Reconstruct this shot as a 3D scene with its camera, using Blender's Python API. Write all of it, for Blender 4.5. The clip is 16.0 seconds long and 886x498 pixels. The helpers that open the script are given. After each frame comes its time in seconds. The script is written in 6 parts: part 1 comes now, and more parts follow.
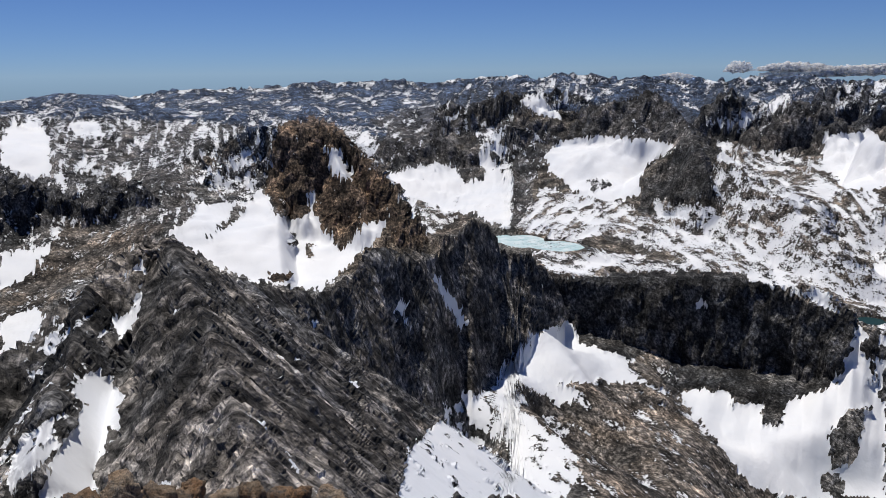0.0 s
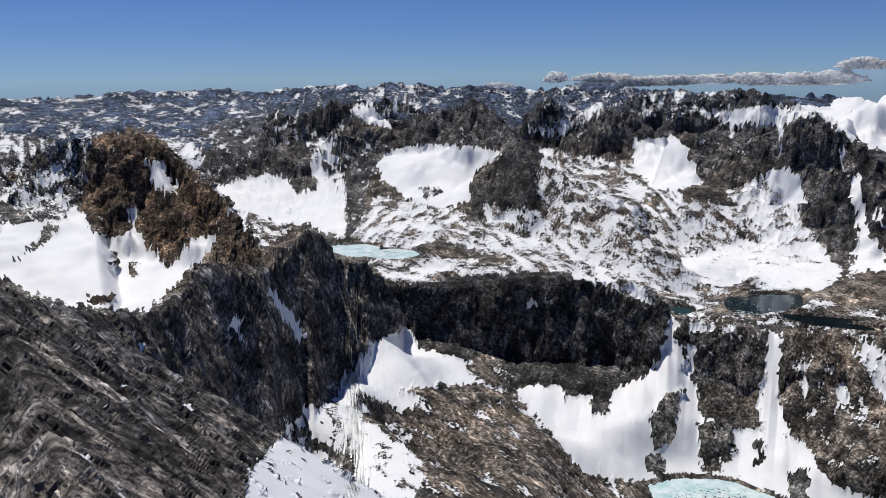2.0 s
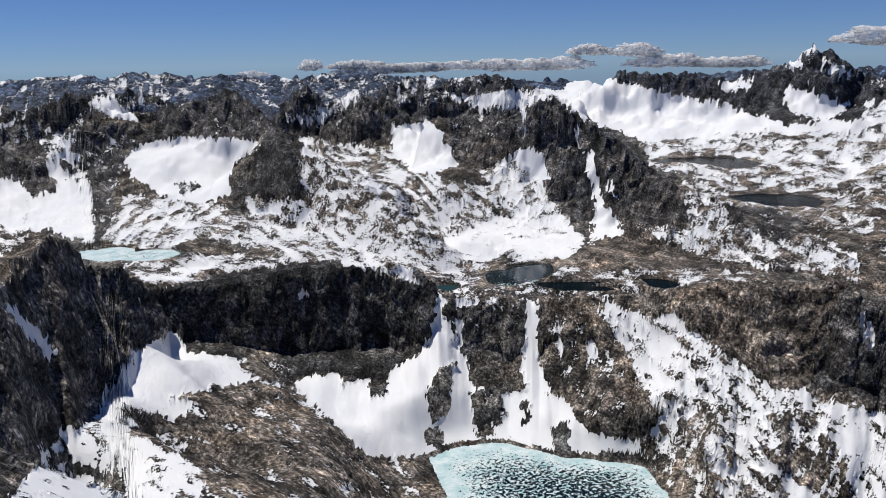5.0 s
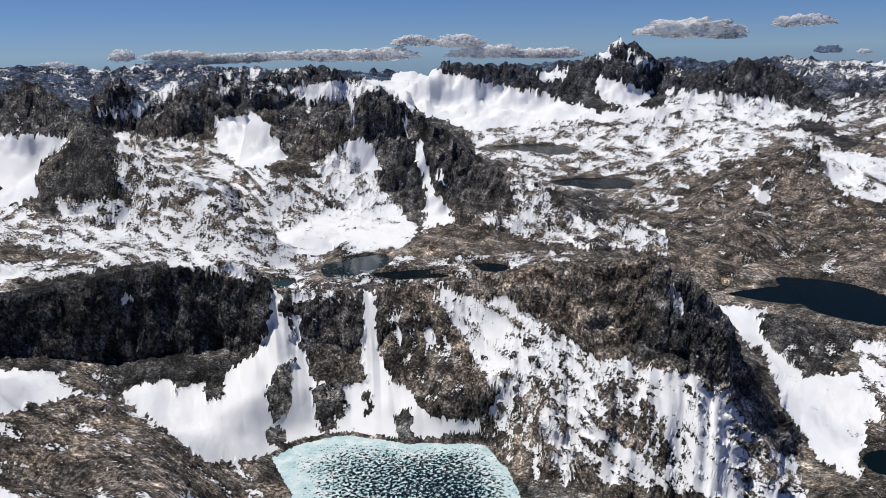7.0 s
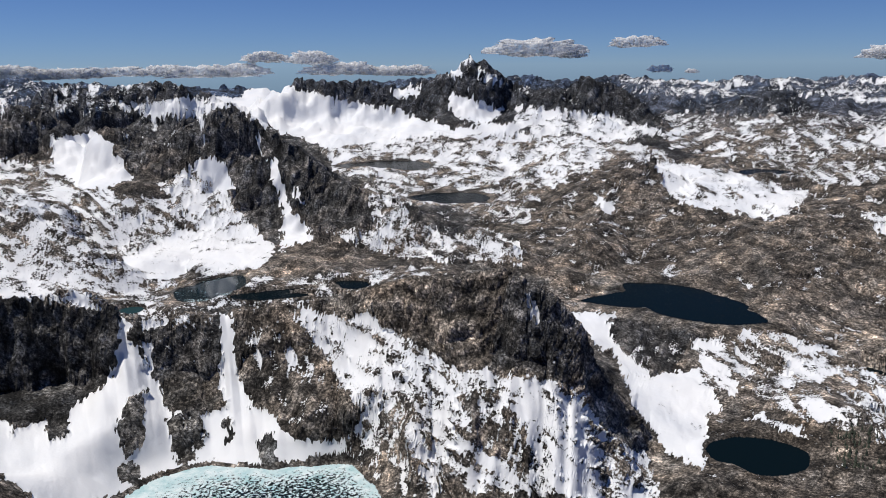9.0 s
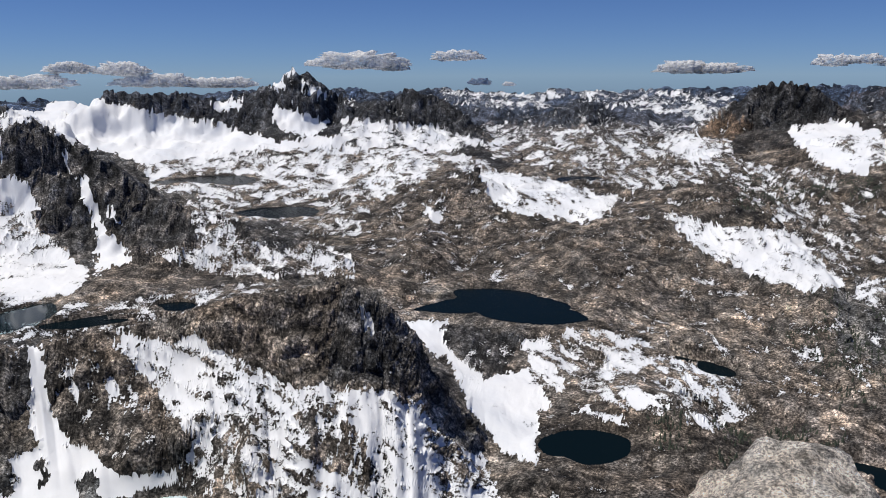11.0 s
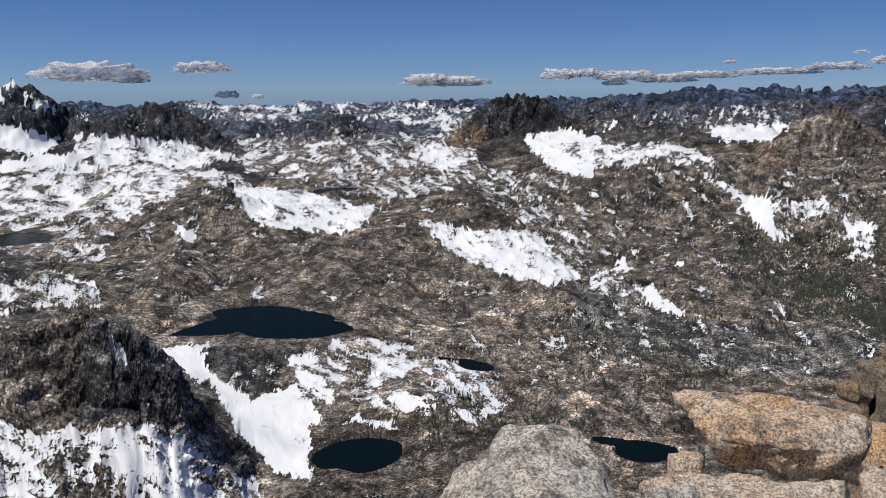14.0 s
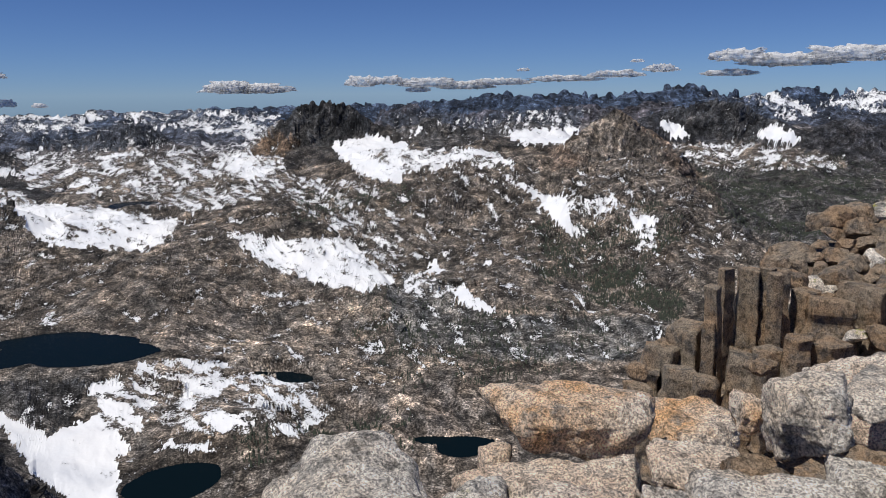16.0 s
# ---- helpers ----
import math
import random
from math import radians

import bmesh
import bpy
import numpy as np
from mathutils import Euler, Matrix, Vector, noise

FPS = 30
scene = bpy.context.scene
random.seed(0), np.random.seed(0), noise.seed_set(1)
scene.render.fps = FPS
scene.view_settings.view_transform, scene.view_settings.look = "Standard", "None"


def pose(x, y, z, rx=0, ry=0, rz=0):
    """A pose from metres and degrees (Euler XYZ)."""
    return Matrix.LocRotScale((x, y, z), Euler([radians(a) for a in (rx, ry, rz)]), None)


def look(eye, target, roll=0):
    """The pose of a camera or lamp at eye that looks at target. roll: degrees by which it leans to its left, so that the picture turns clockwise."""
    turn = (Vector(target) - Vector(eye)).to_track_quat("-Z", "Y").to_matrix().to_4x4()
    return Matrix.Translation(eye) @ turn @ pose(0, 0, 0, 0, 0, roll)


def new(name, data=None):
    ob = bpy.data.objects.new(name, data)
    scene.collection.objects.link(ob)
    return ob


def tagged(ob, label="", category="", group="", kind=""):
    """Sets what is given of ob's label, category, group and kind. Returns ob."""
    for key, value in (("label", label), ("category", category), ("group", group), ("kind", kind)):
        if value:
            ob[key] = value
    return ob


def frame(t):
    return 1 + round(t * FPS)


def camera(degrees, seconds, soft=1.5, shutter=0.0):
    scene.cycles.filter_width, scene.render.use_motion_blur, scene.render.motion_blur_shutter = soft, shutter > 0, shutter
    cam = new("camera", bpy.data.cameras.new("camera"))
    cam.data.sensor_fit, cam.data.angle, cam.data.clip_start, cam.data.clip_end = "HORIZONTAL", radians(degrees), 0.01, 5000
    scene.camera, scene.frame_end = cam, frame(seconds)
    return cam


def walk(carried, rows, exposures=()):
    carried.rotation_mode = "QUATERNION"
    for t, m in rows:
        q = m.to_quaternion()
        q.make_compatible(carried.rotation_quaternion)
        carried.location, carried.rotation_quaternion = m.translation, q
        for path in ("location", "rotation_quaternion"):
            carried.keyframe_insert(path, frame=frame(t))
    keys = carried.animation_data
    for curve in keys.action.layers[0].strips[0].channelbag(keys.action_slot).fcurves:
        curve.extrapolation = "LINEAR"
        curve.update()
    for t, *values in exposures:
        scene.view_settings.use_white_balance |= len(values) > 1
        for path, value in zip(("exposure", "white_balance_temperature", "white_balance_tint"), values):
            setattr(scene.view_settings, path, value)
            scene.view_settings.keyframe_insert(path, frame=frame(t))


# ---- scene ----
# ---- camera: held by someone who turns on the spot on a summit block ----
cam = camera(58.28, 16.0, soft=0.9)
EYE, REACH = 1.6, 0.2
ROWS = [  # seconds, yaw, pitch, roll
    (0, -0.18, -12.63, 0.8),
    (0.5, -3.1, -12.57, 0.5),
    (1, -6.09, -12.36, 0.47),
    (1.5, -9.21, -12.18, 0.58),
    (2, -12.22, -12.13, 0.62),
    (2.5, -15.4, -12.24, 0.73),
    (3, -18.22, -12.24, 0.82),
    (5.5, -32.6, -13.51, 1.12),
    (6, -35.96, -13.8, 1.01),
    (6.5, -38.8, -14.26, 0.8),
    (7, -41.55, -14.09, 0.99),
    (7.5, -44.36, -13.86, 1.28),
    (8, -46.99, -13.9, 1.36),
    (8.5, -49.28, -13.61, 0.73),
    (9, -51.81, -13.05, 0.54),
    (9.5, -55.11, -12.94, 0.74),
    (12, -69.97, -11.7, 0),
    (12.5, -72.98, -11.59, 0.18),
    (13, -75.61, -11.56, 0.32),
    (13.5, -78.57, -11.53, 0.19),
    (14, -81.65, -11.49, 0.25),
    (14.5, -84.62, -11.38, 0.13),
    (15, -88.02, -11.4, 0.38),
    (15.5, -91.59, -11.38, 0.38),
    (16, -95.36, -11.09, 0.49),
]


def stand(t, yaw, pitch, roll):
    a = radians(yaw)
    return t, pose(-REACH * math.sin(a), REACH * math.cos(a), EYE, 90 + pitch, roll, yaw)


walk(cam, [stand(*row) for row in ROWS])

# ---- daylight: high clear sun, thin mountain air ----
SUN_BEARING, SUN_HEIGHT = -25.0, 66.0
world = bpy.data.worlds.new("world")
scene.world = world
world.use_nodes = True
wn = world.node_tree.nodes
sky = wn.new("ShaderNodeTexSky")
sky.sky_type, sky.sun_disc = "NISHITA", False
sky.sun_elevation, sky.sun_rotation = radians(SUN_HEIGHT), radians(SUN_BEARING)
sky.altitude, sky.air_density, sky.dust_density, sky.ozone_density = 4000, 1.0, 0.0, 1.5
wn["Background"].inputs["Strength"].default_value = 0.049
clear = wn.new("ShaderNodeMix")
clear.data_type, clear.blend_type = "RGBA", "MULTIPLY"
clear.inputs[0].default_value, clear.inputs[7].default_value = 1.0, (0.63, 0.87, 1.38, 1)
world.node_tree.links.new(sky.outputs["Color"], clear.inputs[6])
world.node_tree.links.new(clear.outputs[2], wn["Background"].inputs["Color"])
sun = new("sun", bpy.data.lights.new("sun", "SUN"))
sun.data.energy, sun.data.angle, sun.data.color = 3.6, radians(0.5), (1.0, 0.96, 0.9)
_a, _h = radians(SUN_BEARING), radians(SUN_HEIGHT)
sun.matrix_world = look((0, 0, 0), (-math.sin(_a) * math.cos(_h), -math.cos(_a) * math.cos(_h), -math.sin(_h)))
sun.location = (0, 0, 300)
scene.view_settings.exposure = 0.0


# ---- noise ----
def lattice(ix, iy, seed):
    h = (ix.astype(np.int64) * 374761393 + iy.astype(np.int64) * 668265263 + seed * 1442695041) & 0xFFFFFFFF
    h = ((h ^ (h >> 13)) * 1274126177) & 0xFFFFFFFF
    h = h ^ (h >> 16)
    return (h & 0xFFFF).astype(np.float32) * np.float32(2 * math.pi / 65536)


def pn(x, y, seed=0):
    """Gradient noise, about -1 to 1."""
    x0, y0 = np.floor(x), np.floor(y)
    fx, fy = (x - x0).astype(np.float32), (y - y0).astype(np.float32)
    ix, iy = x0.astype(np.int32), y0.astype(np.int32)
    u, v = fx * fx * fx * (fx * (fx * 6 - 15) + 10), fy * fy * fy * (fy * (fy * 6 - 15) + 10)

    def g(i, j):
        a = lattice(ix + i, iy + j, seed)
        return np.cos(a) * (fx - i) + np.sin(a) * (fy - j)

    a = g(0, 0) * (1 - u) + g(1, 0) * u
    b = g(0, 1) * (1 - u) + g(1, 1) * u
    return (a * (1 - v) + b * v) * 1.5


def fbm(x, y, octaves, seed, gain=0.5):
    out, amp = 0, 1.0
    for k in range(octaves):
        out = out + amp * pn(x * 2 ** k, y * 2 ** k, seed + 17 * k)
        amp *= gain
    return out


def pn3(x, y, z, seed=0):
    """Gradient noise in space, about -1 to 1."""
    x0, y0, z0 = np.floor(x), np.floor(y), np.floor(z)
    fx, fy, fz = (x - x0).astype(np.float32), (y - y0).astype(np.float32), (z - z0).astype(np.float32)
    ix, iy, iz = x0.astype(np.int64), y0.astype(np.int64), z0.astype(np.int64)
    u, v, w = (f * f * (3 - 2 * f) for f in (fx, fy, fz))
    out = 0
    for i in (0, 1):
        for j in (0, 1):
            for k in (0, 1):
                h = ((ix + i) * 374761393 + (iy + j) * 668265263 + (iz + k) * 2147483647 + seed * 1442695041) & 0xFFFFFFFF
                h = ((h ^ (h >> 13)) * 1274126177) & 0xFFFFFFFF
                h = h ^ (h >> 15)
                g = ((h & 3).astype(np.float32) - 1.5) * (fx - i) + (((h >> 2) & 3).astype(np.float32) - 1.5) * (fy - j) + (((h >> 4) & 3).astype(np.float32) - 1.5) * (fz - k)
                out = out + g * (u if i else 1 - u) * (v if j else 1 - v) * (w if k else 1 - w)
    return out * 0.9


def blocks(x, y, z, seed=0):
    """Irregular cells in space, each with one value from -1 to 1."""
    ix, iy, iz = np.floor(x).astype(np.int64), np.floor(y).astype(np.int64), np.floor(z).astype(np.int64)
    best, value = np.full(x.shape, 99.0, dtype=np.float32), np.zeros(x.shape, dtype=np.float32)
    for i in (-1, 0, 1):
        for j in (-1, 0, 1):
            for k in (-1, 0, 1):
                cx, cy, cz = ix + i, iy + j, iz + k
                h = (cx * 73856093) ^ (cy * 19349663) ^ (cz * 83492791) ^ (seed * 2654435761)
                h = ((h ^ (h >> 13)) * 1274126177) & 0x7FFFFFFF
                h = h ^ (h >> 15)
                d = (cx + (h & 255) / 255 - x) ** 2 + (cy + (h >> 8 & 255) / 255 - y) ** 2 + (cz + (h >> 16 & 255) / 255 - z) ** 2
                near = d < best
                best = np.where(near, d, best)
                value = np.where(near, (h >> 4 & 1023) / 511.5 - 1, value)
    return value


def smooth(a, b, x):
    t = np.clip((x - a) / (b - a), 0, 1)
    return t * t * (3 - 2 * t)


def spot(bearing, el, r):
    """A place from its bearing, its height angle as seen from the summit, and its distance over the ground."""
    a = radians(bearing)
    return r * math.sin(a), r * math.cos(a), EYE + r * math.tan(radians(el))


# ---- materials ----
def nodes_of(name):
    m = bpy.data.materials.new(name)
    m.use_nodes = True
    return m, m.node_tree, m.node_tree.nodes["Principled BSDF"]


def noise_node(nt, scale, detail=4, rough=0.6, coord=None, distortion=0.0):
    n = nt.nodes.new("ShaderNodeTexNoise")
    n.inputs["Scale"].default_value, n.inputs["Detail"].default_value = scale, detail
    n.inputs["Roughness"].default_value, n.inputs["Distortion"].default_value = rough, distortion
    if coord:
        nt.links.new(coord, n.inputs["Vector"])
    return n.outputs["Fac"]


def ramp(nt, fac, stops, ease="LINEAR"):
    n = nt.nodes.new("ShaderNodeValToRGB")
    n.color_ramp.interpolation = ease
    while len(n.color_ramp.elements) < len(stops):
        n.color_ramp.elements.new(0.5)
    for e, (p, c) in zip(n.color_ramp.elements, stops):
        e.position, e.color = p, (*(c if isinstance(c, tuple) else (c, c, c)), 1)
    nt.links.new(fac, n.inputs[0])
    return n.outputs[0]


def mix(nt, kind, fac, a, b):
    n = nt.nodes.new("ShaderNodeMix")
    n.data_type, n.blend_type = "RGBA", kind
    for s, v in ((n.inputs[0], fac), (n.inputs[6], a), (n.inputs[7], b)):
        if isinstance(v, bpy.types.NodeSocket):
            nt.links.new(v, s)
        else:
            s.default_value = v if not isinstance(v, tuple) else (*v, 1)
    return n.outputs[2]


def calc(nt, op, a, b):
    n = nt.nodes.new("ShaderNodeMath")
    n.operation = op
    for s, v in zip(n.inputs, (a, b)):
        if isinstance(v, bpy.types.NodeSocket):
            nt.links.new(v, s)
        else:
            s.default_value = v
    return n.outputs[0]


def bump(nt, bsdf, height, strength, distance):
    n = nt.nodes.new("ShaderNodeBump")
    n.inputs["Strength"].default_value, n.inputs["Distance"].default_value = strength, distance
    nt.links.new(height, n.inputs["Height"])
    nt.links.new(n.outputs[0], bsdf.inputs["Normal"])


def attr(nt, name):
    n = nt.nodes.new("ShaderNodeAttribute")
    n.attribute_name = name
    return n


def terrain_material():
    """Fractured granite under old summer snow; the cover and the rock colour, far haze included, come from the terrain.
    """
    m, nt, b = nodes_of("granite_and_snow")
    p = nt.nodes.new("ShaderNodeNewGeometry").outputs["Position"]
    big = noise_node(nt, 0.008, 4, 0.6, p)
    dot, lay, q = (nt.nodes.new("ShaderNodeVectorMath") for _ in range(3))
    dot.operation, lay.operation, q.operation = "DOT_PRODUCT", "SCALE", "SUBTRACT"
    nt.links.new(p, dot.inputs[0])
    dot.inputs[1].default_value = lay.inputs[0].default_value = (0.47, -0.26, -0.845)
    nt.links.new(calc(nt, "MULTIPLY", dot.outputs["Value"], 0.25), lay.inputs["Scale"])
    nt.links.new(p, q.inputs[0])
    nt.links.new(lay.outputs[0], q.inputs[1])
    bed = q.outputs[0]
    mid = noise_node(nt, 0.055, 8, 0.66, bed)
    fine = noise_node(nt, 0.35, 6, 0.7, bed)
    lie = nt.nodes.new("ShaderNodeMapping")
    lie.inputs["Rotation"].default_value, lie.inputs["Scale"].default_value = (0.0, 0.0, 0.6), (0.014, 0.05, 0.05)
    nt.links.new(p, lie.inputs["Vector"])
    drift = noise_node(nt, 1.0, 6, 0.62, lie.outputs[0])
    rock = attr(nt, "rock").outputs["Color"]
    rock = mix(nt, "MULTIPLY", 1.0, rock, ramp(nt, mid, [(0.4, 0.6), (0.5, 1.0), (0.6, 1.5)]))
    rock = mix(nt, "MULTIPLY", 1.0, rock, ramp(nt, fine, [(0.4, 0.3), (0.5, 0.92), (0.6, 2.1)]))
    rock = mix(nt, "MULTIPLY", 0.7, rock, ramp(nt, drift, [(0.38, (0.65, 0.68, 0.72)), (0.6, (1.3, 1.22, 1.14))]))
    bend = nt.nodes.new("ShaderNodeVectorMath")
    bend.operation = "MULTIPLY_ADD"
    warp = nt.nodes.new("ShaderNodeTexNoise")
    warp.inputs["Scale"].default_value, warp.inputs["Detail"].default_value = 0.05, 3
    nt.links.new(p, warp.inputs["Vector"])
    nt.links.new(warp.outputs["Color"], bend.inputs[0])
    bend.inputs[1].default_value = (9, 9, 9)
    nt.links.new(bed, bend.inputs[2])
    squash = nt.nodes.new("ShaderNodeMapping")
    squash.inputs["Scale"].default_value = (1.0, 0.8, 1.0)
    nt.links.new(bend.outputs[0], squash.inputs["Vector"])
    slabs = []
    for size in (0.035, 0.14, 0.5):
        v = nt.nodes.new("ShaderNodeTexVoronoi")
        v.inputs["Scale"].default_value = size
        nt.links.new(squash.outputs[0], v.inputs["Vector"])
        c = nt.nodes.new("ShaderNodeTexVoronoi")
        c.feature = "DISTANCE_TO_EDGE"
        c.inputs["Scale"].default_value = size
        nt.links.new(squash.outputs[0], c.inputs["Vector"])
        slabs.append((v, c))
        rock = mix(nt, "MULTIPLY", 0.75, rock, ramp(nt, v.outputs["Color"], [(0.15, 0.5), (0.85, 1.55)]))
        rock = mix(nt, "MULTIPLY", 0.55, rock, ramp(nt, c.outputs["Distance"], [(0.01, 0.25), (0.09, 1.0)]))
    s, calm = attr(nt, "snow").outputs["Fac"], attr(nt, "calm").outputs["Fac"]
    for n, amount in ((mid, 2.6), (fine, 2.8), (drift, 1.0)):
        s = calc(nt, "ADD", s, calc(nt, "MULTIPLY", calc(nt, "MULTIPLY", calc(nt, "SUBTRACT", n, 0.5), amount), calm))
    cover = ramp(nt, calc(nt, "ADD", s, 0.5), [(0.47, 0.0), (0.54, 1.0)])
    white = ramp(nt, big, [(0.3, (0.8, 0.82, 0.85)), (0.6, (0.9, 0.9, 0.9))])
    nt.links.new(mix(nt, "MIX", cover, rock, white), b.inputs["Base Color"])
    nt.links.new(ramp(nt, cover, [(0, 0.9), (1, 0.6)]), b.inputs["Roughness"])
    b.inputs["Specular IOR Level"].default_value = 0.2
    h = calc(nt, "ADD", calc(nt, "MULTIPLY", mid, 5.0), calc(nt, "MULTIPLY", fine, 0.7))
    h = calc(nt, "ADD", h, calc(nt, "ADD", calc(nt, "MULTIPLY", slabs[0][0].outputs["Distance"], -6.0), calc(nt, "MULTIPLY", slabs[1][0].outputs["Distance"], -1.6)))
    h = calc(nt, "ADD", h, calc(nt, "MULTIPLY", slabs[2][0].outputs["Distance"], -0.5))
    h = calc(nt, "MULTIPLY", h, ramp(nt, cover, [(0, 1.0), (1, 0.12)]))
    h = calc(nt, "ADD", h, calc(nt, "MULTIPLY", cover, 0.4))
    bump(nt, b, h, 1.0, 1.0)
    return m


def water_material(name, colour, rough=0.2):
    m, nt, b = nodes_of(name)
    b.inputs["Base Color"].default_value = (*colour, 1)
    b.inputs["Roughness"].default_value = rough
    pos = nt.nodes.new("ShaderNodeNewGeometry").outputs["Position"]
    bump(nt, b, noise_node(nt, 0.15, 3, 0.6, pos), 0.25, 1.0)
    b.inputs["Specular IOR Level"].default_value = 0.012
    return m


def ice_material(name, lo, hi, ring=1.0):
    """Rotting lake ice: pale sheet near the shore, broken into floes over dark water further out."""
    m, nt, b = nodes_of(name)
    pos = nt.nodes.new("ShaderNodeNewGeometry").outputs["Position"]
    v = nt.nodes.new("ShaderNodeTexVoronoi")
    v.inputs["Scale"].default_value = 0.085
    nt.links.new(pos, v.inputs["Vector"])
    n1 = noise_node(nt, 0.3, 5, 0.7, pos)
    edge = calc(nt, "MULTIPLY", attr(nt, "shore").outputs["Fac"], ring)
    edge = calc(nt, "ADD", edge, calc(nt, "MULTIPLY", calc(nt, "SUBTRACT", noise_node(nt, 0.012, 2, 0.5, pos), 0.55), 4.0 * (1 - ring)))
    s = calc(nt, "ADD", calc(nt, "MULTIPLY", calc(nt, "SUBTRACT", n1, 0.5), 2.6), edge)
    s = calc(nt, "ADD", s, calc(nt, "MULTIPLY", v.outputs["Distance"], -0.03))
    fac = ramp(nt, calc(nt, "ADD", s, 0.3), [(lo, 0.0), (hi, 1.0)])
    pale = ramp(nt, noise_node(nt, 0.06, 5, 0.7, pos), [(0.35, (0.36, 0.56, 0.58)), (0.62, (0.72, 0.8, 0.8))])
    nt.links.new(mix(nt, "MIX", fac, (0.006, 0.018, 0.024), pale), b.inputs["Base Color"])
    nt.links.new(ramp(nt, fac, [(0, 0.08), (1, 0.5)]), b.inputs["Roughness"])
    b.inputs["Specular IOR Level"].default_value = 0.3
    bump(nt, b, fac, 0.4, 0.5)
    return m


TERRAIN = terrain_material()
WATER = water_material("deep_lake_water", (0.003, 0.008, 0.011))
SHALLOW = water_material("shallow_lake_water", (0.02, 0.05, 0.055))
ICE = ice_material("broken_lake_ice", 0.36, 0.46)
FLOES = ice_material("scattered_lake_ice", 0.42, 0.5, 0.0)
OLD_ICE = ice_material("sheet_lake_ice", 0.0, 0.05)

# ---- the plan of the terrain: bearing from the first heading (clockwise), height angle from the summit, distance ----
# valley floors and benches
FLOOR = ([(-29.4, -16.02, 900), (-28.9, -12.12, 1300), (-24.8, -11.13, 1200), (-27.7, -4.67, 2000), (-22.5, -6.07, 2100), (-26.7, -1.88, 3600), (-16.8, -2.55, 3600), (-7.2, -2.39, 3800), (-18.3, -11.72, 1150), (-11, -14.61, 900), (-9.3, -13.5, 960), (4.8, -5.34, 2700), (8.1, -12.17, 1300), (13, -13.65, 1250), (4.8, -10.18, 1500), (12, -6.13, 1950), (8.4, -19.89, 860), (14.2, -23.36, 740), (10.5, -28.15, 600), (22.8, -7.76, 1900), (28.9, -7.74, 1750), (40.5, -13.12, 1350), (32.2, -13.47, 1400), (19.9, -23.22, 800), (41.5, -26.16, 730), (41.4, -16.1, 1200), (47.4, -14.5, 1350), (30.9, -13.03, 1420), (22.7, -17.93, 1000), (52.8, -9.22, 2050)] + [(48.2, -7.03, 2500), (47, -5.49, 2850), (54.3, -4.67, 3000), (57.9, -7.52, 2500), (68.5, -16.49, 1270), (80, -21.68, 950), (83.1, -17.58, 1150), (55.6, -12.09, 1600), (59.7, -5.65, 2500), (71.5, -6.74, 2300), (80.3, -5.39, 2600)])
FLOOR += [(69.6, -19.1, 1120), (82.2, -19.54, 1150), (86.6, -23.43, 1000), (88.5, -11.8, 1750), (94.6, -12.41, 1700), (78.2, -4.53, 2700), (96.8, -17.42, 1250), (104.3, -17.41, 1270), (91.5, -23.8, 960), (95.9, -19.15, 1150), (83.7, -10.33, 1750), (111.5, -15.46, 1350), (115.9, -12.07, 1700), (117.5, -8.92, 2000), (115.5, -6.35, 2450), (118.9, -4.38, 2900), (122.4, -6.09, 2600), (98, -12.69, 1550), (91.9, -3.72, 2700), (100, -3.39, 2700), (120.5, -2.53, 3300)]
FLOOR += [(-3.4, -29.88, 380), (0.5, -23.07, 500), (4.4, -21.28, 620), (-1.7, -26.53, 430), (2.7, -21.97, 560), (7, -19.92, 720), (4.9, -23.83, 560), (3.1, -26.95, 480), (0.4, -29.97, 410), (9.2, -25.24, 620), (-8.6, -32.49, 300), (-21.5, -32.18, 150), (-31.7, -25.74, 160), (-37.8, -24.67, 200)]
FLOOR += [(-50, -12, 1200), (-60, -20, 900), (-90, -20, 900), (-140, -20, 900), (180, -20, 900), (150, -20, 900), (135, -10, 2200), (-90, -7, 3000), (180, -7, 3000), (-130, -3, 4500), (-50, -3, 4500), (0, -2.2, 4500), (40, -3, 4300), (80, -3, 4300), (120, -3, 4300), (180, -3, 4500), (0, -36, 500), (40, -36, 560), (80, -36, 520), (120, -36, 480), (-40, -36, 500), (180, -36, 500)]

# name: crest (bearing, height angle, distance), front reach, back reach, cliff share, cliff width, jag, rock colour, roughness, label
# the blue carries the haze of distance as if it were rock colour
GREY, DARK, WARM, TAN, BLACK, HAZE_BLUE = (0.2, 0.195, 0.185), (0.125, 0.122, 0.12), (0.23, 0.2, 0.165), (0.285, 0.248, 0.21), (0.08, 0.08, 0.08), (0.075, 0.108, 0.175)
RIDGES = []


def ridge(crest, front, back, cliff=0.0, cliff_width=60.0, jag=0.15, rock=GREY, rough=1.0, power=1.3, cap=0.4, cover=0.05, ribs=0.09, label="", category="mountain", name="mountain", kind=""):
    crest = np.array([(*p, *(cliff, front)[len(p) - 3:]) for p in sorted(crest)], dtype=float)
    RIDGES.append(dict(crest=crest, front=front, back=back, cliff=cliff, cw=cliff_width, jag=jag, rock=rock, rough=rough, power=power, cap=cap, cover=cover, ribs=ribs, label=label, category=category, name=name, kind=kind))


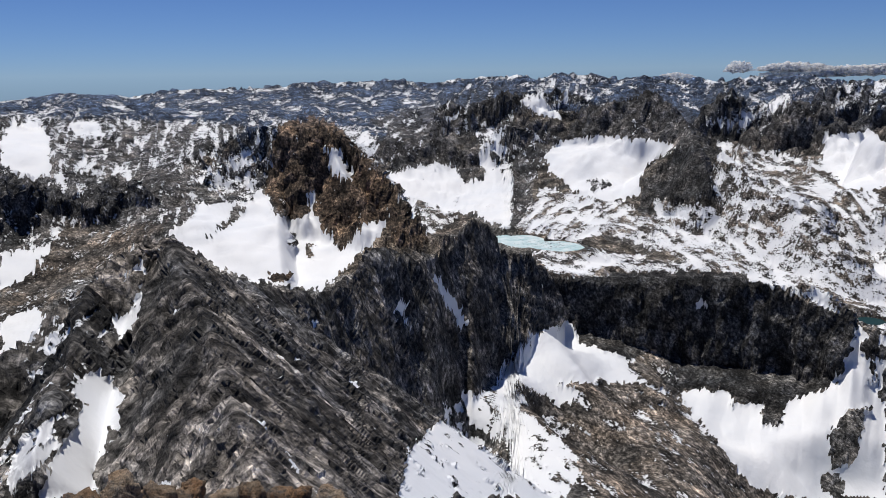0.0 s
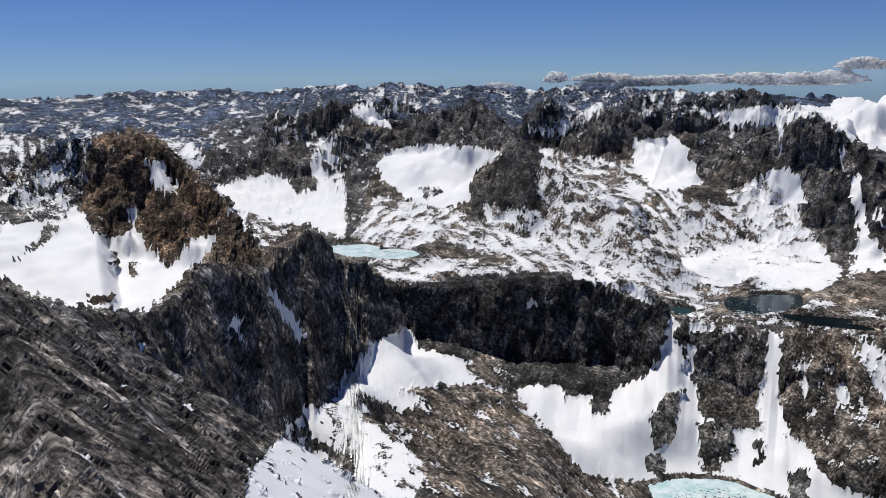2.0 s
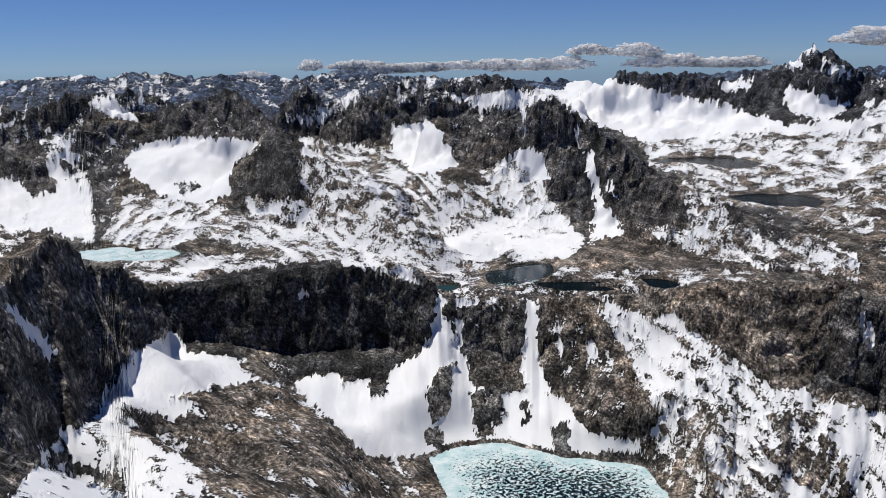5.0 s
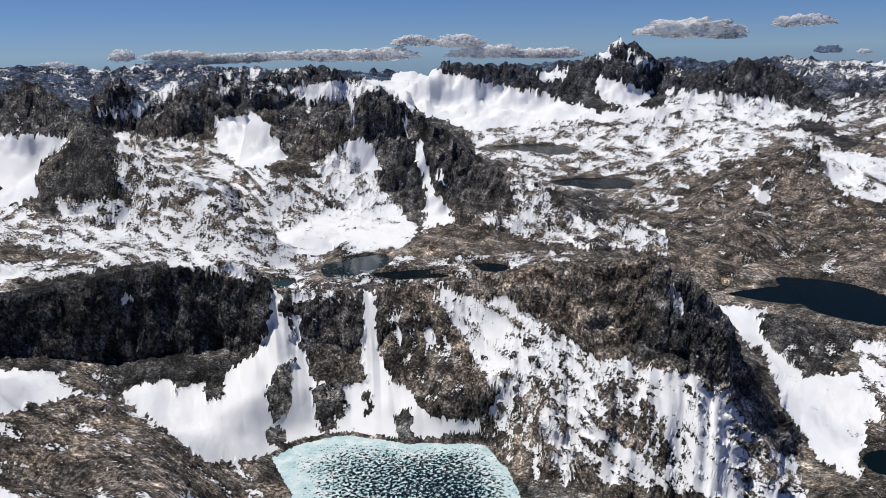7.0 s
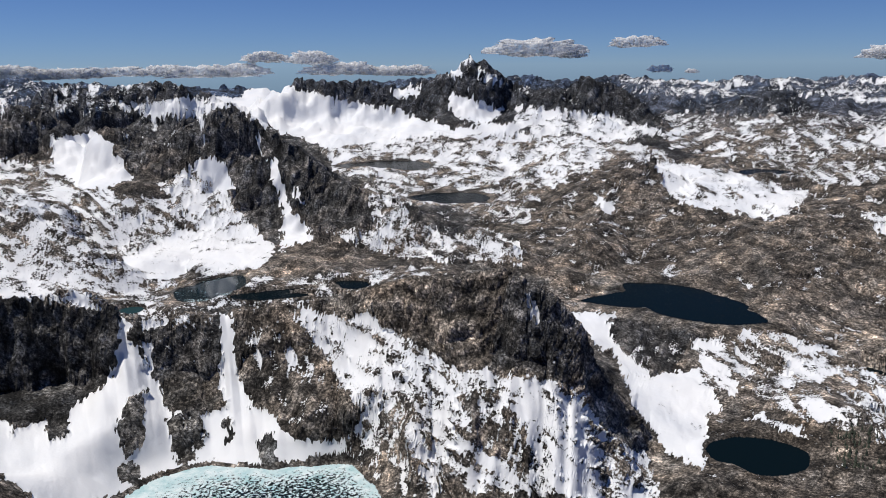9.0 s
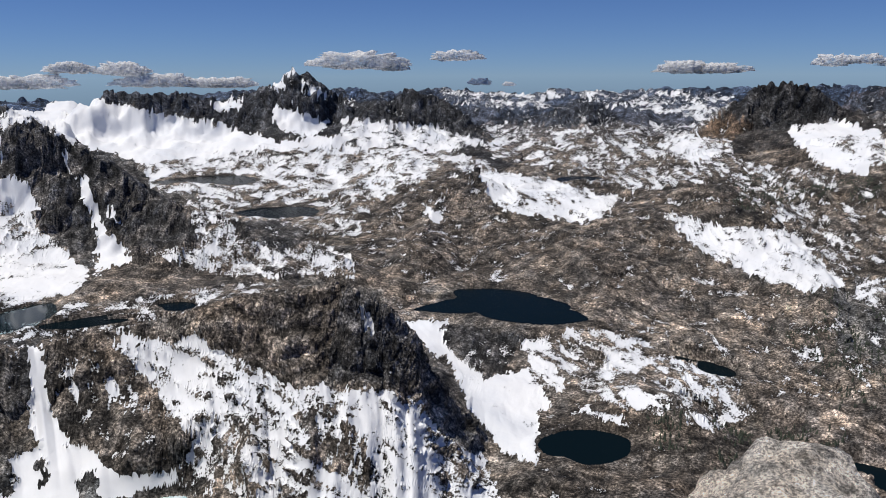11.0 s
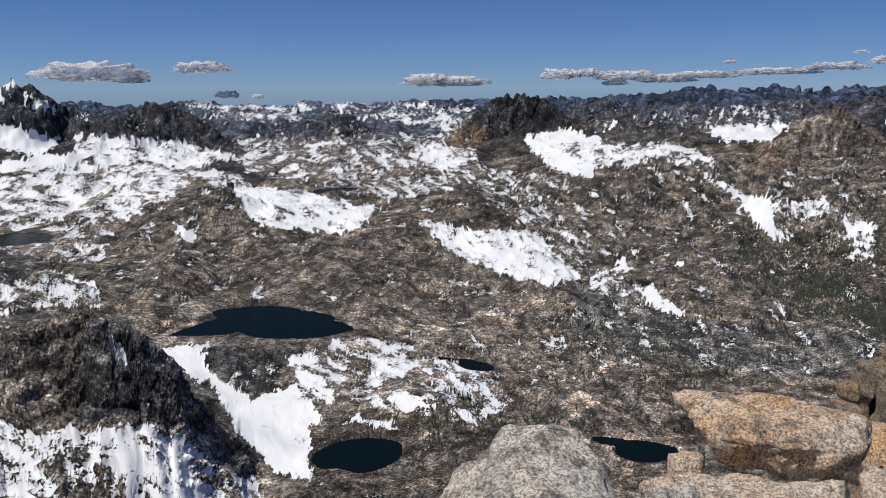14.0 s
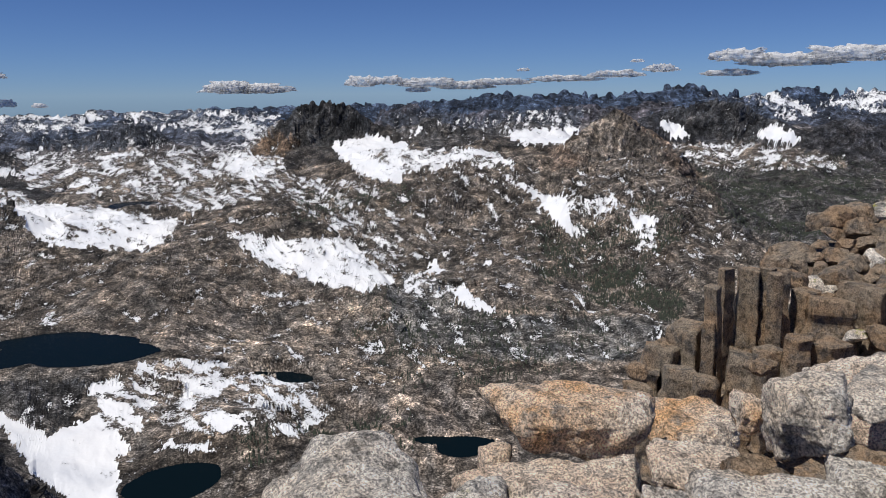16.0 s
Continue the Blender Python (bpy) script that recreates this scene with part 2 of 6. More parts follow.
# far ranges on the skyline, their haze put into the rock colour
ridge([(-37.1, -1.52, 4600), (-31, -1.23, 4600), (-28.6, -1.4, 4600), (-26.7, -1.25, 4600), (-23.7, -0.97, 4600), (-21, -1.39, 4600), (-18.5, -0.93, 4600), (-14.8, -0.81, 4600), (-11, -0.69, 4600), (-9.3, -0.41, 4600), (-7.1, -0.52, 4600), (-4.8, -0.48, 4600), (-2.8, -0.39, 4600), (-0.8, -0.73, 4600), (2.8, -0.31, 4600), (6, -0.24, 4600), (9.9, -0.14, 4600), (12.6, -0.4, 4600), (16.3, -0.67, 4600), (19.9, -0.6, 4600), (11.6, -0.39, 4600), (14, -0.34, 4600), (17.7, -0.65, 4600), (23.8, -0.4, 4600), (29.2, -0.9, 4600), (35.6, -1.1, 4600), (41.1, -1.39, 4600)], 900, 250, jag=0.1, rock=HAZE_BLUE, rough=0.8, label="distant haze-blue mountain range with scattered snowfields", category="mountain range", name="mountain_range")
ridge([(39.4, -1.38, 4600), (49.4, -0.78, 4600), (57.3, -0.61, 4600), (59.7, -0.92, 4600), (64, -0.58, 4600), (69.4, -1.01, 4600), (73.6, -0.75, 4600), (75.9, -0.85, 4600), (80.9, -0.64, 4600), (74.6, -0.87, 4600), (80.5, -0.66, 4600), (84.3, -0.69, 4600), (84.9, -0.6, 4600), (92, -0.47, 4600), (96, -0.27, 4600), (100, 0.36, 4600), (102.4, 0.22, 4600), (105.9, 0.19, 4600), (111.5, 0.62, 4600), (115.1, 0.32, 4600), (120.2, 0.41, 4600), (124, 0.12, 4600), (133.2, -0.14, 4600)], 900, 250, jag=0.1, rock=HAZE_BLUE, rough=0.8, label="distant haze-blue forested range with pale bare domes", category="mountain range", name="mountain_range")
ridge([(-37.2, -2.77, 3800), (-28.7, -2.16, 3900), (-24.8, -1.94, 3800), (-20.4, -2.44, 3900), (-15.6, -1.74, 3900), (-10.3, -2.13, 3900), (-6.4, -1.62, 4000), (-0.8, -2.3, 3900), (4.8, -1.98, 4000), (12.6, -1.66, 4000)], 900, 500, jag=0.14, rock=HAZE_BLUE, rough=0.8, label="hazy dissected range with many snow patches", category="mountain range", name="mountain_range")
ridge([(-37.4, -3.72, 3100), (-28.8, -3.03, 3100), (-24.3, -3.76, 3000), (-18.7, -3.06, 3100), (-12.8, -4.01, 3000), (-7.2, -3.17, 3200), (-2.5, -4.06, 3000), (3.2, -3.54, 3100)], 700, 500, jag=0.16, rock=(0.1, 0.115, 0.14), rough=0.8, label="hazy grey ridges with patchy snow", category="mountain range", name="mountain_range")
# left hand massif
ridge([(-37.2, -2.77, 2000), (-31.7, -2.55, 2000), (-28.7, -2.33, 2000), (-27.1, -2.5, 2000), (-25.6, -3.17, 2000), (-24, -3.49, 1950), (-22.3, -3.67, 1900), (-20.6, -4.6, 1850), (-18.8, -5.05, 1800), (-17, -4.9, 1750), (-15, -4.13, 1600), (-13.5, -3.64, 1450), (-11.9, -3.33, 1300), (-10.4, -4.27, 1250)], 750, 400, cliff=0.2, jag=0.25, rock=GREY, rough=0.8, cap=0.2, label="snow-streaked grey granite mountain with rocky ribs")
ridge([(-37.7, -5.94, 1250), (-32.1, -5.42, 1250), (-29.1, -5.47, 1250), (-27.5, -5.93, 1250), (-26.7, -6.9, 1230), (-25.7, -7.52, 1220), (-24, -7.28, 1220), (-22.5, -6.44, 1220), (-21.2, -6.9, 1200), (-20.2, -8.11, 1200), (-19.2, -9.52, 1150), (-17.6, -9.83, 1120), (-15.6, -11.92, 1080)], 330, 400, cliff=0.3, jag=0.25, rock=DARK, rough=1.0, cover=-0.3, label="dark craggy spur with snow gullies")
ridge([(-17.8, -6.33, 1300), (-15.1, -4.52, 1300), (-13.5, -3.6, 1280), (-11.9, -3.26, 1250), (-10.8, -3.56, 1230), (-9.6, -3.43, 1220), (-8.6, -3.26, 1200), (-7.7, -3.87, 1180), (-6.1, -5.38, 1150), (-4.5, -6.41, 1120), (-3.4, -8.05, 1090), (-2.6, -9.49, 1070), (-1.6, -10.73, 1050), (-0.8, -11.56, 1040), (0.7, -11.98, 1030)], 300, 450, cliff=0.6, cliff_width=120, jag=0.12, rock=(0.2, 0.17, 0.135), rough=0.8, cap=0.2, cover=0.15, label="brown and grey granite peak above a snow apron")
# ridges behind the basins
ridge([(-9, -6.69, 1900), (-6.5, -4.97, 1900), (-4.1, -4.42, 1900), (-2.5, -4.26, 1900), (-0.5, -4.69, 1900), (2, -4.32, 1950), (4.8, -3.83, 2000), (6.8, -3.57, 2100), (8.8, -3.19, 2150)], 500, 500, cliff=0.35, cliff_width=120, jag=0.25, rock=DARK, rough=0.9, label="dark rocky ridge with steep snow gullies")
ridge([(-1.6, -3.47, 2500), (0.8, -1.65, 2500), (2.8, -2.15, 2500), (4.8, -1.12, 2450), (6, -1.6, 2450), (7.7, -0.84, 2500), (9.1, -1.24, 2500), (11.1, -1.92, 2500), (12.6, -2.43, 2500), (14.5, -3.01, 2500)], 500, 400, cliff=0.4, cliff_width=120, jag=0.25, rock=BLACK, rough=0.9, label="dark jagged peaks streaked with snow")
ridge([(-0.3, -5.27, 1950), (1.7, -4.39, 1950), (3.6, -3.65, 1950), (5.7, -2.35, 2000), (7.3, -2.16, 2050), (8.9, -2.55, 2000), (9.9, -2.7, 1980), (11.7, -2.22, 1950), (13.2, -1.72, 1930), (14.3, -1.34, 1920), (15.5, -1.98, 1900), (16.7, -3.15, 1850), (17.4, -3.94, 1800), (18.8, -5.16, 1750), (20.3, -6.2, 1700), (21.8, -7.13, 1650), (24.9, -8.3, 1600), (27.3, -9.27, 1550)], 560, 600, cliff=0.5, cliff_width=130, jag=0.15, rock=(0.15, 0.135, 0.115), rough=0.9, label="broad dark granite peak over a bowl of snow")
ridge([(16.6, -4.1, 2600), (17.5, -2.91, 2600), (18.1, -1.98, 2600), (18.7, -1.39, 2600), (19.3, -1.06, 2600), (19.8, -1.38, 2600), (20.2, -1.92, 2600), (20.9, -2.52, 2600), (22.5, -1.91, 2600), (24.1, -1.64, 2550), (25.2, -2.25, 2500), (26.8, -3.66, 2500)], 450, 400, cliff=0.5, cliff_width=100, jag=0.2, rock=BLACK, rough=0.9, label="dark pointed horn peak with snow gullies")
ridge([(19.6, -5.38, 2250), (21.2, -4.08, 2250), (23.6, -2.79, 2250), (24.8, -2.04, 2250), (26, -2.85, 2220), (27.1, -3.98, 2200), (29.1, -4.31, 2150)], 420, 400, cliff=0.3, cliff_width=120, jag=0.2, rock=(0.13, 0.12, 0.11), rough=0.9, label="brown pyramid peak among snowfields")
ridge([(23.7, -2.02, 3100), (25.3, -1.36, 3100), (26.9, -0.85, 3100), (29.2, -1.37, 3100), (31.2, -0.71, 3100), (33.2, -0.86, 3100), (34.4, -1.35, 3100), (36.4, -1.62, 3100), (38, -2.31, 3100), (40.4, -3.52, 3000)], 600, 400, cliff=0.3, cliff_width=140, jag=0.2, rock=BLACK, rough=1.2, label="long dark ridge capped with snowfields")
ridge([(26.6, -6.03, 1950), (28.7, -3.71, 1950), (30, -3.54, 1930), (31.6, -3.97, 1900), (33.2, -4.2, 1880), (34.4, -3.67, 1850), (35.2, -3.05, 1830), (36.4, -2.91, 1810), (37.2, -2.73, 1800), (38.8, -3.5, 1780), (40.4, -4.5, 1750), (42, -5.89, 1700), (43.6, -7.35, 1650), (45.2, -8.32, 1600), (47.2, -9.19, 1550), (49.1, -9.81, 1520), (51.4, -10.81, 1480), (54, -11.82, 1450)], 420, 500, cliff=0.6, cliff_width=150, jag=0.15, rock=(0.15, 0.135, 0.12), rough=0.9, label="massive brown granite mountain split by a snow couloir")
# the snowy skyline with the pyramid
ridge([(36.4, -3.46, 3300), (39.5, -1.37, 3300), (41.5, -0.63, 3300), (44.2, -0.79, 3300), (46.8, -0.91, 3300), (49.4, -1.21, 3300), (51.2, -0.54, 3280), (51.8, -0.5, 3250), (52.6, 0.03, 3200), (53.9, 0.9, 3200), (54.8, 0.31, 3200), (55.7, -0.48, 3200), (57.7, -1.28, 3200), (58.9, -1.57, 3200), (60.9, -1.32, 3150), (61.7, -0.71, 3150), (63.2, -1.03, 3150), (64.8, -2.13, 3100), (66, -2.91, 3100), (68, -4.27, 3000), (69.9, -5.22, 2900)], 620, 500, cliff=0.4, cliff_width=170, jag=0.12, rock=(0.06, 0.06, 0.062), rough=1.0, label="snowy crest rising to a dark pyramid summit", category="mountain")
ridge([(64.9, -3.29, 3500), (68.3, -2.91, 3500), (71.3, -2.35, 3450), (73.4, -1.42, 3400), (74.9, -1.68, 3400), (76.4, -2.9, 3300), (77, -3.14, 3300), (79.4, -3.91, 3300)], 500, 400, cliff=0.3, cliff_width=120, jag=0.2, rock=(0.07, 0.07, 0.07), rough=0.9, label="low dark peaks dusted with snow")
ridge([(63.7, -1.73, 4100), (67.5, -1.38, 4100), (70.5, -1.1, 4100), (73.6, -0.9, 4100), (75.9, -1.07, 4100), (78.3, -1.15, 4100), (81, -1.8, 4100), (76.2, -1.18, 4100), (79.3, -1.48, 4100), (82.5, -1.93, 4100), (80.7, -1.76, 4100), (84.3, -1.38, 4100)], 700, 400, jag=0.3, rock=(0.17, 0.16, 0.16), rough=1.2, label="pale far summits with small snowfields")
# dome peak and its neighbours
ridge([(79, -5.75, 3000), (80.7, -4.35, 3000), (82.3, -2.88, 3000), (84.3, -1.5, 3000), (85.5, -0.44, 3000), (87.1, -0.21, 3000), (88.7, -0.61, 3000), (89.7, -1.59, 3000), (91.8, -2.37, 2950), (93.4, -2.05, 2900), (94.5, -1.47, 2900), (95.3, -2.16, 2900), (97.9, -2.45, 2900), (99.4, -1.98, 2950), (101.5, -1.93, 3000), (103.7, -2.28, 3000), (105, -2.27, 3000)], 480, 500, cliff=0.6, cliff_width=150, jag=0.2, rock=(0.095, 0.088, 0.082), rough=0.9, label="dark blocky dome peak above a snow-filled cirque")
ridge([(89.5, -1.39, 3700), (92.6, -0.43, 3700), (95.3, -1.39, 3700), (97.9, -1.01, 3700), (101.5, -1.19, 3700), (104.3, -0.82, 3700), (105.9, -0.63, 3700), (107.6, -1.17, 3700), (109.8, -0.46, 3700), (110.8, -0.5, 3700), (112.7, -1.45, 3700)], 600, 400, jag=0.2, rock=(0.2, 0.165, 0.15), rough=1.0, label="rounded reddish far hills with snow streaks")
ridge([(102.7, -3.97, 2500), (105.1, -2.74, 2500), (107.3, -0.99, 2500), (107.1, -1.36, 2500), (109, -2.02, 2480), (110.9, -3.37, 2450), (113.3, -5.26, 2400)], 420, 500, jag=0.1, rock=(0.25, 0.195, 0.155), rough=0.7, label="smooth tan talus peak")
ridge([(107.1, -2.61, 3100), (109.7, -1.64, 3100), (111.6, -0.69, 3100), (114.1, -0.33, 3100), (115.9, -0.9, 3100), (117.7, -1.82, 3050), (119.8, -2.82, 3000), (121.4, -1.73, 3050), (122.7, -1.62, 3100), (124.2, -2.55, 3100), (128.2, -2.75, 3100)], 480, 400, cliff=0.4, cliff_width=150, jag=0.12, rock=(0.075, 0.075, 0.08), rough=1.0, label="dark broad mountain with snow ledges")
ridge([(114.1, -1.08, 3900), (115.9, -0.35, 3900), (116.9, 0.09, 3900), (118.6, -0.36, 3900), (120, -0.8, 3900), (121.3, -0.45, 3900), (122.7, 0.13, 3900), (124, -0.23, 3900), (129.4, -0.59, 3900)], 500, 400, jag=0.2, rock=(0.1, 0.1, 0.11), rough=1.1, label="far snowy peaks above the forest")
# brown hills on the right
ridge([(54, -10.44, 1900), (57.3, -9.26, 1950), (59.7, -8.26, 2000), (62.2, -7.25, 2000), (64.9, -6.44, 2000), (65.6, -6.32, 2000), (66.6, -7.26, 1950), (67.7, -8.61, 1900), (70.8, -9.6, 1800), (74, -10.31, 1750), (77.3, -9.04, 1750), (79.4, -8.18, 1800), (82.3, -7.38, 1850), (83.9, -6.78, 1850), (85.6, -7.87, 1800), (86.4, -8.67, 1750), (88, -10.6, 1700), (90.5, -12.56, 1600), (92.2, -14.51, 1500)], 560, 300, jag=0.15, rock=(0.155, 0.138, 0.117), rough=1.1, power=1.1, cap=0.3, cover=-0.3, label="low brown glaciated granite hill with bare ledges", category="hill", name="rocky_hill")
ridge([(86.1, -8.83, 2050), (89.4, -7.3, 2050), (91.9, -6.54, 2050), (95.1, -5.57, 2050), (96.8, -5.1, 2050), (98.4, -5.39, 2050), (101.6, -5.87, 2000), (104, -5.18, 2000), (106.4, -4.57, 2000), (109.1, -4.55, 1950), (111, -4.91, 1920), (112.2, -5.67, 1900), (114.1, -7.23, 1880), (115.7, -8.71, 1850), (117.4, -10.25, 1800), (119.5, -12.17, 1750)], 620, 400, jag=0.15, rock=(0.185, 0.163, 0.138), rough=1.1, power=1.1, cap=0.2, cover=-0.2, label="brown scree mountain with snow chutes and dark trees at its foot", category="mountain")
# the rim above the icy lake
ridge(([(4.9, -16.47, 900, 0.5), (8, -14.52, 930, 0.82), (10.3, -14.56, 930, 0.82), (14.5, -14.56, 930, 0.82), (18.7, -14.32, 925, 0.82), (22.9, -14.17, 920, 0.82), (25.8, -14.22, 915, 0.82), (27, -14.79, 910, 0.6), (27.9, -15.77, 905, 0.5), (28.6, -16.47, 905, 0.25), (29.3, -16.49, 900, 0.3), (30, -16.59, 900, 0.45), (32.5, -16.85, 900, 0.45), (35.3, -16.97, 900, 0.4), (35.7, -17.17, 900, 0.15), (36.3, -16.85, 895, 0.4), (38.4, -16.59, 890, 0.2), (43.4, -16.25, 880, 0.1), (45.4, -15.77, 870, 0.15), (48.6, -15.38, 850, 0.15), (51.3, -15.07, 830, 0.2), (56.1, -14.59, 800, 0.25)] + [(57.1, -14.98, 795, 0.25), (59, -15.91, 790, 0.2), (60.4, -16.83, 790, 0.2), (61.6, -18.48, 790, 0.2), (62.4, -20.45, 800, 0.1), (64.1, -22.82, 810, 0.1), (66.3, -25.03, 820, 0.1), (69.4, -27.43, 830, 0.1)]), 190, 160, cliff=0.4, cliff_width=38, jag=0.08, rock=(0.185, 0.168, 0.148), rough=1.1, power=1.2, cap=0.15, label="dark flat-topped granite wall above snow slopes", category="cliff", name="cliff")
# the serrated arete that falls away from the summit
ridge([(-39.8, -19.55, 160, 0.1, 60), (-33.9, -19.02, 170, 0.1, 62), (-30.6, -17.61, 180, 0.1, 65), (-28.5, -16.54, 185, 0.1, 70), (-26.8, -14.29, 190, 0.1, 75), (-24.7, -13.38, 195, 0.1, 80), (-23.1, -12.12, 200, 0.1, 80), (-21.6, -11.62, 205, 0.1, 82), (-19.4, -11.17, 215, 0.1, 85), (-18.3, -12.11, 230, 0.1, 90), (-16.9, -13.4, 250, 0.1, 95), (-14.6, -14.44, 280, 0.1, 110), (-13.1, -14.96, 300, 0.1, 120), (-10.6, -15.32, 330, 0.1, 130), (-8.6, -15.44, 360, 0.1, 140)]
      + [(-6.9, -14.43, 410, 0.1, 150), (-5.6, -12.74, 455, 0.1, 150), (-3.9, -12.71, 495, 0.1, 150), (-2.7, -13.19, 530, 0.1, 145), (-1, -12.98, 575, 0.12, 140), (0.3, -11.94, 620, 0.12, 135), (2.3, -10.37, 685, 0.12, 135), (3.6, -11.31, 720, 0.12, 125), (4.4, -12.61, 745, 0.15, 115), (6.5, -12.88, 795, 0.15, 100), (7.3, -14.29, 835, 0.2, 80), (8.4, -16, 850, 0.3, 60), (9.1, -18.38, 900, 0.3, 55), (10.4, -19.72, 920, 0.3, 50)], 150, 90, cliff=0.12, cliff_width=30, jag=0.14, rock=(0.135, 0.128, 0.12), rough=1.0, cap=0.0, cover=-0.35, ribs=0.02, power=1.0, label="serrated dark granite arete with slabs and snow gullies", category="ridge", name="rock_ridge")

ARETE = len(RIDGES) - 1
# spurs that run down from a crest: line, side slope, rock colour, index of the ridge they belong to
SPURS = [
    ([(14.3, -1.38, 1920), (16.9, -3.54, 1800), (17.5, -4.45, 1650), (18, -5.78, 1560), (18.7, -7.3, 1500)], 1.3, 9),
    ([(17.5, -4.45, 1650), (19.9, -6.38, 1560), (23.3, -8.71, 1450), (27.2, -11.29, 1350)], 0.8, 9),
    ([(-8.6, -3.26, 1200), (-7.4, -6.34, 1120), (-5.9, -9.2, 1060)], 1.3, 6),
    ([(38.4, -3.3, 1790), (40.8, -6.28, 1700), (42.8, -9.06, 1620), (44.5, -11.82, 1530)], 1.2, 13),
    ([(36.8, -2.88, 1800), (37.2, -6.25, 1720), (38.4, -9.47, 1640), (39.2, -12.3, 1560)], 1.2, 13),
    ([(49.1, -9.81, 1540), (52.9, -11.12, 1460), (56.6, -12.78, 1400)], 0.5, 13),
    ([(83.9, -6.78, 1850), (81.4, -9.82, 1680), (80.6, -13.07, 1500)], 0.5, 22),
    ([(65.6, -6.32, 2000), (63.5, -9.26, 1750), (62.2, -11.89, 1500)], 0.5, 22),
    ([(74, -10.31, 1750), (72.3, -12.47, 1600), (70.6, -14.4, 1430)], 0.5, 22),
    ([(79.4, -8.18, 1800), (77.3, -11.8, 1600), (75.6, -14.6, 1430)], 0.5, 22),
    ([(86.4, -9.81, 1750), (87.3, -13.04, 1600), (89, -15.43, 1450)], 0.5, 22),
    ([(101.6, -5.87, 2000), (100.9, -10.24, 1780), (99.7, -14.31, 1580)], 0.6, 23),
    ([(104, -5.18, 2000), (104.9, -9.37, 1800), (104.6, -13.4, 1600)], 0.6, 23),
    ([(111, -4.91, 1920), (112, -9.17, 1750), (111.8, -13.1, 1580)], 0.6, 23),
    ([(91.9, -6.54, 2050), (89.7, -10.14, 1850), (87.6, -12.51, 1700)], 0.5, 23),
    ([(96.8, -5.1, 2050), (94.3, -9.41, 1800), (91.7, -12.63, 1600)], 0.45, 23),
    ([(108.3, -4.48, 1980), (107.3, -8.53, 1800), (104.2, -12.61, 1600)], 0.45, 23),
]

SPURS += [
    ([(-19.4, -11.24, 215), (-18, -14.86, 150), (-16.6, -19.67, 95), (-15.4, -24.42, 62), (-14.1, -29.77, 38), (-14.3, -36.72, 20)], 1.0, 25),
    ([(-24.7, -13.38, 195), (-26.6, -18.3, 140), (-29.4, -23.53, 100)], 1.3, 25),
    ([(-14.6, -14.44, 280), (-11.3, -20.16, 215), (-9.2, -26.16, 160)], 0.9, 25),
]

# lakes: shore line (bearing, height angle), level
LAKES = []


def lake(shore, level, mat, label, seed):
    """A lake from its shore line as seen from the summit, and its level; kept as a distance from its middle for each way round."""
    p = np.array([(b, (EYE - level) / math.tan(radians(-e))) for b, e in shore])
    mid, half = (p.max(0) + p.min(0)) / 2, (p.max(0) - p.min(0)) / 2
    u = (p - mid) / half
    angle = np.arctan2(u[:, 1], u[:, 0])
    order = np.argsort(angle)
    LAKES.append(dict(b=mid[0], r=mid[1], hw=half[0], hr=half[1], z=level, mat=mat, label=label, seed=seed, angle=angle[order], reach=np.hypot(u[:, 0], u[:, 1])[order]))


def shore_reach(d, a):
    return np.interp(a, d["angle"], d["reach"], period=2 * math.pi)


lake([(27.68, -27.95), (29.48, -27.31), (32.6, -26.96), (35.71, -27.35), (38.38, -27.83), (41.49, -27.9), (44.36, -27.98), (45.7, -29.23), (46.85, -30.82), (46.06, -33.77), (40.62, -35.45), (33.67, -35.08), (29.17, -33.07), (28.87, -30.48), (28.57, -29.34)], -383, ICE, "half-thawed lake covered with broken pale ice", 1)
lake([(32.33, -15.07), (33.76, -14.77), (35.29, -14.43), (37.01, -14.32), (37.25, -14.74), (35.95, -15.47), (34.4, -15.88), (32.91, -15.9)], -335, FLOES, "small teal lake with floating ice", 2)
lake([(36.13, -15.68), (38.26, -15.61), (39.82, -15.83), (41.04, -15.53), (42.17, -15.53), (41.81, -16.06), (39.79, -16.22), (37.06, -16.08)], -338, WATER, "narrow dark pond", 3)
lake([(43.69, -15.2), (44.92, -15.15), (46.13, -15.62), (45.5, -15.87), (44.08, -15.58)], -338, WATER, "small dark pond", 4)
lake([(49.49, -9.2), (51.54, -9.01), (53.59, -9.01), (54.82, -9.64), (53.16, -9.86), (50.7, -9.64)], -335, WATER, "deep blue lake with ice at one shore", 5)
lake([(44.36, -6.87), (46.36, -6.7), (49.17, -6.7), (50.78, -7.02), (49.96, -7.32), (47.54, -7.22)], -312, WATER, "far blue lake between snowy slabs", 6)
lake([(61.87, -16.62), (63.53, -16.19), (65.2, -15.78), (65.22, -15.18), (66.89, -15.11), (69.4, -15.21), (71.07, -15.6), (73.6, -16.43), (74.88, -17.15), (73.6, -17.44), (71.05, -17.62), (69.36, -17.51), (66.84, -16.92), (64.33, -16.91)], -370, WATER, "large dark blue mountain lake", 7)
lake([(71.49, -25.71), (72.72, -25.14), (75.78, -24.74), (77.96, -25.0), (78.4, -25.63), (77.11, -26.62), (75.36, -27.11), (73.59, -26.75), (72.05, -26.59)], -400, WATER, "small black tarn at the foot of a snow slope", 9)
lake([(81.24, -19.16), (82.5, -19.34), (84.17, -19.53), (85.43, -20.11), (84.62, -20.4), (82.94, -19.87)], -410, WATER, "dark stream pool among pale slabs", 10)
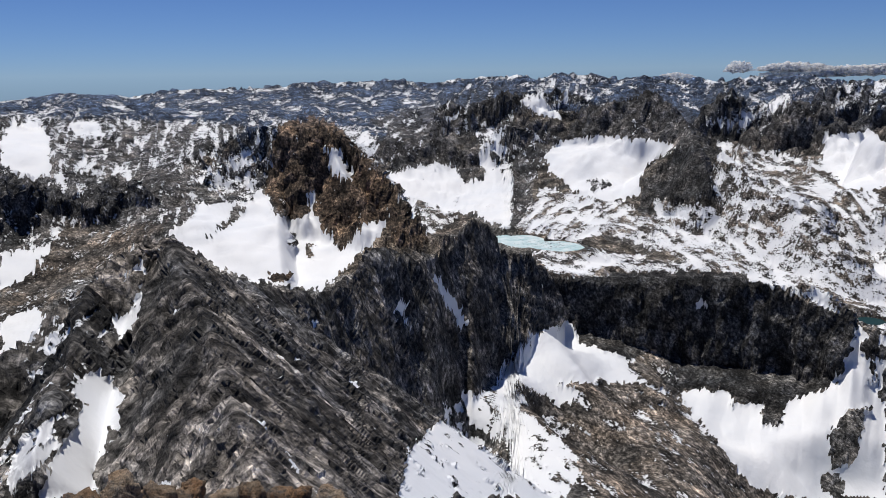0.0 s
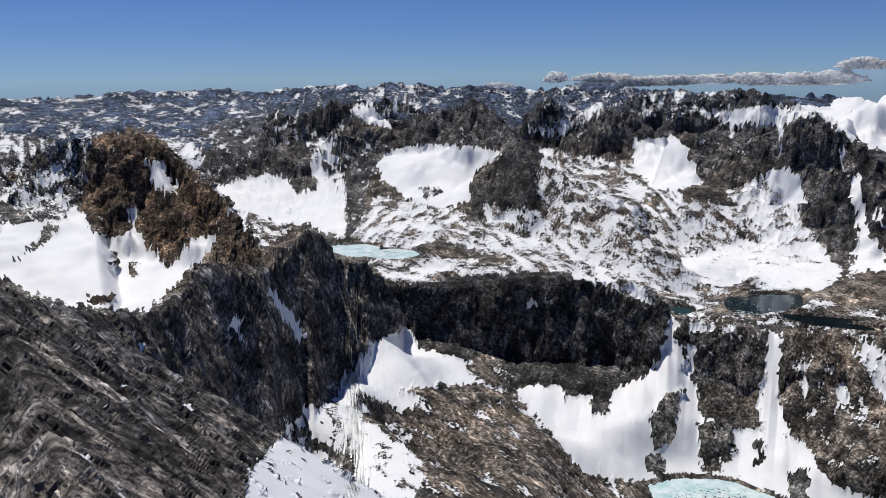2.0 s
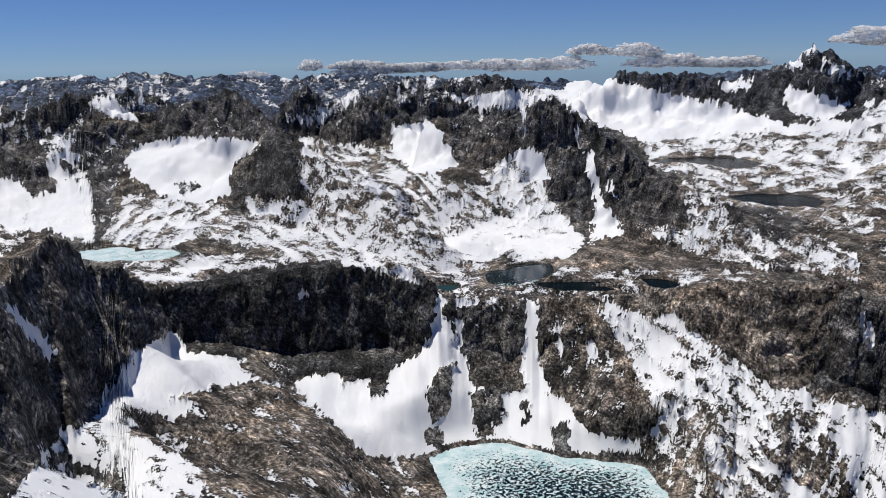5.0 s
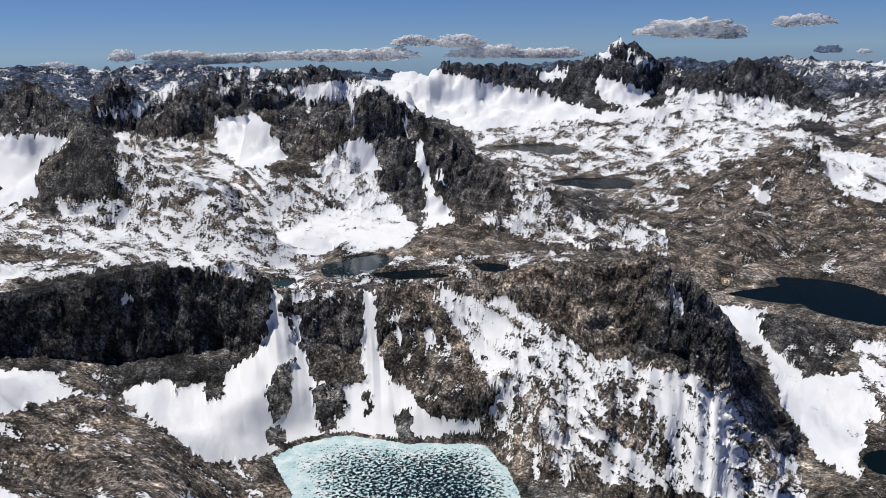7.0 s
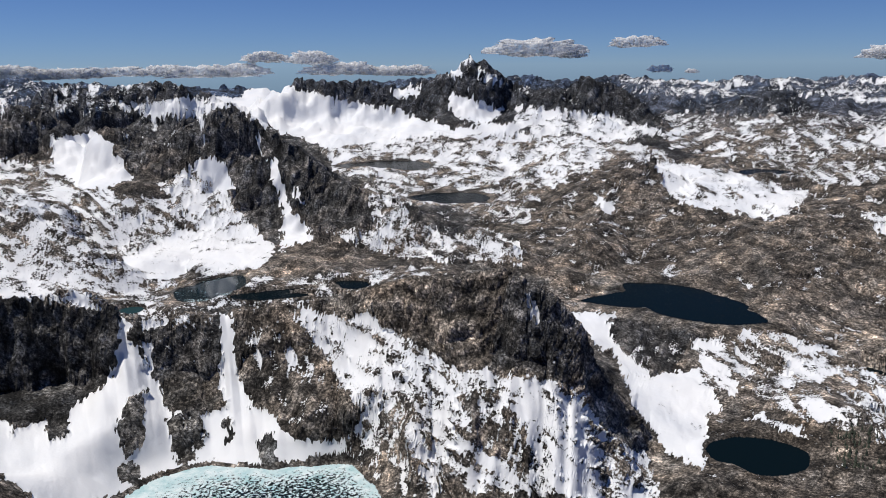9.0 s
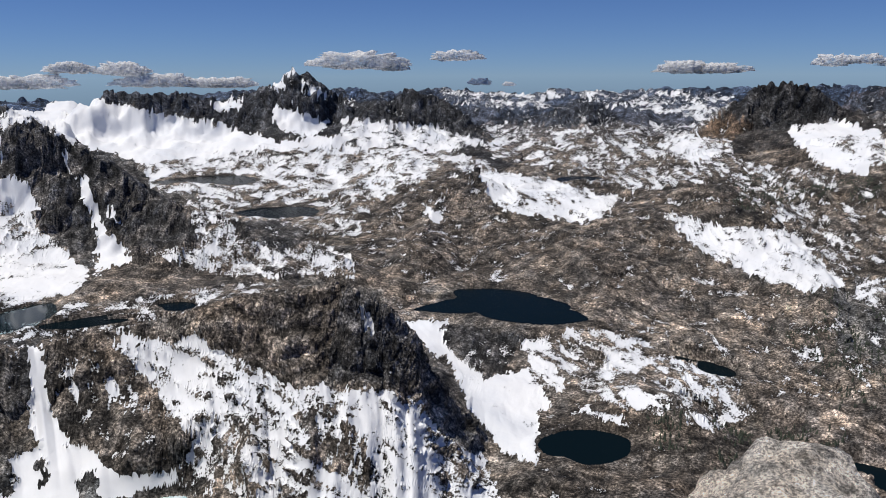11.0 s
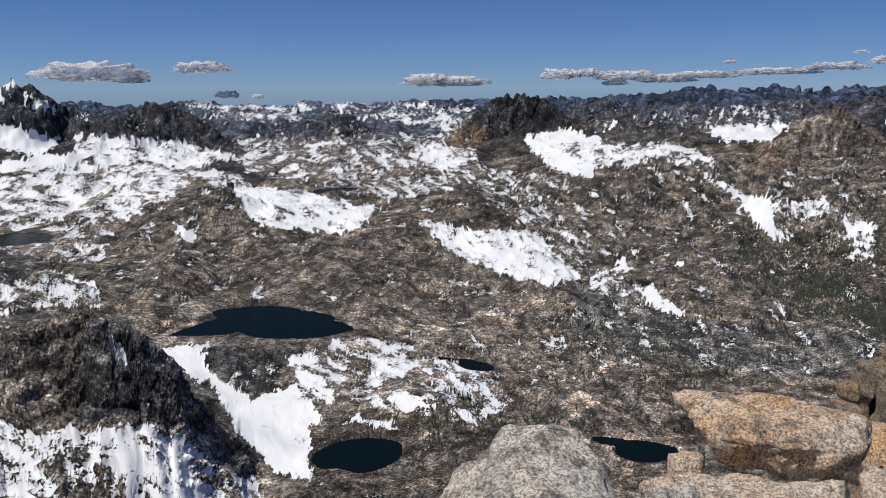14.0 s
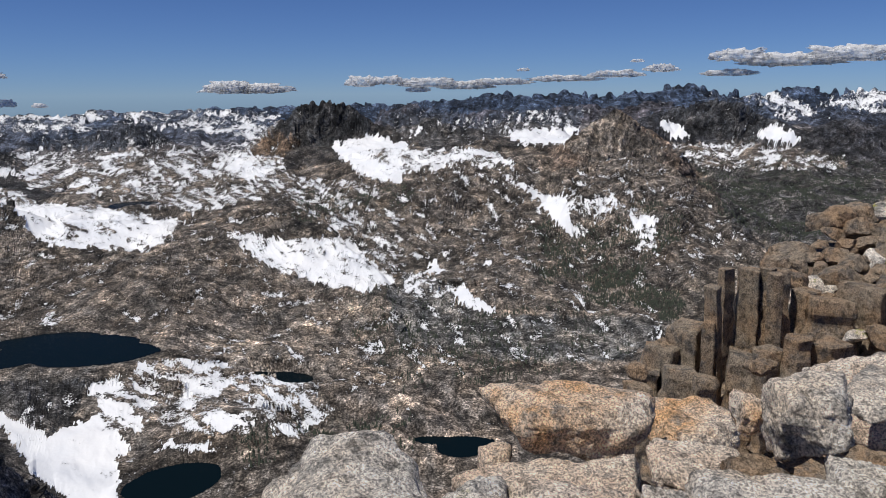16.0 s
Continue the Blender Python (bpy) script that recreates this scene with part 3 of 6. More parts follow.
lake([(3.67, -11.8), (4.83, -11.6), (7.3, -12.11), (10.37, -12.53), (8.95, -12.81), (6.49, -12.6), (4.42, -12.29)], -262, OLD_ICE, "frozen pale green lake", 11)
lake([(28.5, -15.95), (29.31, -15.8), (30.24, -15.97), (29.69, -16.33), (28.68, -16.17)], -335, SHALLOW, "tiny teal pond", 12)
lake([(92.92, -24.41), (95.62, -24.39), (98.97, -24.55), (98.32, -25.37), (96.5, -25.87), (94.92, -25.22)], -420, WATER, "dark pool among slabs", 13)
lake([(72.3, -7.23), (74.14, -6.99), (75.6, -7.13), (74.89, -7.38), (73.06, -7.44)], -285, WATER, "small far lake", 14)

for d in LAKES:
    for db, dr in ((0, 0), (-0.9, 0), (0.9, 0), (0, -0.9), (0, 0.9)):
        r = d["r"] + dr * d["hr"]
        FLOOR.append((d["b"] + db * d["hw"], math.degrees(math.atan2(d["z"] + 3 - EYE, r)), r))

# snow and rock colours: outline (bearing, height angle), cover from -1 bare to 1 deep snow, patchiness, lie of the
# patches, rock
BROWNISH, SLAB, RUSSET = (0.2, 0.175, 0.15), (0.36, 0.31, 0.265), (0.18, 0.13, 0.09)
AREAS = []


def area(outline, cover, patchy, lie, rock=None):
    AREAS.append((np.array(outline), cover, patchy, lie, rock))


# far country, with its haze painted as blue rock
area([(-28.34, 0.58), (28.71, -0.18), (28.97, -2.93), (4.79, -2.76), (-3.28, -4.44), (-18.81, -4.75), (-28.73, -2.68)], -0.35, 0.9, 'h', HAZE_BLUE)
area([(-28.69, -2.33), (-17.57, -3.09), (-13.49, -3.60), (-17.09, -6.36), (-17.56, -9.83), (-22.94, -10.55), (-29.78, -11.28)], -0.15, 0.9, 'v', DARK)
area([(-28.14, -2.95), (-26.86, -2.86), (-26.14, -3.68), (-26.05, -5.85), (-27.27, -6.49), (-29.04, -5.29), (-28.86, -3.72)], 0.9, 0.3, 'h')
area([(-25.24, -3.00), (-23.22, -2.90), (-22.63, -3.84), (-24.01, -4.03)], 0.6, 0.5, 'h')
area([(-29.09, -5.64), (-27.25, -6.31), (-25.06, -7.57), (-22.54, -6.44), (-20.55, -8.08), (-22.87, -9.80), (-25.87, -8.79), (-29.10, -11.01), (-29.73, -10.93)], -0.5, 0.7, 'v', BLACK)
area([(-29.73, -10.93), (-27.79, -10.98), (-26.24, -10.53), (-27.94, -12.24), (-30.06, -13.58)], 0.9, 0.3, 'l')
area([(-27.94, -12.24), (-25.62, -9.55), (-22.87, -9.80), (-19.27, -10.09), (-21.95, -11.40), (-25.69, -13.26), (-28.28, -15.11), (-30.40, -16.21), (-30.04, -13.40)], -0.5, 0.8, 'l', BROWNISH)
area([(-30.27, -15.16), (-28.20, -14.39), (-27.62, -15.21), (-28.55, -17.25), (-30.54, -17.26)], 0.8, 0.4, 'l')
area([(-22.54, -6.44), (-17.87, -6.71), (-17.34, -9.45), (-20.00, -10.04)], -0.4, 0.8, 'v', DARK)
area([(-23.10, -12.05), (-19.30, -10.48), (-17.54, -9.63), (-17.47, -8.67), (-14.62, -8.83), (-15.47, -9.96), (-17.72, -11.76), (-20.11, -11.18)], 0.9, 0.3, 'l')
area([(-16.91, -6.37), (-13.56, -4.57), (-11.36, -3.27), (-11.75, -6.59), (-14.26, -9.24), (-15.74, -8.38), (-17.56, -7.50)], 0.1, 1.0, 'l', DARK)
area([(-17.91, -11.75), (-14.70, -10.01), (-12.99, -7.73), (-11.95, -9.96), (-9.34, -9.80), (-7.63, -12.37), (-5.08, -10.24), (-3.84, -10.07), (-5.62, -13.67), (-7.33, -14.81), (-9.06, -16.34), (-10.27, -15.86), (-12.30, -15.73), (-14.25, -14.79), (-15.79, -14.27)], 1.0, 0.1, 'l')
area([(-11.57, -3.65), (-8.80, -2.94), (-6.88, -4.17), (-5.33, -5.60), (-3.39, -8.46), (-1.78, -10.11), (-0.78, -12.17), (-3.50, -12.52), (-4.26, -10.26), (-5.92, -10.82), (-7.43, -12.58), (-8.58, -10.72), (-9.33, -9.68), (-10.76, -10.14), (-11.94, -9.76), (-12.62, -8.14), (-12.11, -6.19)], -0.85, 0.5, 'v', RUSSET)
area([(-8.44, -5.20), (-7.32, -5.23), (-6.41, -7.49), (-8.01, -7.20)], 0.8, 0.4, 'l')
area([(-9.66, -8.27), (-9.22, -8.28), (-9.13, -9.57), (-9.73, -9.54)], 0.6, 0.4, 'v')
area([(-11.43, -11.31), (-10.83, -11.34), (-10.88, -12.30), (-11.35, -12.03)], -0.6, 0.5, 'v', BROWNISH)
area([(-10.06, -11.94), (-9.45, -11.89), (-9.51, -13.17), (-10.11, -12.86)], -0.6, 0.5, 'v', BROWNISH)
area([(-12.75, -13.86), (-11.18, -13.96), (-11.21, -14.52), (-12.62, -14.43)], -0.9, 0.3, 'h', RUSSET)
area([(-7.46, -3.76), (-4.88, -4.21), (-3.76, -7.24), (-5.73, -5.59)], 0.2, 0.9, 'l', DARK)
area([(-3.39, -8.46), (-0.94, -9.11), (2.35, -9.97), (1.10, -11.79), (-0.99, -11.96), (-1.99, -10.31)], 0.15, 0.8, 'r', BROWNISH)
area([(-4.17, -7.23), (-0.88, -6.08), (0.74, -6.91), (4.80, -3.75), (6.01, -5.35), (6.03, -8.16), (4.83, -11.39), (3.59, -10.78), (-0.12, -9.74), (-2.98, -8.67)], 0.8, 0.5, 'l')
area([(-4.09, -4.62), (-0.85, -4.16), (0.76, -4.50), (0.75, -5.91), (-1.30, -6.68), (-3.75, -7.04)], -0.6, 0.6, 'v', DARK)
area([(0.54, -5.90), (2.38, -5.12), (3.26, -7.66), (1.55, -7.81)], -0.7, 0.5, 'v', DARK)
area([(1.98, -3.72), (4.80, -3.43), (6.41, -5.35), (4.41, -7.75), (2.78, -5.33)], 0.25, 0.9, 'v', DARK)
area([(4.80, -3.75), (7.19, -3.57), (8.80, -4.96), (7.23, -6.55), (6.64, -8.15), (6.06, -11.19), (5.15, -10.18), (5.01, -6.95)], -0.35, 0.8, 'v', DARK)
area([(-1.62, -2.48), (0.80, -1.53), (4.78, -0.81), (7.17, -2.20), (4.80, -3.75), (1.98, -4.52), (-3.28, -4.64), (-5.25, -3.41)], -0.35, 0.8, 'l', DARK)
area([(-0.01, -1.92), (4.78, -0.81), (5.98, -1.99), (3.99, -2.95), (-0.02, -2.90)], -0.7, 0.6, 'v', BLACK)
area([(5.98, -1.60), (8.16, -2.40), (8.77, -3.58), (6.39, -3.17), (5.59, -2.38)], 0.45, 0.6, 'r')
area([(5.97, -1.01), (8.32, -0.58), (11.07, -1.77), (9.92, -2.30), (7.57, -2.40)], -0.1, 0.8, 'v', BLACK)
area([(8.79, -4.76), (9.93, -2.61), (12.61, -1.93), (14.46, -1.03), (16.01, -2.25), (17.72, -3.39), (18.52, -4.52), (17.35, -5.37), (15.00, -4.82), (12.70, -4.56)], -0.85, 0.45, 'v', DARK)
area([(8.20, -4.96), (11.15, -4.64), (15.00, -4.86), (16.53, -5.31), (14.32, -6.89), (14.01, -8.66), (12.07, -9.22), (9.67, -8.62), (8.04, -7.43), (7.31, -6.55)], 1.0, 0.08, 'h')
area([(10.44, -7.65), (12.02, -7.63), (12.24, -8.30), (10.67, -8.52)], -0.1, 0.8, 'v', DARK)
area([(5.24, -11.19), (7.25, -8.15), (10.88, -9.00), (14.04, -9.33), (11.35, -11.71), (8.95, -12.56), (6.07, -12.00)], 0.3, 0.85, 'l', BROWNISH)
area([(11.34, -11.31), (14.05, -9.65), (16.40, -10.36), (20.41, -8.66), (25.73, -9.51), (29.71, -10.66), (30.15, -15.08), (27.19, -14.53), (25.40, -13.68), (18.51, -14.23), (16.92, -13.08)], 0.2, 0.95, 'r', BROWNISH)
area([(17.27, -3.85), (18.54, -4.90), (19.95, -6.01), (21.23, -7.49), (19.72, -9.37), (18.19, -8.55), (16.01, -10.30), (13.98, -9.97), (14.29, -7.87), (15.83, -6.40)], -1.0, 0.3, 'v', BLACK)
area([(18.52, -4.52), (21.27, -5.42), (24.55, -7.54), (26.37, -9.10), (24.08, -10.35), (21.42, -7.67), (19.88, -6.01)], -0.15, 0.8, 'r', DARK)
area([(6.49, -12.80), (10.57, -12.53), (13.78, -12.82), (17.32, -13.44), (18.33, -14.36), (7.76, -14.81)], 0.25, 0.9, 'h', BROWNISH)
area([(-28.46, -16.54), (-25.69, -13.26), (-21.99, -11.78), (-21.27, -13.76), (-24.04, -20.94), (-26.61, -27.02), (-31.72, -25.81), (-30.58, -17.61)], -0.45, 0.7, 'l', GREY)
area([(-26.61, -27.02), (-24.73, -23.76), (-22.74, -17.39), (-21.38, -11.07), (-19.32, -10.67), (-16.48, -13.04), (-13.83, -14.42), (-9.01, -15.33), (-5.15, -12.06), (-0.99, -11.76), (2.35, -9.97), (4.83, -12.00), (8.58, -14.59), (9.07, -18.18), (4.86, -19.56), (4.44, -21.08), (0.53, -23.86), (-3.94, -26.85), (-3.17, -30.63)], -0.95, 0.4, 'r')
area([(-21.70, -11.80), (-20.90, -13.34), (-22.08, -17.10), (-23.51, -17.74), (-23.75, -15.94), (-22.32, -15.85), (-21.45, -13.74)], 1.0, 0.15, 'v')
area([(-25.11, -19.10), (-23.45, -20.66), (-23.65, -22.48), (-25.55, -25.04), (-26.25, -27.10), (-29.40, -26.39), (-27.57, -23.21), (-25.91, -21.35), (-26.48, -20.16)], 0.95, 0.25, 'l')
area([(-30.35, -23.31), (-28.07, -21.67), (-27.96, -23.48), (-29.52, -24.72), (-31.18, -25.54)], 0.6, 0.5, 'l')
area([(-3.70, -16.37), (-2.93, -16.11), (-2.73, -18.30), (-3.44, -17.87)], 0.9, 0.3, 'v')
area([(-0.69, -14.21), (1.97, -18.09), (1.24, -18.37), (-0.92, -15.02)], 0.8, 0.3, 'r')
area([(-10.09, -17.15), (-9.44, -17.36), (-9.74, -18.22)], 0.7, 0.3, 'v')
area([(-7.46, -21.53), (-6.50, -22.06), (-7.02, -22.35)], 0.8, 0.2, 'h')
area([(-14.89, -23.52), (-13.62, -24.15), (-14.36, -24.61)], 0.8, 0.2, 'v')
area([(-19.93, -15.44), (-19.01, -15.73), (-19.23, -16.09)], 0.6, 0.3, 'h')
area([(-21.46, -26.88), (-20.87, -26.98), (-21.19, -28.08), (-21.66, -28.00)], 0.7, 0.2, 'v')
area([(-4.06, -30.23), (-3.06, -26.88), (0.53, -23.86), (4.01, -22.28), (4.86, -19.68), (9.05, -17.58), (14.49, -20.27), (17.39, -21.96), (21.27, -21.54), (27.72, -20.29), (30.20, -15.61), (31.44, -26.91)], 0.65, 0.65, 'r', BROWNISH)
area([(4.86, -19.68), (8.25, -19.01), (9.26, -17.38), (10.34, -19.13), (13.24, -19.57), (14.53, -21.05), (13.76, -22.34), (9.16, -22.53), (7.04, -23.00), (4.87, -21.08)], 0.9, 0.35, 'h')
area([(4.88, -22.27), (9.17, -22.92), (13.76, -22.26), (17.42, -22.34), (20.75, -24.95), (23.24, -27.13), (23.36, -28.53), (11.52, -29.97), (10.12, -26.71), (7.49, -24.54)], -0.5, 0.7, 'r', BROWNISH)
area([(7.48, -23.69), (10.91, -24.38), (11.82, -26.23), (9.26, -26.76), (7.06, -24.95)], 0.5, 0.6, 'r')
area([(0.97, -23.07), (4.01, -23.07), (5.76, -25.37), (8.80, -25.64), (10.15, -27.84), (9.35, -30.12), (-3.16, -30.26), (-3.09, -28.02), (1.81, -26.96)], 0.7, 0.65, 'r', BROWNISH)
area([(0.52, -24.44), (2.70, -25.42), (5.12, -27.30), (3.58, -27.26), (1.38, -25.89)], -1.0, 0.3, 'r', GREY)
area([(17.00, -22.00), (21.30, -21.91), (26.72, -20.81), (28.93, -18.66), (29.95, -15.65), (30.35, -17.02), (31.44, -26.91), (23.36, -28.53), (21.13, -24.90), (19.09, -23.67)], 0.95, 0.25, 'v')
# wall above the icy lake: its backlit shade is painted in as black
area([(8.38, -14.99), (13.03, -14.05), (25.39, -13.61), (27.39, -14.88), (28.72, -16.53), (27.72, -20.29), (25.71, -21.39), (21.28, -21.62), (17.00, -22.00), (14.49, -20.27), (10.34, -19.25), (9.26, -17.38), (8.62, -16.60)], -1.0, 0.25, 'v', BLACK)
area([(13.49, -20.73), (15.27, -19.52), (17.33, -20.82), (16.60, -22.11), (14.97, -21.86)], -0.5, 0.6, 'r', TAN)
area([(18.03, -15.93), (19.17, -15.65), (19.02, -16.36), (18.45, -16.48)], 0.7, 0.3, 'h')
area([(23.58, -22.18), (24.45, -21.50), (24.99, -23.07), (24.18, -24.03)], -1.0, 0.3, 'v', DARK)
area([(22.02, -21.45), (22.95, -21.34), (22.74, -23.40), (22.23, -23.10)], -0.5, 0.6, 'v', DARK)
area([(17.65, -3.49), (21.18, -2.63), (23.98, -1.54), (22.28, -3.84), (19.90, -4.34)], 0.3, 0.8, 'l', DARK)
area([(5.79, -23.87), (7.87, -22.23), (14.58, -21.69), (17.34, -22.97), (20.95, -25.64), (22.58, -27.31), (26.97, -27.77), (28.89, -29.93), (28.62, -31.41), (10.91, -29.54), (10.02, -26.85)], -0.5, 0.7, 'r', BROWNISH)
area([(-0.46, -23.22), (1.46, -24.03), (5.65, -24.93), (9.63, -26.78), (9.76, -28.98), (0.33, -26.88)], 0.5, 0.65, 'r', BROWNISH)
area([(5.05, -21.17), (10.12, -22.59), (9.61, -23.64), (6.68, -22.76)], 0.7, 0.5, 'r')
area([(1.05, -24.46), (5.36, -27.03), (4.23, -27.13), (1.26, -25.38)], -0.9, 0.3, 'r', GREY)
area([(23.81, -20.95), (26.81, -21.11), (28.02, -23.35), (27.07, -25.27), (29.71, -25.37), (31.09, -23.04), (32.83, -23.46), (35.44, -23.45), (38.48, -23.79), (40.24, -26.05), (43.67, -26.23), (45.82, -27.19), (28.74, -27.84), (22.56, -27.50), (17.78, -22.63), (21.13, -22.94)], 0.95, 0.22, 'v')
# the same wall further right, shade again put into the colour
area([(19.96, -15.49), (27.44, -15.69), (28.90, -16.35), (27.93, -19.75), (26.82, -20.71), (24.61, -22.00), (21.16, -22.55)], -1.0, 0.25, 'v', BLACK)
area([(28.43, -16.33), (29.23, -16.64), (28.80, -19.38), (29.30, -21.40), (28.02, -23.43), (26.71, -21.31), (27.89, -19.75)], 1.0, 0.1, 'v')
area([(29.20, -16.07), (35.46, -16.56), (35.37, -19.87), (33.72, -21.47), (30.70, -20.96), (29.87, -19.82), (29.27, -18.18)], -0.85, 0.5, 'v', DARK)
area([(29.54, -16.25), (35.04, -16.85), (34.61, -17.66), (29.93, -17.39)], 0.0, 0.9, 'h', BROWNISH)
area([(29.83, -17.88), (30.37, -18.62), (30.45, -20.39), (29.95, -19.90)], 0.8, 0.2, 'v')
area([(35.38, -16.85), (36.09, -16.97), (36.14, -20.67), (37.26, -23.50), (35.36, -23.53), (34.93, -21.47)], 1.0, 0.1, 'v')
area([(36.09, -16.72), (40.07, -16.67), (42.21, -19.71), (44.01, -21.58), (43.74, -25.92), (39.80, -25.76), (37.83, -23.41), (38.02, -21.43), (36.31, -20.75)], -0.6, 0.65, 'v', BROWNISH)
area([(37.58, -18.24), (38.22, -19.04), (38.02, -21.43), (37.59, -20.25)], 0.4, 0.6, 'v')
area([(39.70, -19.40), (40.54, -19.77), (41.00, -21.73), (40.15, -21.37)], 0.5, 0.6, 'v')
area([(40.07, -16.67), (42.19, -18.72), (45.81, -17.36), (49.48, -19.63), (52.14, -19.01), (53.16, -22.66), (50.33, -20.71), (47.77, -24.75), (44.86, -24.23), (42.65, -20.48)], 0.5, 0.75, 'r', BROWNISH)
area([(43.66, -26.04), (46.47, -23.34), (50.35, -21.08), (53.16, -22.66), (54.09, -29.43), (45.97, -30.49)], 0.15, 0.9, 'v', BROWNISH)
area([(45.49, -19.54), (49.09, -19.67), (52.34, -22.01), (48.07, -22.90), (45.15, -21.12)], 0.55, 0.65, 'r', BROWNISH)
area([(28.73, -21.71), (29.65, -21.41), (29.37, -24.97), (27.95, -25.38), (27.48, -23.80)], -1.0, 0.3, 'v', GREY)
area([(30.86, -23.35), (33.26, -23.46), (33.68, -25.03), (32.33, -26.65), (31.37, -26.26)], -0.55, 0.65, 'v', GREY)
area([(37.19, -25.69), (38.58, -25.34), (38.60, -27.34), (37.64, -27.37)], -0.9, 0.4, 'v', GREY)
area([(35.00, -23.97), (35.70, -23.96), (35.70, -25.68), (35.00, -25.61)], -0.7, 0.4, 'v', GREY)
area([(27.39, -26.06), (28.59, -25.84), (28.85, -27.27), (27.66, -27.11)], -0.6, 0.5, 'v', GREY)
area([(22.83, -21.68), (24.71, -21.80), (24.53, -23.65), (23.45, -23.58)], -0.8, 0.5, 'v', BLACK)
area([(16.71, -20.57), (17.91, -21.08), (17.37, -22.58), (16.21, -21.68)], -0.5, 0.7, 'v', DARK)
area([(25.43, -4.32), (28.65, -4.09), (30.39, -7.25), (27.71, -8.07), (25.71, -7.20)], 0.95, 0.2, 'h')
area([(21.09, -3.99), (24.77, -1.48), (27.25, -3.78), (26.02, -4.54), (22.24, -4.54)], -0.65, 0.65, 'v', DARK)
area([(19.08, -4.90), (25.36, -5.91), (26.91, -7.56), (33.02, -8.91), (35.89, -11.78), (34.22, -12.99), (27.52, -13.46), (21.85, -11.39), (18.87, -8.04)], 0.12, 0.9, 'r', BROWNISH)
area([(14.92, -8.99), (18.78, -9.22), (24.25, -12.31), (28.34, -14.09), (27.43, -15.89), (21.69, -14.00), (15.52, -10.99)], 0.3, 0.85, 'r', BROWNISH)
area([(29.48, -3.04), (33.89, -3.91), (37.48, -2.40), (35.09, -5.32), (31.85, -5.27), (30.60, -7.05), (29.63, -5.22)], -0.65, 0.6, 'v', DARK)
area([(33.46, -6.90), (34.68, -6.04), (36.38, -6.22), (37.19, -8.22), (35.89, -9.14), (34.26, -8.12)], 0.8, 0.4, 'l')
area([(31.81, -7.68), (34.27, -6.91), (37.11, -8.95), (38.35, -11.37), (35.89, -11.86), (33.02, -9.31)], 0.4, 0.75, 'l', BROWNISH)
area([(29.22, -12.49), (33.00, -10.94), (37.12, -11.37), (40.20, -11.96), (38.38, -14.00), (34.63, -14.29), (29.99, -15.04)], 0.6, 0.65, 'h', BROWNISH)
area([(42.40, -11.32), (45.87, -9.27), (49.35, -10.34), (55.26, -11.93), (57.14, -13.65), (51.81, -14.14), (46.42, -13.19)], 0.15, 0.9, 'r', BROWNISH)
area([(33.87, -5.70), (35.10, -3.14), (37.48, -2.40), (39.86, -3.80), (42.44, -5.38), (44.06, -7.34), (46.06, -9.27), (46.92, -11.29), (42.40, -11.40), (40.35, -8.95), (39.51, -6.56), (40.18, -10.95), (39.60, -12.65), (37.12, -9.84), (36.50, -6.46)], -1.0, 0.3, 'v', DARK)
area([(39.22, -6.08), (40.03, -6.76), (40.68, -9.75), (42.50, -12.20), (40.01, -13.05), (40.08, -9.75)], 1.0, 0.1, 'v')
area([(40.80, -7.75), (41.76, -9.74), (41.36, -9.82)], 0.8, 0.2, 'v')
area([(34.90, -3.34), (35.14, -3.34), (35.17, -5.52), (34.93, -5.52)], 0.6, 0.2, 'v')
area([(38.56, -3.98), (38.93, -4.77), (38.95, -6.24), (38.66, -5.76)], 0.7, 0.2, 'v')
area([(38.79, -13.87), (40.41, -12.56), (43.62, -12.01), (46.62, -13.18), (43.29, -14.38), (40.04, -14.66)], -0.85, 0.4, 'h', BROWNISH)
area([(27.47, -14.88), (33.80, -13.80), (40.04, -14.66), (51.81, -14.14), (51.88, -15.21), (40.07, -16.67), (28.27, -16.21)], -0.1, 0.9, 'h', BROWNISH)
area([(24.76, -1.56), (27.97, -0.47), (31.94, -0.24), (35.11, -1.19), (31.92, -1.71), (27.89, -2.88), (25.90, -2.68)], -0.15, 0.9, 'v', BLACK)
area([(17.52, -2.71), (19.38, -0.67), (21.01, -2.24), (19.58, -3.28)], -0.6, 0.7, 'v', BLACK)
area([(29.11, -2.24), (33.91, -2.06), (36.69, -1.80), (38.27, -2.22), (35.10, -3.34), (31.89, -3.36)], 0.6, 0.6, 'h')
area([(37.09, -2.39), (39.81, -0.51), (41.38, -1.49), (46.73, -2.70), (52.22, -3.83), (60.16, -4.46), (60.26, -5.50), (43.82, -5.85), (39.87, -4.39), (38.28, -3.39)], 0.8, 0.45, 'h', BROWNISH)
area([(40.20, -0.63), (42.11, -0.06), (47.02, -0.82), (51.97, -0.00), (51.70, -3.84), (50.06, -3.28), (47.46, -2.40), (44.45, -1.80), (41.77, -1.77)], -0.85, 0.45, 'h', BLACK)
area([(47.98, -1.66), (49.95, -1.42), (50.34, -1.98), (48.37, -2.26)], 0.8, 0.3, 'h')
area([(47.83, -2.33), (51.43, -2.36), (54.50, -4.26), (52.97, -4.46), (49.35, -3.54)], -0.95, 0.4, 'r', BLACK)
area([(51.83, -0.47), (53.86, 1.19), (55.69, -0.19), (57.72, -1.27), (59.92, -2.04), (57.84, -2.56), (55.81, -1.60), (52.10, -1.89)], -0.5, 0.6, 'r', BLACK)
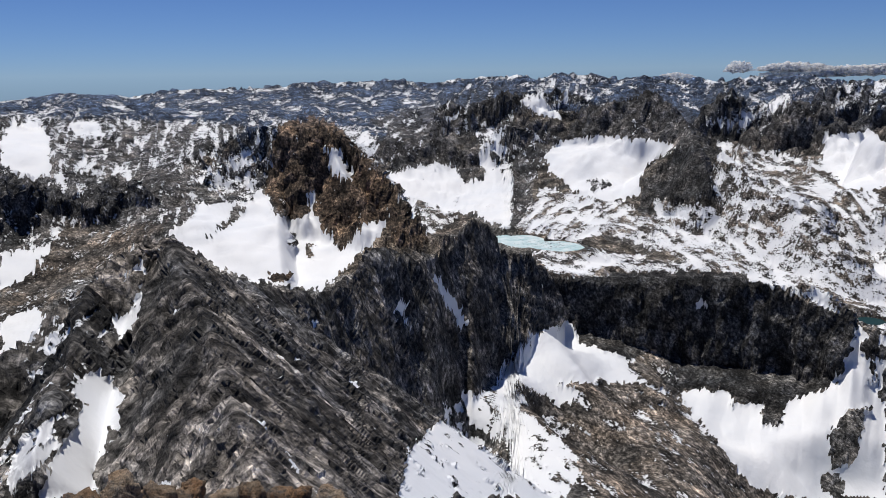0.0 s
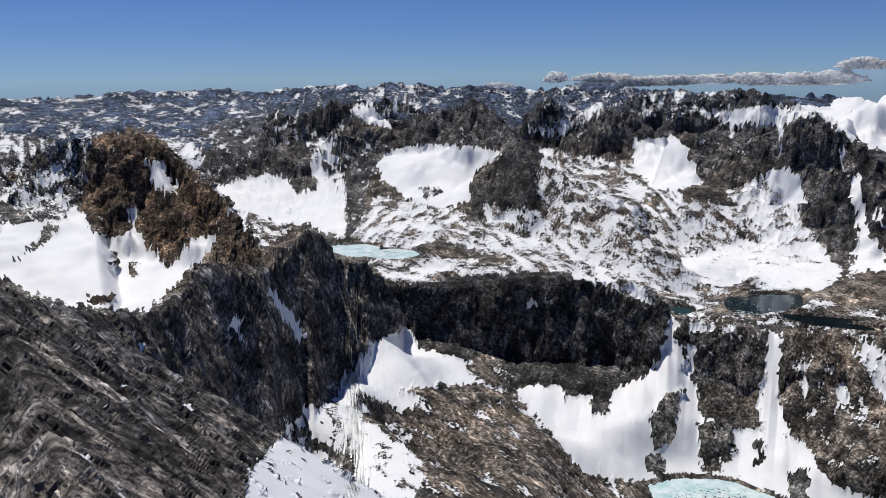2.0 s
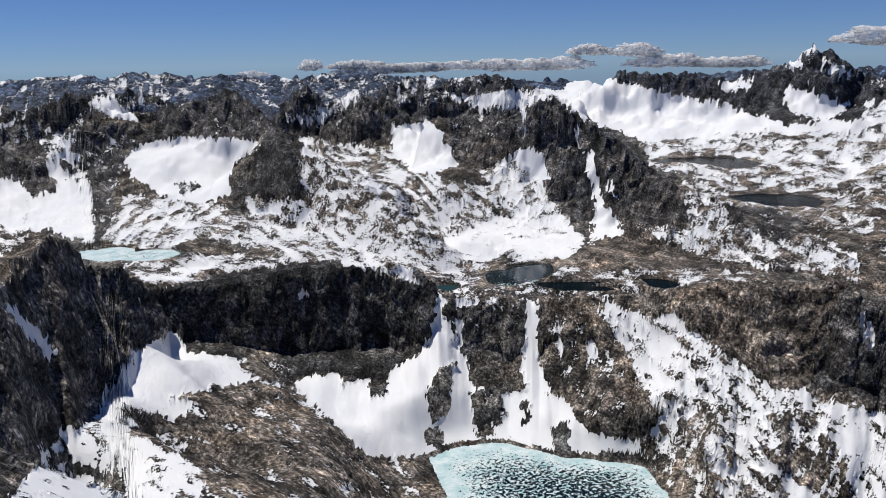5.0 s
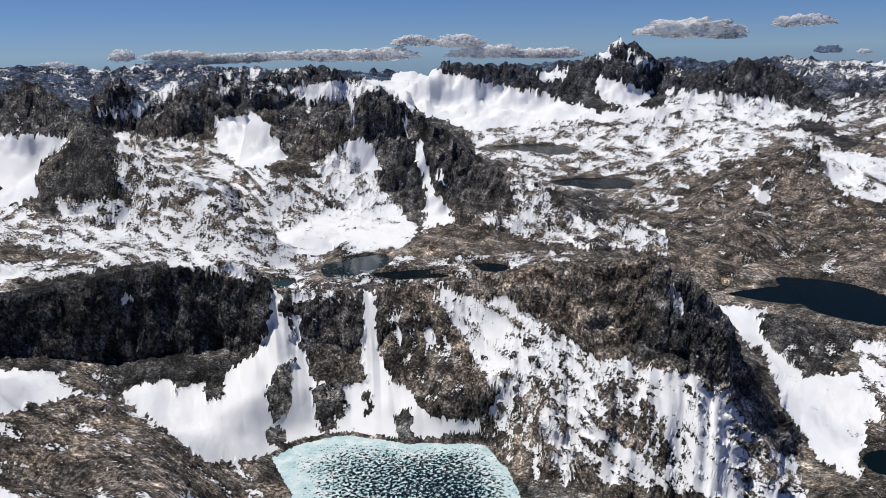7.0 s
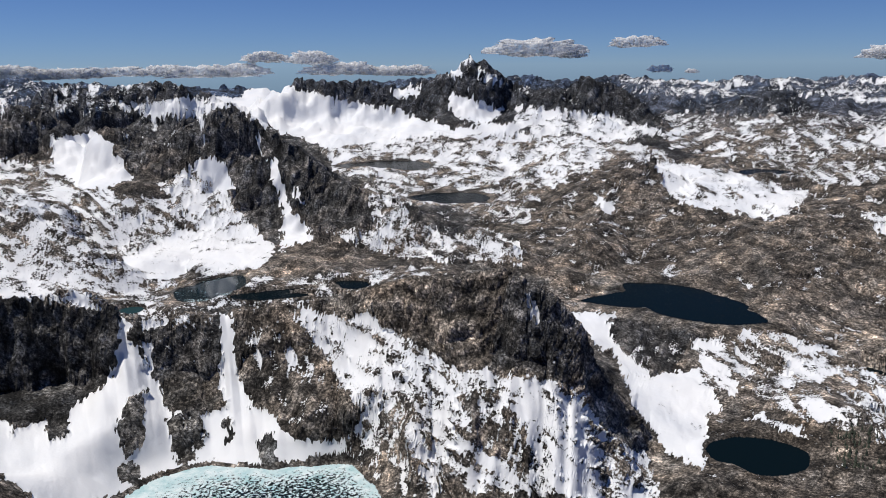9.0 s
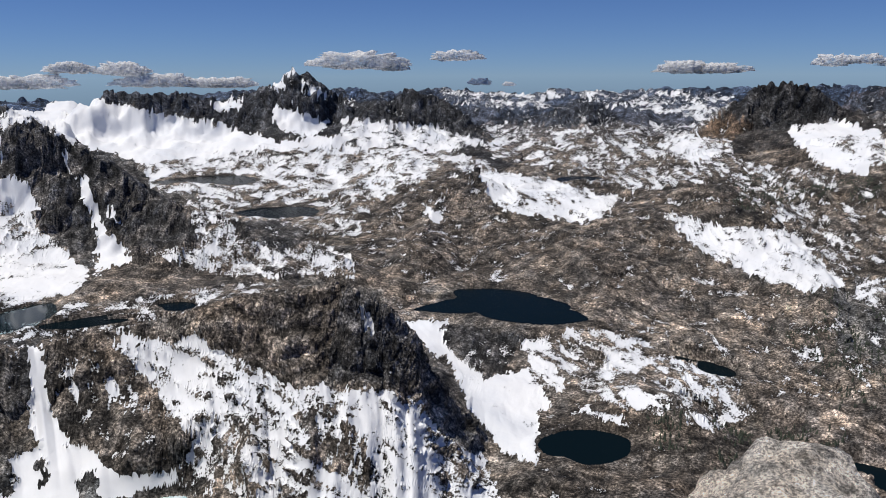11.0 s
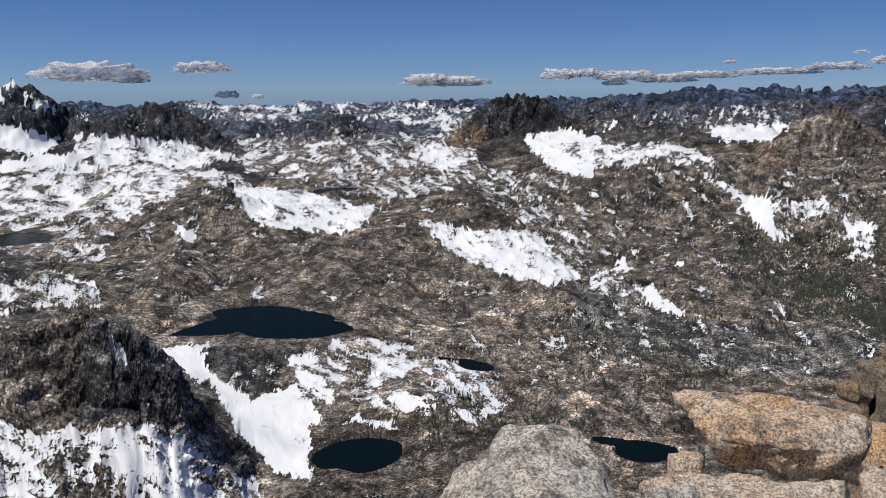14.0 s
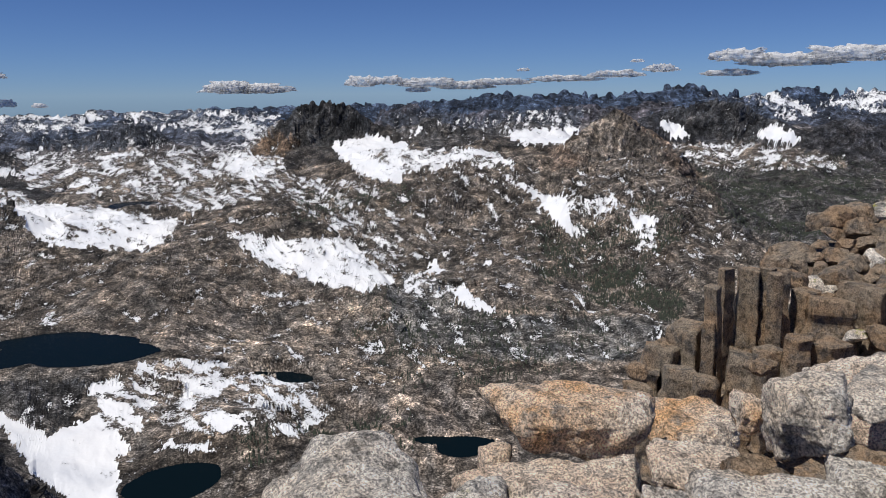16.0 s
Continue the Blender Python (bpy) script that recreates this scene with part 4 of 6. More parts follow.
area([(52.16, -0.26), (53.88, 0.98), (53.68, 0.07), (52.33, -1.20)], 0.5, 0.5, 'l')
area([(54.30, -0.16), (55.77, -1.10), (56.19, -1.53), (54.78, -1.16)], 0.9, 0.2, 'r')
area([(52.09, -1.81), (54.55, -2.55), (56.26, -3.16), (54.67, -4.26), (52.55, -3.54)], 0.85, 0.3, 'h')
area([(43.43, -5.85), (51.25, -5.22), (60.23, -5.23), (60.55, -8.49), (51.47, -8.81), (43.87, -7.42)], 0.3, 1.0, 'h', BROWNISH)
area([(57.33, -0.30), (69.39, -1.20), (73.02, -0.49), (83.72, -1.28), (83.92, -3.35), (74.90, -1.98), (71.30, -2.23), (66.77, -2.22)], 0.0, 0.9, 'h', GREY)
area([(66.81, -3.30), (83.90, -3.17), (84.37, -7.90), (78.85, -8.20), (67.67, -5.71)], -0.1, 1.0, 'h', BROWNISH)
area([(57.73, -1.28), (61.28, -0.24), (63.64, -1.04), (65.83, -2.91), (68.01, -4.54), (64.49, -3.76), (62.11, -2.97), (59.72, -2.75)], -0.8, 0.5, 'h', BLACK)
area([(56.92, -2.72), (62.11, -3.28), (65.67, -4.08), (68.01, -4.73), (63.73, -5.34), (56.91, -4.91)], 0.5, 0.7, 'h', BLACK)
area([(67.55, -2.60), (71.29, -2.08), (73.77, -0.98), (76.57, -3.26), (71.36, -3.48)], -0.5, 0.7, 'h', BLACK)
area([(42.86, -5.79), (51.65, -4.83), (63.73, -4.94), (67.68, -6.10), (63.79, -7.72), (59.76, -8.94), (51.56, -8.04), (45.92, -7.49)], 0.3, 1.0, 'h', BROWNISH)
area([(45.88, -8.20), (49.92, -8.33), (53.14, -10.83), (57.28, -12.51), (57.69, -14.22), (51.41, -13.72), (47.33, -11.88)], 0.1, 0.9, 'r', BROWNISH)
area([(49.05, -9.84), (53.16, -10.02), (54.88, -11.27), (52.29, -12.12), (49.42, -10.94)], -0.7, 0.6, 'h', DARK)
area([(49.12, -8.11), (59.75, -8.26), (59.77, -11.29), (55.63, -11.28), (51.52, -9.78)], -0.1, 0.95, 'h', BROWNISH)
area([(57.28, -13.33), (58.94, -9.06), (64.54, -6.13), (66.75, -7.41), (68.02, -9.96), (71.73, -10.55), (76.81, -9.16), (78.82, -7.83), (84.67, -10.90), (85.21, -16.03), (79.55, -16.74), (73.95, -15.94), (68.02, -15.13), (59.79, -14.74)], -0.55, 0.8, 'h', BROWNISH)
area([(66.65, -6.70), (71.54, -7.05), (75.30, -8.09), (77.30, -8.46), (74.72, -10.41), (68.59, -9.63), (67.30, -8.47)], 0.45, 0.8, 'r', BROWNISH)
area([(77.45, -8.15), (80.09, -6.67), (84.27, -6.84), (84.53, -9.49), (81.70, -9.77), (78.90, -8.83)], -0.65, 0.5, 'h', BROWNISH)
area([(79.26, -9.03), (81.69, -9.69), (84.71, -11.26), (84.86, -12.74), (82.56, -11.89), (80.08, -10.62)], 0.5, 0.75, 'r', BROWNISH)
area([(62.60, -8.93), (64.24, -10.04), (63.85, -10.53), (62.82, -9.66)], 0.6, 0.4, 'r')
area([(57.28, -13.53), (62.29, -14.91), (61.90, -16.53), (59.80, -15.84)], -0.85, 0.5, 'h', BROWNISH)
area([(59.80, -16.16), (63.97, -16.00), (64.49, -16.86), (61.07, -17.60)], -0.6, 0.7, 'h', SLAB)
area([(73.95, -15.94), (79.54, -16.63), (85.20, -15.92), (85.68, -20.39), (82.60, -19.29), (75.97, -17.76)], -0.8, 0.5, 'r', BROWNISH)
area([(73.29, -17.73), (75.97, -17.76), (81.52, -18.97), (85.69, -20.46), (86.00, -23.13), (80.06, -22.48), (75.48, -21.60), (73.45, -20.30)], 0.0, 0.9, 'r', TAN)
area([(40.56, -16.60), (45.38, -18.14), (50.34, -20.88), (51.93, -25.66), (48.90, -24.83), (45.22, -21.07), (42.03, -18.85)], 0.6, 0.65, 'r', BROWNISH)
area([(46.59, -19.10), (51.23, -20.11), (55.51, -21.80), (59.84, -22.25), (63.29, -23.33), (66.78, -25.84), (68.67, -30.07), (46.00, -30.24), (45.12, -22.95)], 0.35, 0.9, 'r', BROWNISH)
area([(56.80, -22.99), (62.01, -24.08), (62.49, -26.38), (64.33, -30.41), (59.89, -29.94), (58.10, -25.80)], 0.5, 0.7, 'r')
area([(46.82, -23.07), (49.37, -23.99), (48.80, -27.06), (50.89, -30.54), (46.44, -30.28)], -0.2, 0.8, 'v', BROWNISH)
area([(52.44, -23.33), (55.49, -22.99), (58.10, -25.72), (58.99, -29.14), (54.55, -27.26)], -0.2, 0.8, 'v', BROWNISH)
area([(45.52, -15.51), (56.43, -14.75), (58.96, -16.17), (55.52, -21.00), (52.91, -21.83), (49.12, -19.31), (47.04, -18.40)], -0.9, 0.4, 'h', BROWNISH)
area([(55.32, -19.39), (56.85, -14.87), (60.01, -16.56), (62.46, -19.73), (64.32, -21.72), (59.83, -21.94), (55.51, -21.48)], -0.9, 0.4, 'v', DARK)
area([(57.56, -16.25), (58.20, -16.50), (58.96, -18.19), (58.45, -18.27)], 0.9, 0.15, 'v')
area([(64.05, -19.28), (67.46, -21.55), (70.68, -20.46), (72.69, -24.10), (71.47, -27.40), (68.50, -26.46), (65.84, -23.21)], 0.75, 0.5, 'r')
area([(60.65, -17.48), (64.42, -17.39), (65.37, -18.83), (63.65, -20.17), (62.70, -19.00)], 0.85, 0.35, 'r')
area([(64.01, -17.68), (70.18, -18.55), (68.66, -20.69), (67.46, -21.55), (64.26, -19.35)], -0.75, 0.6, 'v', DARK)
area([(69.78, -18.66), (73.51, -18.22), (73.26, -22.22), (71.16, -22.04)], 0.35, 0.8, 'r', BROWNISH)
area([(62.22, -23.29), (64.59, -23.97), (67.30, -26.10), (66.38, -26.62), (63.76, -25.25)], -1.0, 0.2, 'r', GREY)
area([(71.25, -23.68), (76.33, -22.74), (80.19, -23.84), (81.11, -25.83), (76.84, -29.04), (68.67, -30.07), (71.46, -27.29)], -0.75, 0.5, 'h', BROWNISH)
area([(74.02, -23.01), (77.93, -23.63), (77.60, -24.23), (74.85, -23.67)], 0.5, 0.6, 'h')
area([(75.64, -3.86), (81.66, -4.63), (85.63, -5.76), (89.47, -6.06), (91.40, -7.24), (85.75, -8.61), (83.72, -7.07), (77.71, -7.96), (73.61, -7.16)], -0.1, 0.9, 'r', BROWNISH)
area([(67.02, -9.85), (71.95, -10.40), (75.68, -10.00), (77.71, -8.36), (81.75, -7.90), (84.10, -6.78), (85.43, -8.54), (81.81, -9.83), (81.05, -11.87), (85.95, -13.29), (91.85, -14.48), (90.16, -18.18), (77.85, -18.07), (70.24, -15.27), (65.30, -12.72)], -0.65, 0.7, 'h', BROWNISH)
area([(66.31, -5.80), (67.91, -6.55), (72.79, -7.68), (76.08, -8.37), (75.26, -9.59), (70.30, -9.98), (67.45, -8.72)], 0.55, 0.75, 'r', BROWNISH)
area([(79.56, -9.19), (84.23, -10.17), (87.76, -10.04), (91.97, -13.39), (89.53, -14.19), (85.14, -13.01), (81.44, -11.13)], 0.55, 0.8, 'r', BROWNISH)
area([(85.36, -8.62), (90.70, -7.96), (93.54, -11.74), (91.38, -13.05), (87.76, -10.04)], -0.1, 0.9, 'r', BROWNISH)
area([(90.70, -7.96), (94.19, -5.53), (96.55, -4.53), (102.11, -5.21), (103.04, -14.58), (97.23, -12.95), (93.54, -11.74)], -0.5, 0.8, 'r', BROWNISH)
area([(75.72, -16.42), (91.85, -14.48), (99.27, -16.35), (99.60, -19.95), (94.16, -20.35), (86.30, -21.14), (82.09, -19.44)], -0.6, 0.7, 'r', TAN)
area([(72.75, -17.96), (77.86, -18.79), (84.61, -20.17), (87.18, -22.30), (84.35, -24.05), (77.93, -23.22), (73.60, -21.71)], 0.1, 0.9, 'r', TAN)
area([(86.30, -21.14), (94.14, -20.05), (98.05, -22.45), (94.48, -24.45), (88.52, -24.45)], -0.85, 0.4, 'r', SLAB)
area([(78.64, -14.75), (84.05, -16.17), (82.01, -16.66), (78.65, -15.76)], -0.9, 0.4, 'r', SLAB)
area([(94.62, -11.50), (95.34, -12.93), (93.91, -12.86)], 0.8, 0.3, 'v')
area([(96.33, -15.02), (97.45, -15.65), (99.18, -15.44), (98.57, -16.37), (97.12, -15.95)], 0.9, 0.3, 'r')
area([(78.87, -4.65), (82.04, -4.03), (84.04, -4.88), (81.70, -5.90)], 0.5, 0.7, 'l')
area([(86.86, -3.20), (90.40, -2.89), (92.98, -3.50), (93.10, -5.27), (92.09, -6.44), (89.45, -5.75)], 0.7, 0.6, 'r')
area([(81.65, -4.04), (83.93, -1.94), (85.33, -3.22), (84.01, -4.29)], -0.7, 0.5, 'v', RUSSET)
area([(83.56, -2.45), (85.41, -0.32), (87.27, 0.13), (89.38, -1.01), (90.57, -2.66), (87.45, -3.47), (86.71, -3.94), (85.13, -3.10)], -0.9, 0.4, 'v', BLACK)
area([(89.51, -3.89), (98.40, -3.86), (100.83, -5.07), (91.89, -5.53)], 0.35, 0.9, 'h', BROWNISH)
area([(89.98, -1.51), (94.39, -0.96), (99.20, -2.11), (100.01, -3.07), (94.35, -4.03)], -0.75, 0.6, 'v', DARK)
area([(92.96, -2.73), (93.77, -2.22), (93.56, -2.94)], 0.9, 0.2, 'l')
area([(95.99, -1.97), (100.00, -1.32), (105.90, -1.04), (103.99, -3.00), (99.61, -3.06)], -0.3, 0.8, 'v', DARK)
area([(99.81, -2.79), (105.16, -2.29), (104.01, -3.67), (100.82, -3.67)], 0.65, 0.5, 'h')
area([(110.59, -3.68), (115.34, -3.25), (122.23, -4.29), (122.33, -5.44), (113.65, -5.32)], -0.1, 0.9, 'h', BROWNISH)
area([(113.27, -5.26), (124.45, -4.93), (124.71, -7.93), (119.37, -10.87), (115.69, -9.09)], -0.85, 0.5, 'h', DARK)
area([(104.01, -3.98), (105.54, -2.13), (107.44, -0.86), (109.80, -2.98), (111.19, -4.60), (107.18, -4.84)], -0.95, 0.3, 'v', TAN)
area([(109.75, -1.64), (114.09, -0.03), (117.70, -1.63), (120.18, -3.25), (117.12, -3.37), (111.68, -3.05)], -0.85, 0.4, 'h', BLACK)
area([(116.31, -2.86), (117.73, -2.18), (119.68, -3.26), (118.16, -3.43)], 0.95, 0.2, 'h')
area([(110.25, -2.02), (111.45, -2.13), (112.87, -3.19), (111.32, -3.25)], 0.8, 0.4, 'h')
area([(115.34, -0.26), (117.23, 0.19), (120.71, -1.44), (118.75, -2.07)], 0.1, 0.8, 'r', BLACK)
area([(120.34, -0.91), (122.80, 0.48), (124.00, 0.29), (124.16, -1.61)], 0.2, 0.8, 'h', BLACK)
area([(89.37, -8.71), (96.78, -4.77), (102.47, -6.99), (105.61, -4.77), (109.08, -4.08), (112.78, -6.42), (117.78, -10.87), (112.16, -13.15), (110.33, -15.61), (100.10, -15.19), (95.08, -12.76)], -0.5, 0.8, 'r', BROWNISH)
area([(102.07, -7.31), (104.08, -7.18), (104.31, -8.58), (105.44, -10.36), (103.52, -9.47)], 0.7, 0.45, 'r')
area([(99.22, -5.39), (102.47, -7.19), (101.67, -7.40)], 0.6, 0.5, 'r')
area([(108.45, -7.90), (110.62, -8.83), (110.19, -10.50), (108.89, -9.35)], 0.5, 0.6, 'r', TAN)
area([(104.09, -7.78), (107.26, -7.25), (108.54, -8.10), (106.50, -8.42)], 0.3, 0.8, 'r', TAN)
area([(108.11, -9.30), (109.73, -10.83), (110.90, -10.78), (109.69, -9.65)], 0.3, 0.8, 'r', TAN)
area([(94.59, -11.65), (95.42, -12.76), (93.75, -12.74)], 0.8, 0.3, 'v')
area([(98.21, -11.95), (98.83, -12.08), (98.42, -12.69)], 0.8, 0.3, 'v')
area([(95.91, -13.42), (99.35, -15.52), (98.00, -16.17), (96.32, -14.80)], 0.55, 0.5, 'r')
area([(90.90, -13.42), (99.27, -16.00), (110.33, -15.61), (111.73, -16.30), (108.45, -18.86), (100.13, -19.20), (91.64, -17.56)], -0.55, 0.7, 'r', GREY)
area([(91.96, -12.63), (95.91, -13.50), (96.32, -15.12), (92.55, -14.27)], 0.1, 0.9, 'r', GREY)
area([(88.09, -22.88), (98.01, -22.31), (97.14, -25.11), (87.15, -24.82)], -0.85, 0.4, 'r', SLAB)

# ---- terrain arithmetic ----
FLOOR = np.array(FLOOR)
FLOOR_Z = EYE + FLOOR[:, 2] * np.tan(np.radians(FLOOR[:, 1]))


def wrap(d):
    return (d + 180) % 360 - 180


def floor_height(b, r):
    lr = np.log(r)
    top, low = 0, 0
    for (pb, _, pr), z in zip(FLOOR, FLOOR_Z):
        w = 1 / ((wrap(b - pb) / 9) ** 2 + ((lr - math.log(pr)) / 0.16) ** 2 + 0.12) ** 2
        top, low = top + w * z, low + w
    z = top / low
    # the summit's own flank, steep enough to stay below the eye
    flank = EYE - 1.4 - r * math.tan(radians(44))
    return np.maximum(z, flank)


def crest_at(d, b, channel):
    c = d["crest"]
    mid = (c[0, 0] + c[-1, 0]) / 2
    x = mid + wrap(b - mid)
    return np.interp(x, c[:, 0], c[:, channel]), (x >= c[0, 0]) & (x <= c[-1, 0])


def ridge_height(d, b, r, k):
    cols = b[:, :1]
    el, inside = crest_at(d, cols, 1)
    rc, _ = crest_at(d, cols, 2)
    zc = EYE + rc * np.tan(np.radians(el))
    cliff, _ = crest_at(d, cols, 3)
    c = d["crest"]
    ends = np.minimum(wrap(cols - c[0, 0]), wrap(c[-1, 0] - cols))
    rise = np.where(inside, np.maximum(zc - floor_height(cols, rc), 0), 0) * smooth(0, 1.2, ends)
    lr = np.log(r)
    wob = 1 + 0.25 * fbm(b * 0.4, lr * 6, 2, 80 + k)
    rib = 0.3 * fbm(b * 0.6, lr * 8, 2, 120 + k)
    ahead = np.maximum(rc - r, 0)
    u = ahead / np.minimum(crest_at(d, cols, 4)[0] * wob, 0.85 * rc)
    cl = np.clip(1 - ahead / (d["cw"] * (1 + rib)), 0, 1)
    front = (1 - cliff) * np.clip(1 - u, 0, 1) ** d["power"] + cliff * cl ** 0.8
    back = np.clip(1 - np.maximum(r - rc, 0) / (d["back"] * wob), 0, 1) ** 1.2
    h = rise * np.where(r <= rc, front, back)
    if d["name"] == "rock_ridge":
        # one straight face from the crest to its foot, and a steeper one behind
        reach = np.minimum(crest_at(d, cols, 4)[0], 0.85 * rc)
        foot, heel = floor_height(cols, rc - reach), floor_height(cols, rc + d["back"])
        v = np.where(r <= rc, ahead / reach, (r - rc) / d["back"])
        line = zc + (np.where(r <= rc, foot, heel) - zc) * np.minimum(v, 1)
        h = np.where((v < 1) & (rise > 0), np.maximum(line - floor_height(b, r), 0) * smooth(0, 1.2, ends), 0)
    # teeth along the crest, dying out down the face
    near = np.exp(-np.abs(r - rc) / (0.025 * rc)) * np.clip(rise / 40, 0, 1)
    teeth = d["jag"] * rc * 0.0175 * fbm(b * 1.3, lr * 30, 4, 40 + k, 0.6)
    ribs = d["ribs"] * np.minimum(h, 90) * fbm(b * 0.9 + lr * 4, lr * 8, 2, 160 + k)
    return np.maximum(h + near * teeth + ribs * (1 - near), 0), np.where(rise > 15, h / np.maximum(rise, 1), 0)


def peak_height(d, b, r, x, y, floor, k):
    """Every point of the crest stands on a flank of its own, so that peaks throw spurs and saddles leave hollows between them."""
    c = d["crest"]
    mid = (c[0, 0] + c[-1, 0]) / 2
    count = int(np.clip((c[-1, 0] - c[0, 0]) / 0.6, 12, 80))
    cb = np.linspace(c[0, 0], c[-1, 0], count)
    ce, cr, cc, cf = (np.interp(cb, c[:, 0], c[:, i]) for i in (1, 2, 3, 4))
    rng_ = np.random.default_rng(k)
    ce = ce - d["jag"] * 1.2 * rng_.random(count) ** 2
    cx, cy, cz = cr * np.sin(np.radians(cb)), cr * np.cos(np.radians(cb)), EYE + cr * np.tan(np.radians(ce))
    scale = 0.12 * d["front"]
    wx = x + scale * fbm(x / (2.2 * scale), y / (2.2 * scale), 4, 80 + k, 0.55)
    wy = y + scale * fbm(x / (2.2 * scale), y / (2.2 * scale), 4, 90 + k, 0.55)
    cols = b[:, :1]
    rc = np.interp(mid + wrap(cols - mid), cb, cr)
    away = np.where(r > rc, d["front"] / d["back"], 1.0)
    ends = np.minimum(wrap(cols - c[0, 0]), wrap(c[-1, 0] - cols))
    taper = smooth(0, 1.6, ends)
    z, share = np.full(b.shape, -1e4, dtype=np.float32), np.zeros(b.shape, dtype=np.float32)
    for i in range(count):
        near = np.abs(wrap(cols[:, 0] - cb[i])) < math.degrees(cf[i] / cr[i]) * 1.3 + 1
        dist = np.hypot(wx[near] - cx[i], wy[near] - cy[i]) * away[near]
        part = (1 - cc[i]) * np.clip(1 - dist / cf[i], 0, 1) ** (d["power"] + 0.7) + cc[i] * np.clip(1 - dist / d["cw"], 0, 1) ** 0.9
        part = part * taper[near]
        h = np.where(part > 0.01, floor[near] + (cz[i] - floor[near]) * part, -1e4)
        win = h > z[near]
        z[near], share[near] = np.where(win, h, z[near]), np.where(win, part, share[near])
    el, inside = crest_at(d, cols, 1)
    tooth = d["jag"] * 0.3 * fbm(b * 2.2, np.log(r) * 3, 3, 40 + k, 0.6)
    z = np.minimum(z, EYE + r * np.tan(np.radians(np.where(inside, el, -40) + tooth)))
    return z, share


def spur_height(line, slope, x, y):
    pts = np.array([spot(*p) for p in line])
    best = np.full(x.shape, -1e4, dtype=np.float32)
    for p, q in zip(pts[:-1], pts[1:]):
        e = q - p
        s = np.clip(((x - p[0]) * e[0] + (y - p[1]) * e[1]) / (e[0] ** 2 + e[1] ** 2), 0, 1)
        dist = np.hypot(x - p[0] - s * e[0], y - p[1] - s * e[1])
        best = np.maximum(best, p[2] + s * e[2] - slope * dist)
    return best


CELL, B_LOW, E_LOW = 0.05, -40.0, -36.0
LIES = {"h": (0, 1.5, 0.4), "r": (-27, 1.6, 0.42), "l": (30, 1.6, 0.45), "v": (76, 1.2, 0.55)}
WIDE, HIGH = int(172 / CELL), int(39 / CELL)
PLAN_COVER, PLAN_PATCHY = np.full((WIDE, HIGH), -0.9, dtype=np.float32), np.full((WIDE, HIGH), 0.35, dtype=np.float32)
PLAN_LIE, PLAN_ROCK = np.zeros((WIDE, HIGH), dtype=np.int8), np.full((WIDE, HIGH), -1, dtype=np.int16)
ROCKS = []
for outline, cover, patchy, lie, stone in AREAS:
    px, py = (outline[:, 0] - B_LOW) / CELL, (outline[:, 1] - E_LOW) / CELL
    x0, x1, y0, y1 = int(max(px.min(), 0)), int(min(px.max() + 2, WIDE)), int(max(py.min(), 0)), int(min(py.max() + 2, HIGH))
    gx, gy = np.arange(x0, x1)[:, None] + 0.5, np.arange(y0, y1)[None, :] + 0.5
    inside = np.zeros((x1 - x0, y1 - y0), dtype=bool)
    for ax, ay, cx, cy in zip(px, py, np.roll(px, -1), np.roll(py, -1)):
        if ay != cy:
            inside ^= ((ay > gy) != (cy > gy)) & (gx < (cx - ax) * (gy - ay) / (cy - ay) + ax)
    PLAN_COVER[x0:x1, y0:y1][inside], PLAN_PATCHY[x0:x1, y0:y1][inside] = cover, patchy
    PLAN_LIE[x0:x1, y0:y1][inside] = "hrlv".index(lie)
    if stone:
        if stone not in ROCKS:
            ROCKS.append(stone)
        PLAN_ROCK[x0:x1, y0:y1][inside] = ROCKS.index(stone)
for plan in (PLAN_COVER, PLAN_PATCHY):
    for _ in range(2):
        plan[1:-1, 1:-1] = (plan[:-2, 1:-1] + plan[2:, 1:-1] + plan[1:-1, :-2] + plan[1:-1, 2:] + plan[1:-1, 1:-1]) / 5


def cover_plan(b, e):
    """Cover, patchiness and rock of the plan at each place, and the patches' own noise; the outlines are ragged."""
    wb = wrap(b) + 0.3 * fbm(b * 1.9, e * 1.9, 5, 220, 0.72)
    we = e + 0.22 * fbm(b * 1.9, e * 1.9, 5, 230, 0.72)
    i, j = np.clip((wb - B_LOW) / CELL, 0, WIDE - 1).astype(np.int32), np.clip((we - E_LOW) / CELL, 0, HIGH - 1).astype(np.int32)
    patches = np.zeros(b.shape, dtype=np.float32)
    lies = PLAN_LIE[i, j]
    near = smooth(-9, -17, e)
    sway = 0.5 * fbm(b * 0.3, e * 0.3, 2, 244)
    for k, lie in enumerate("hrlv"):
        use = lies == k
        turn, long, thin = LIES[lie]
        a = radians(turn)
        u, v = b[use] * math.cos(a) + e[use] * math.sin(a), e[use] * math.cos(a) - b[use] * math.sin(a) + sway[use]
        fine = fbm(u / long, v / thin, 5, 260 + k, 0.7)
        broad = fbm(u / (1.6 * long), v / (1.7 * thin), 6, 270 + k, 0.7)
        patches[use] = fine * (1 - near[use]) + broad * near[use]
    return PLAN_COVER[i, j], PLAN_PATCHY[i, j], PLAN_ROCK[i, j], patches


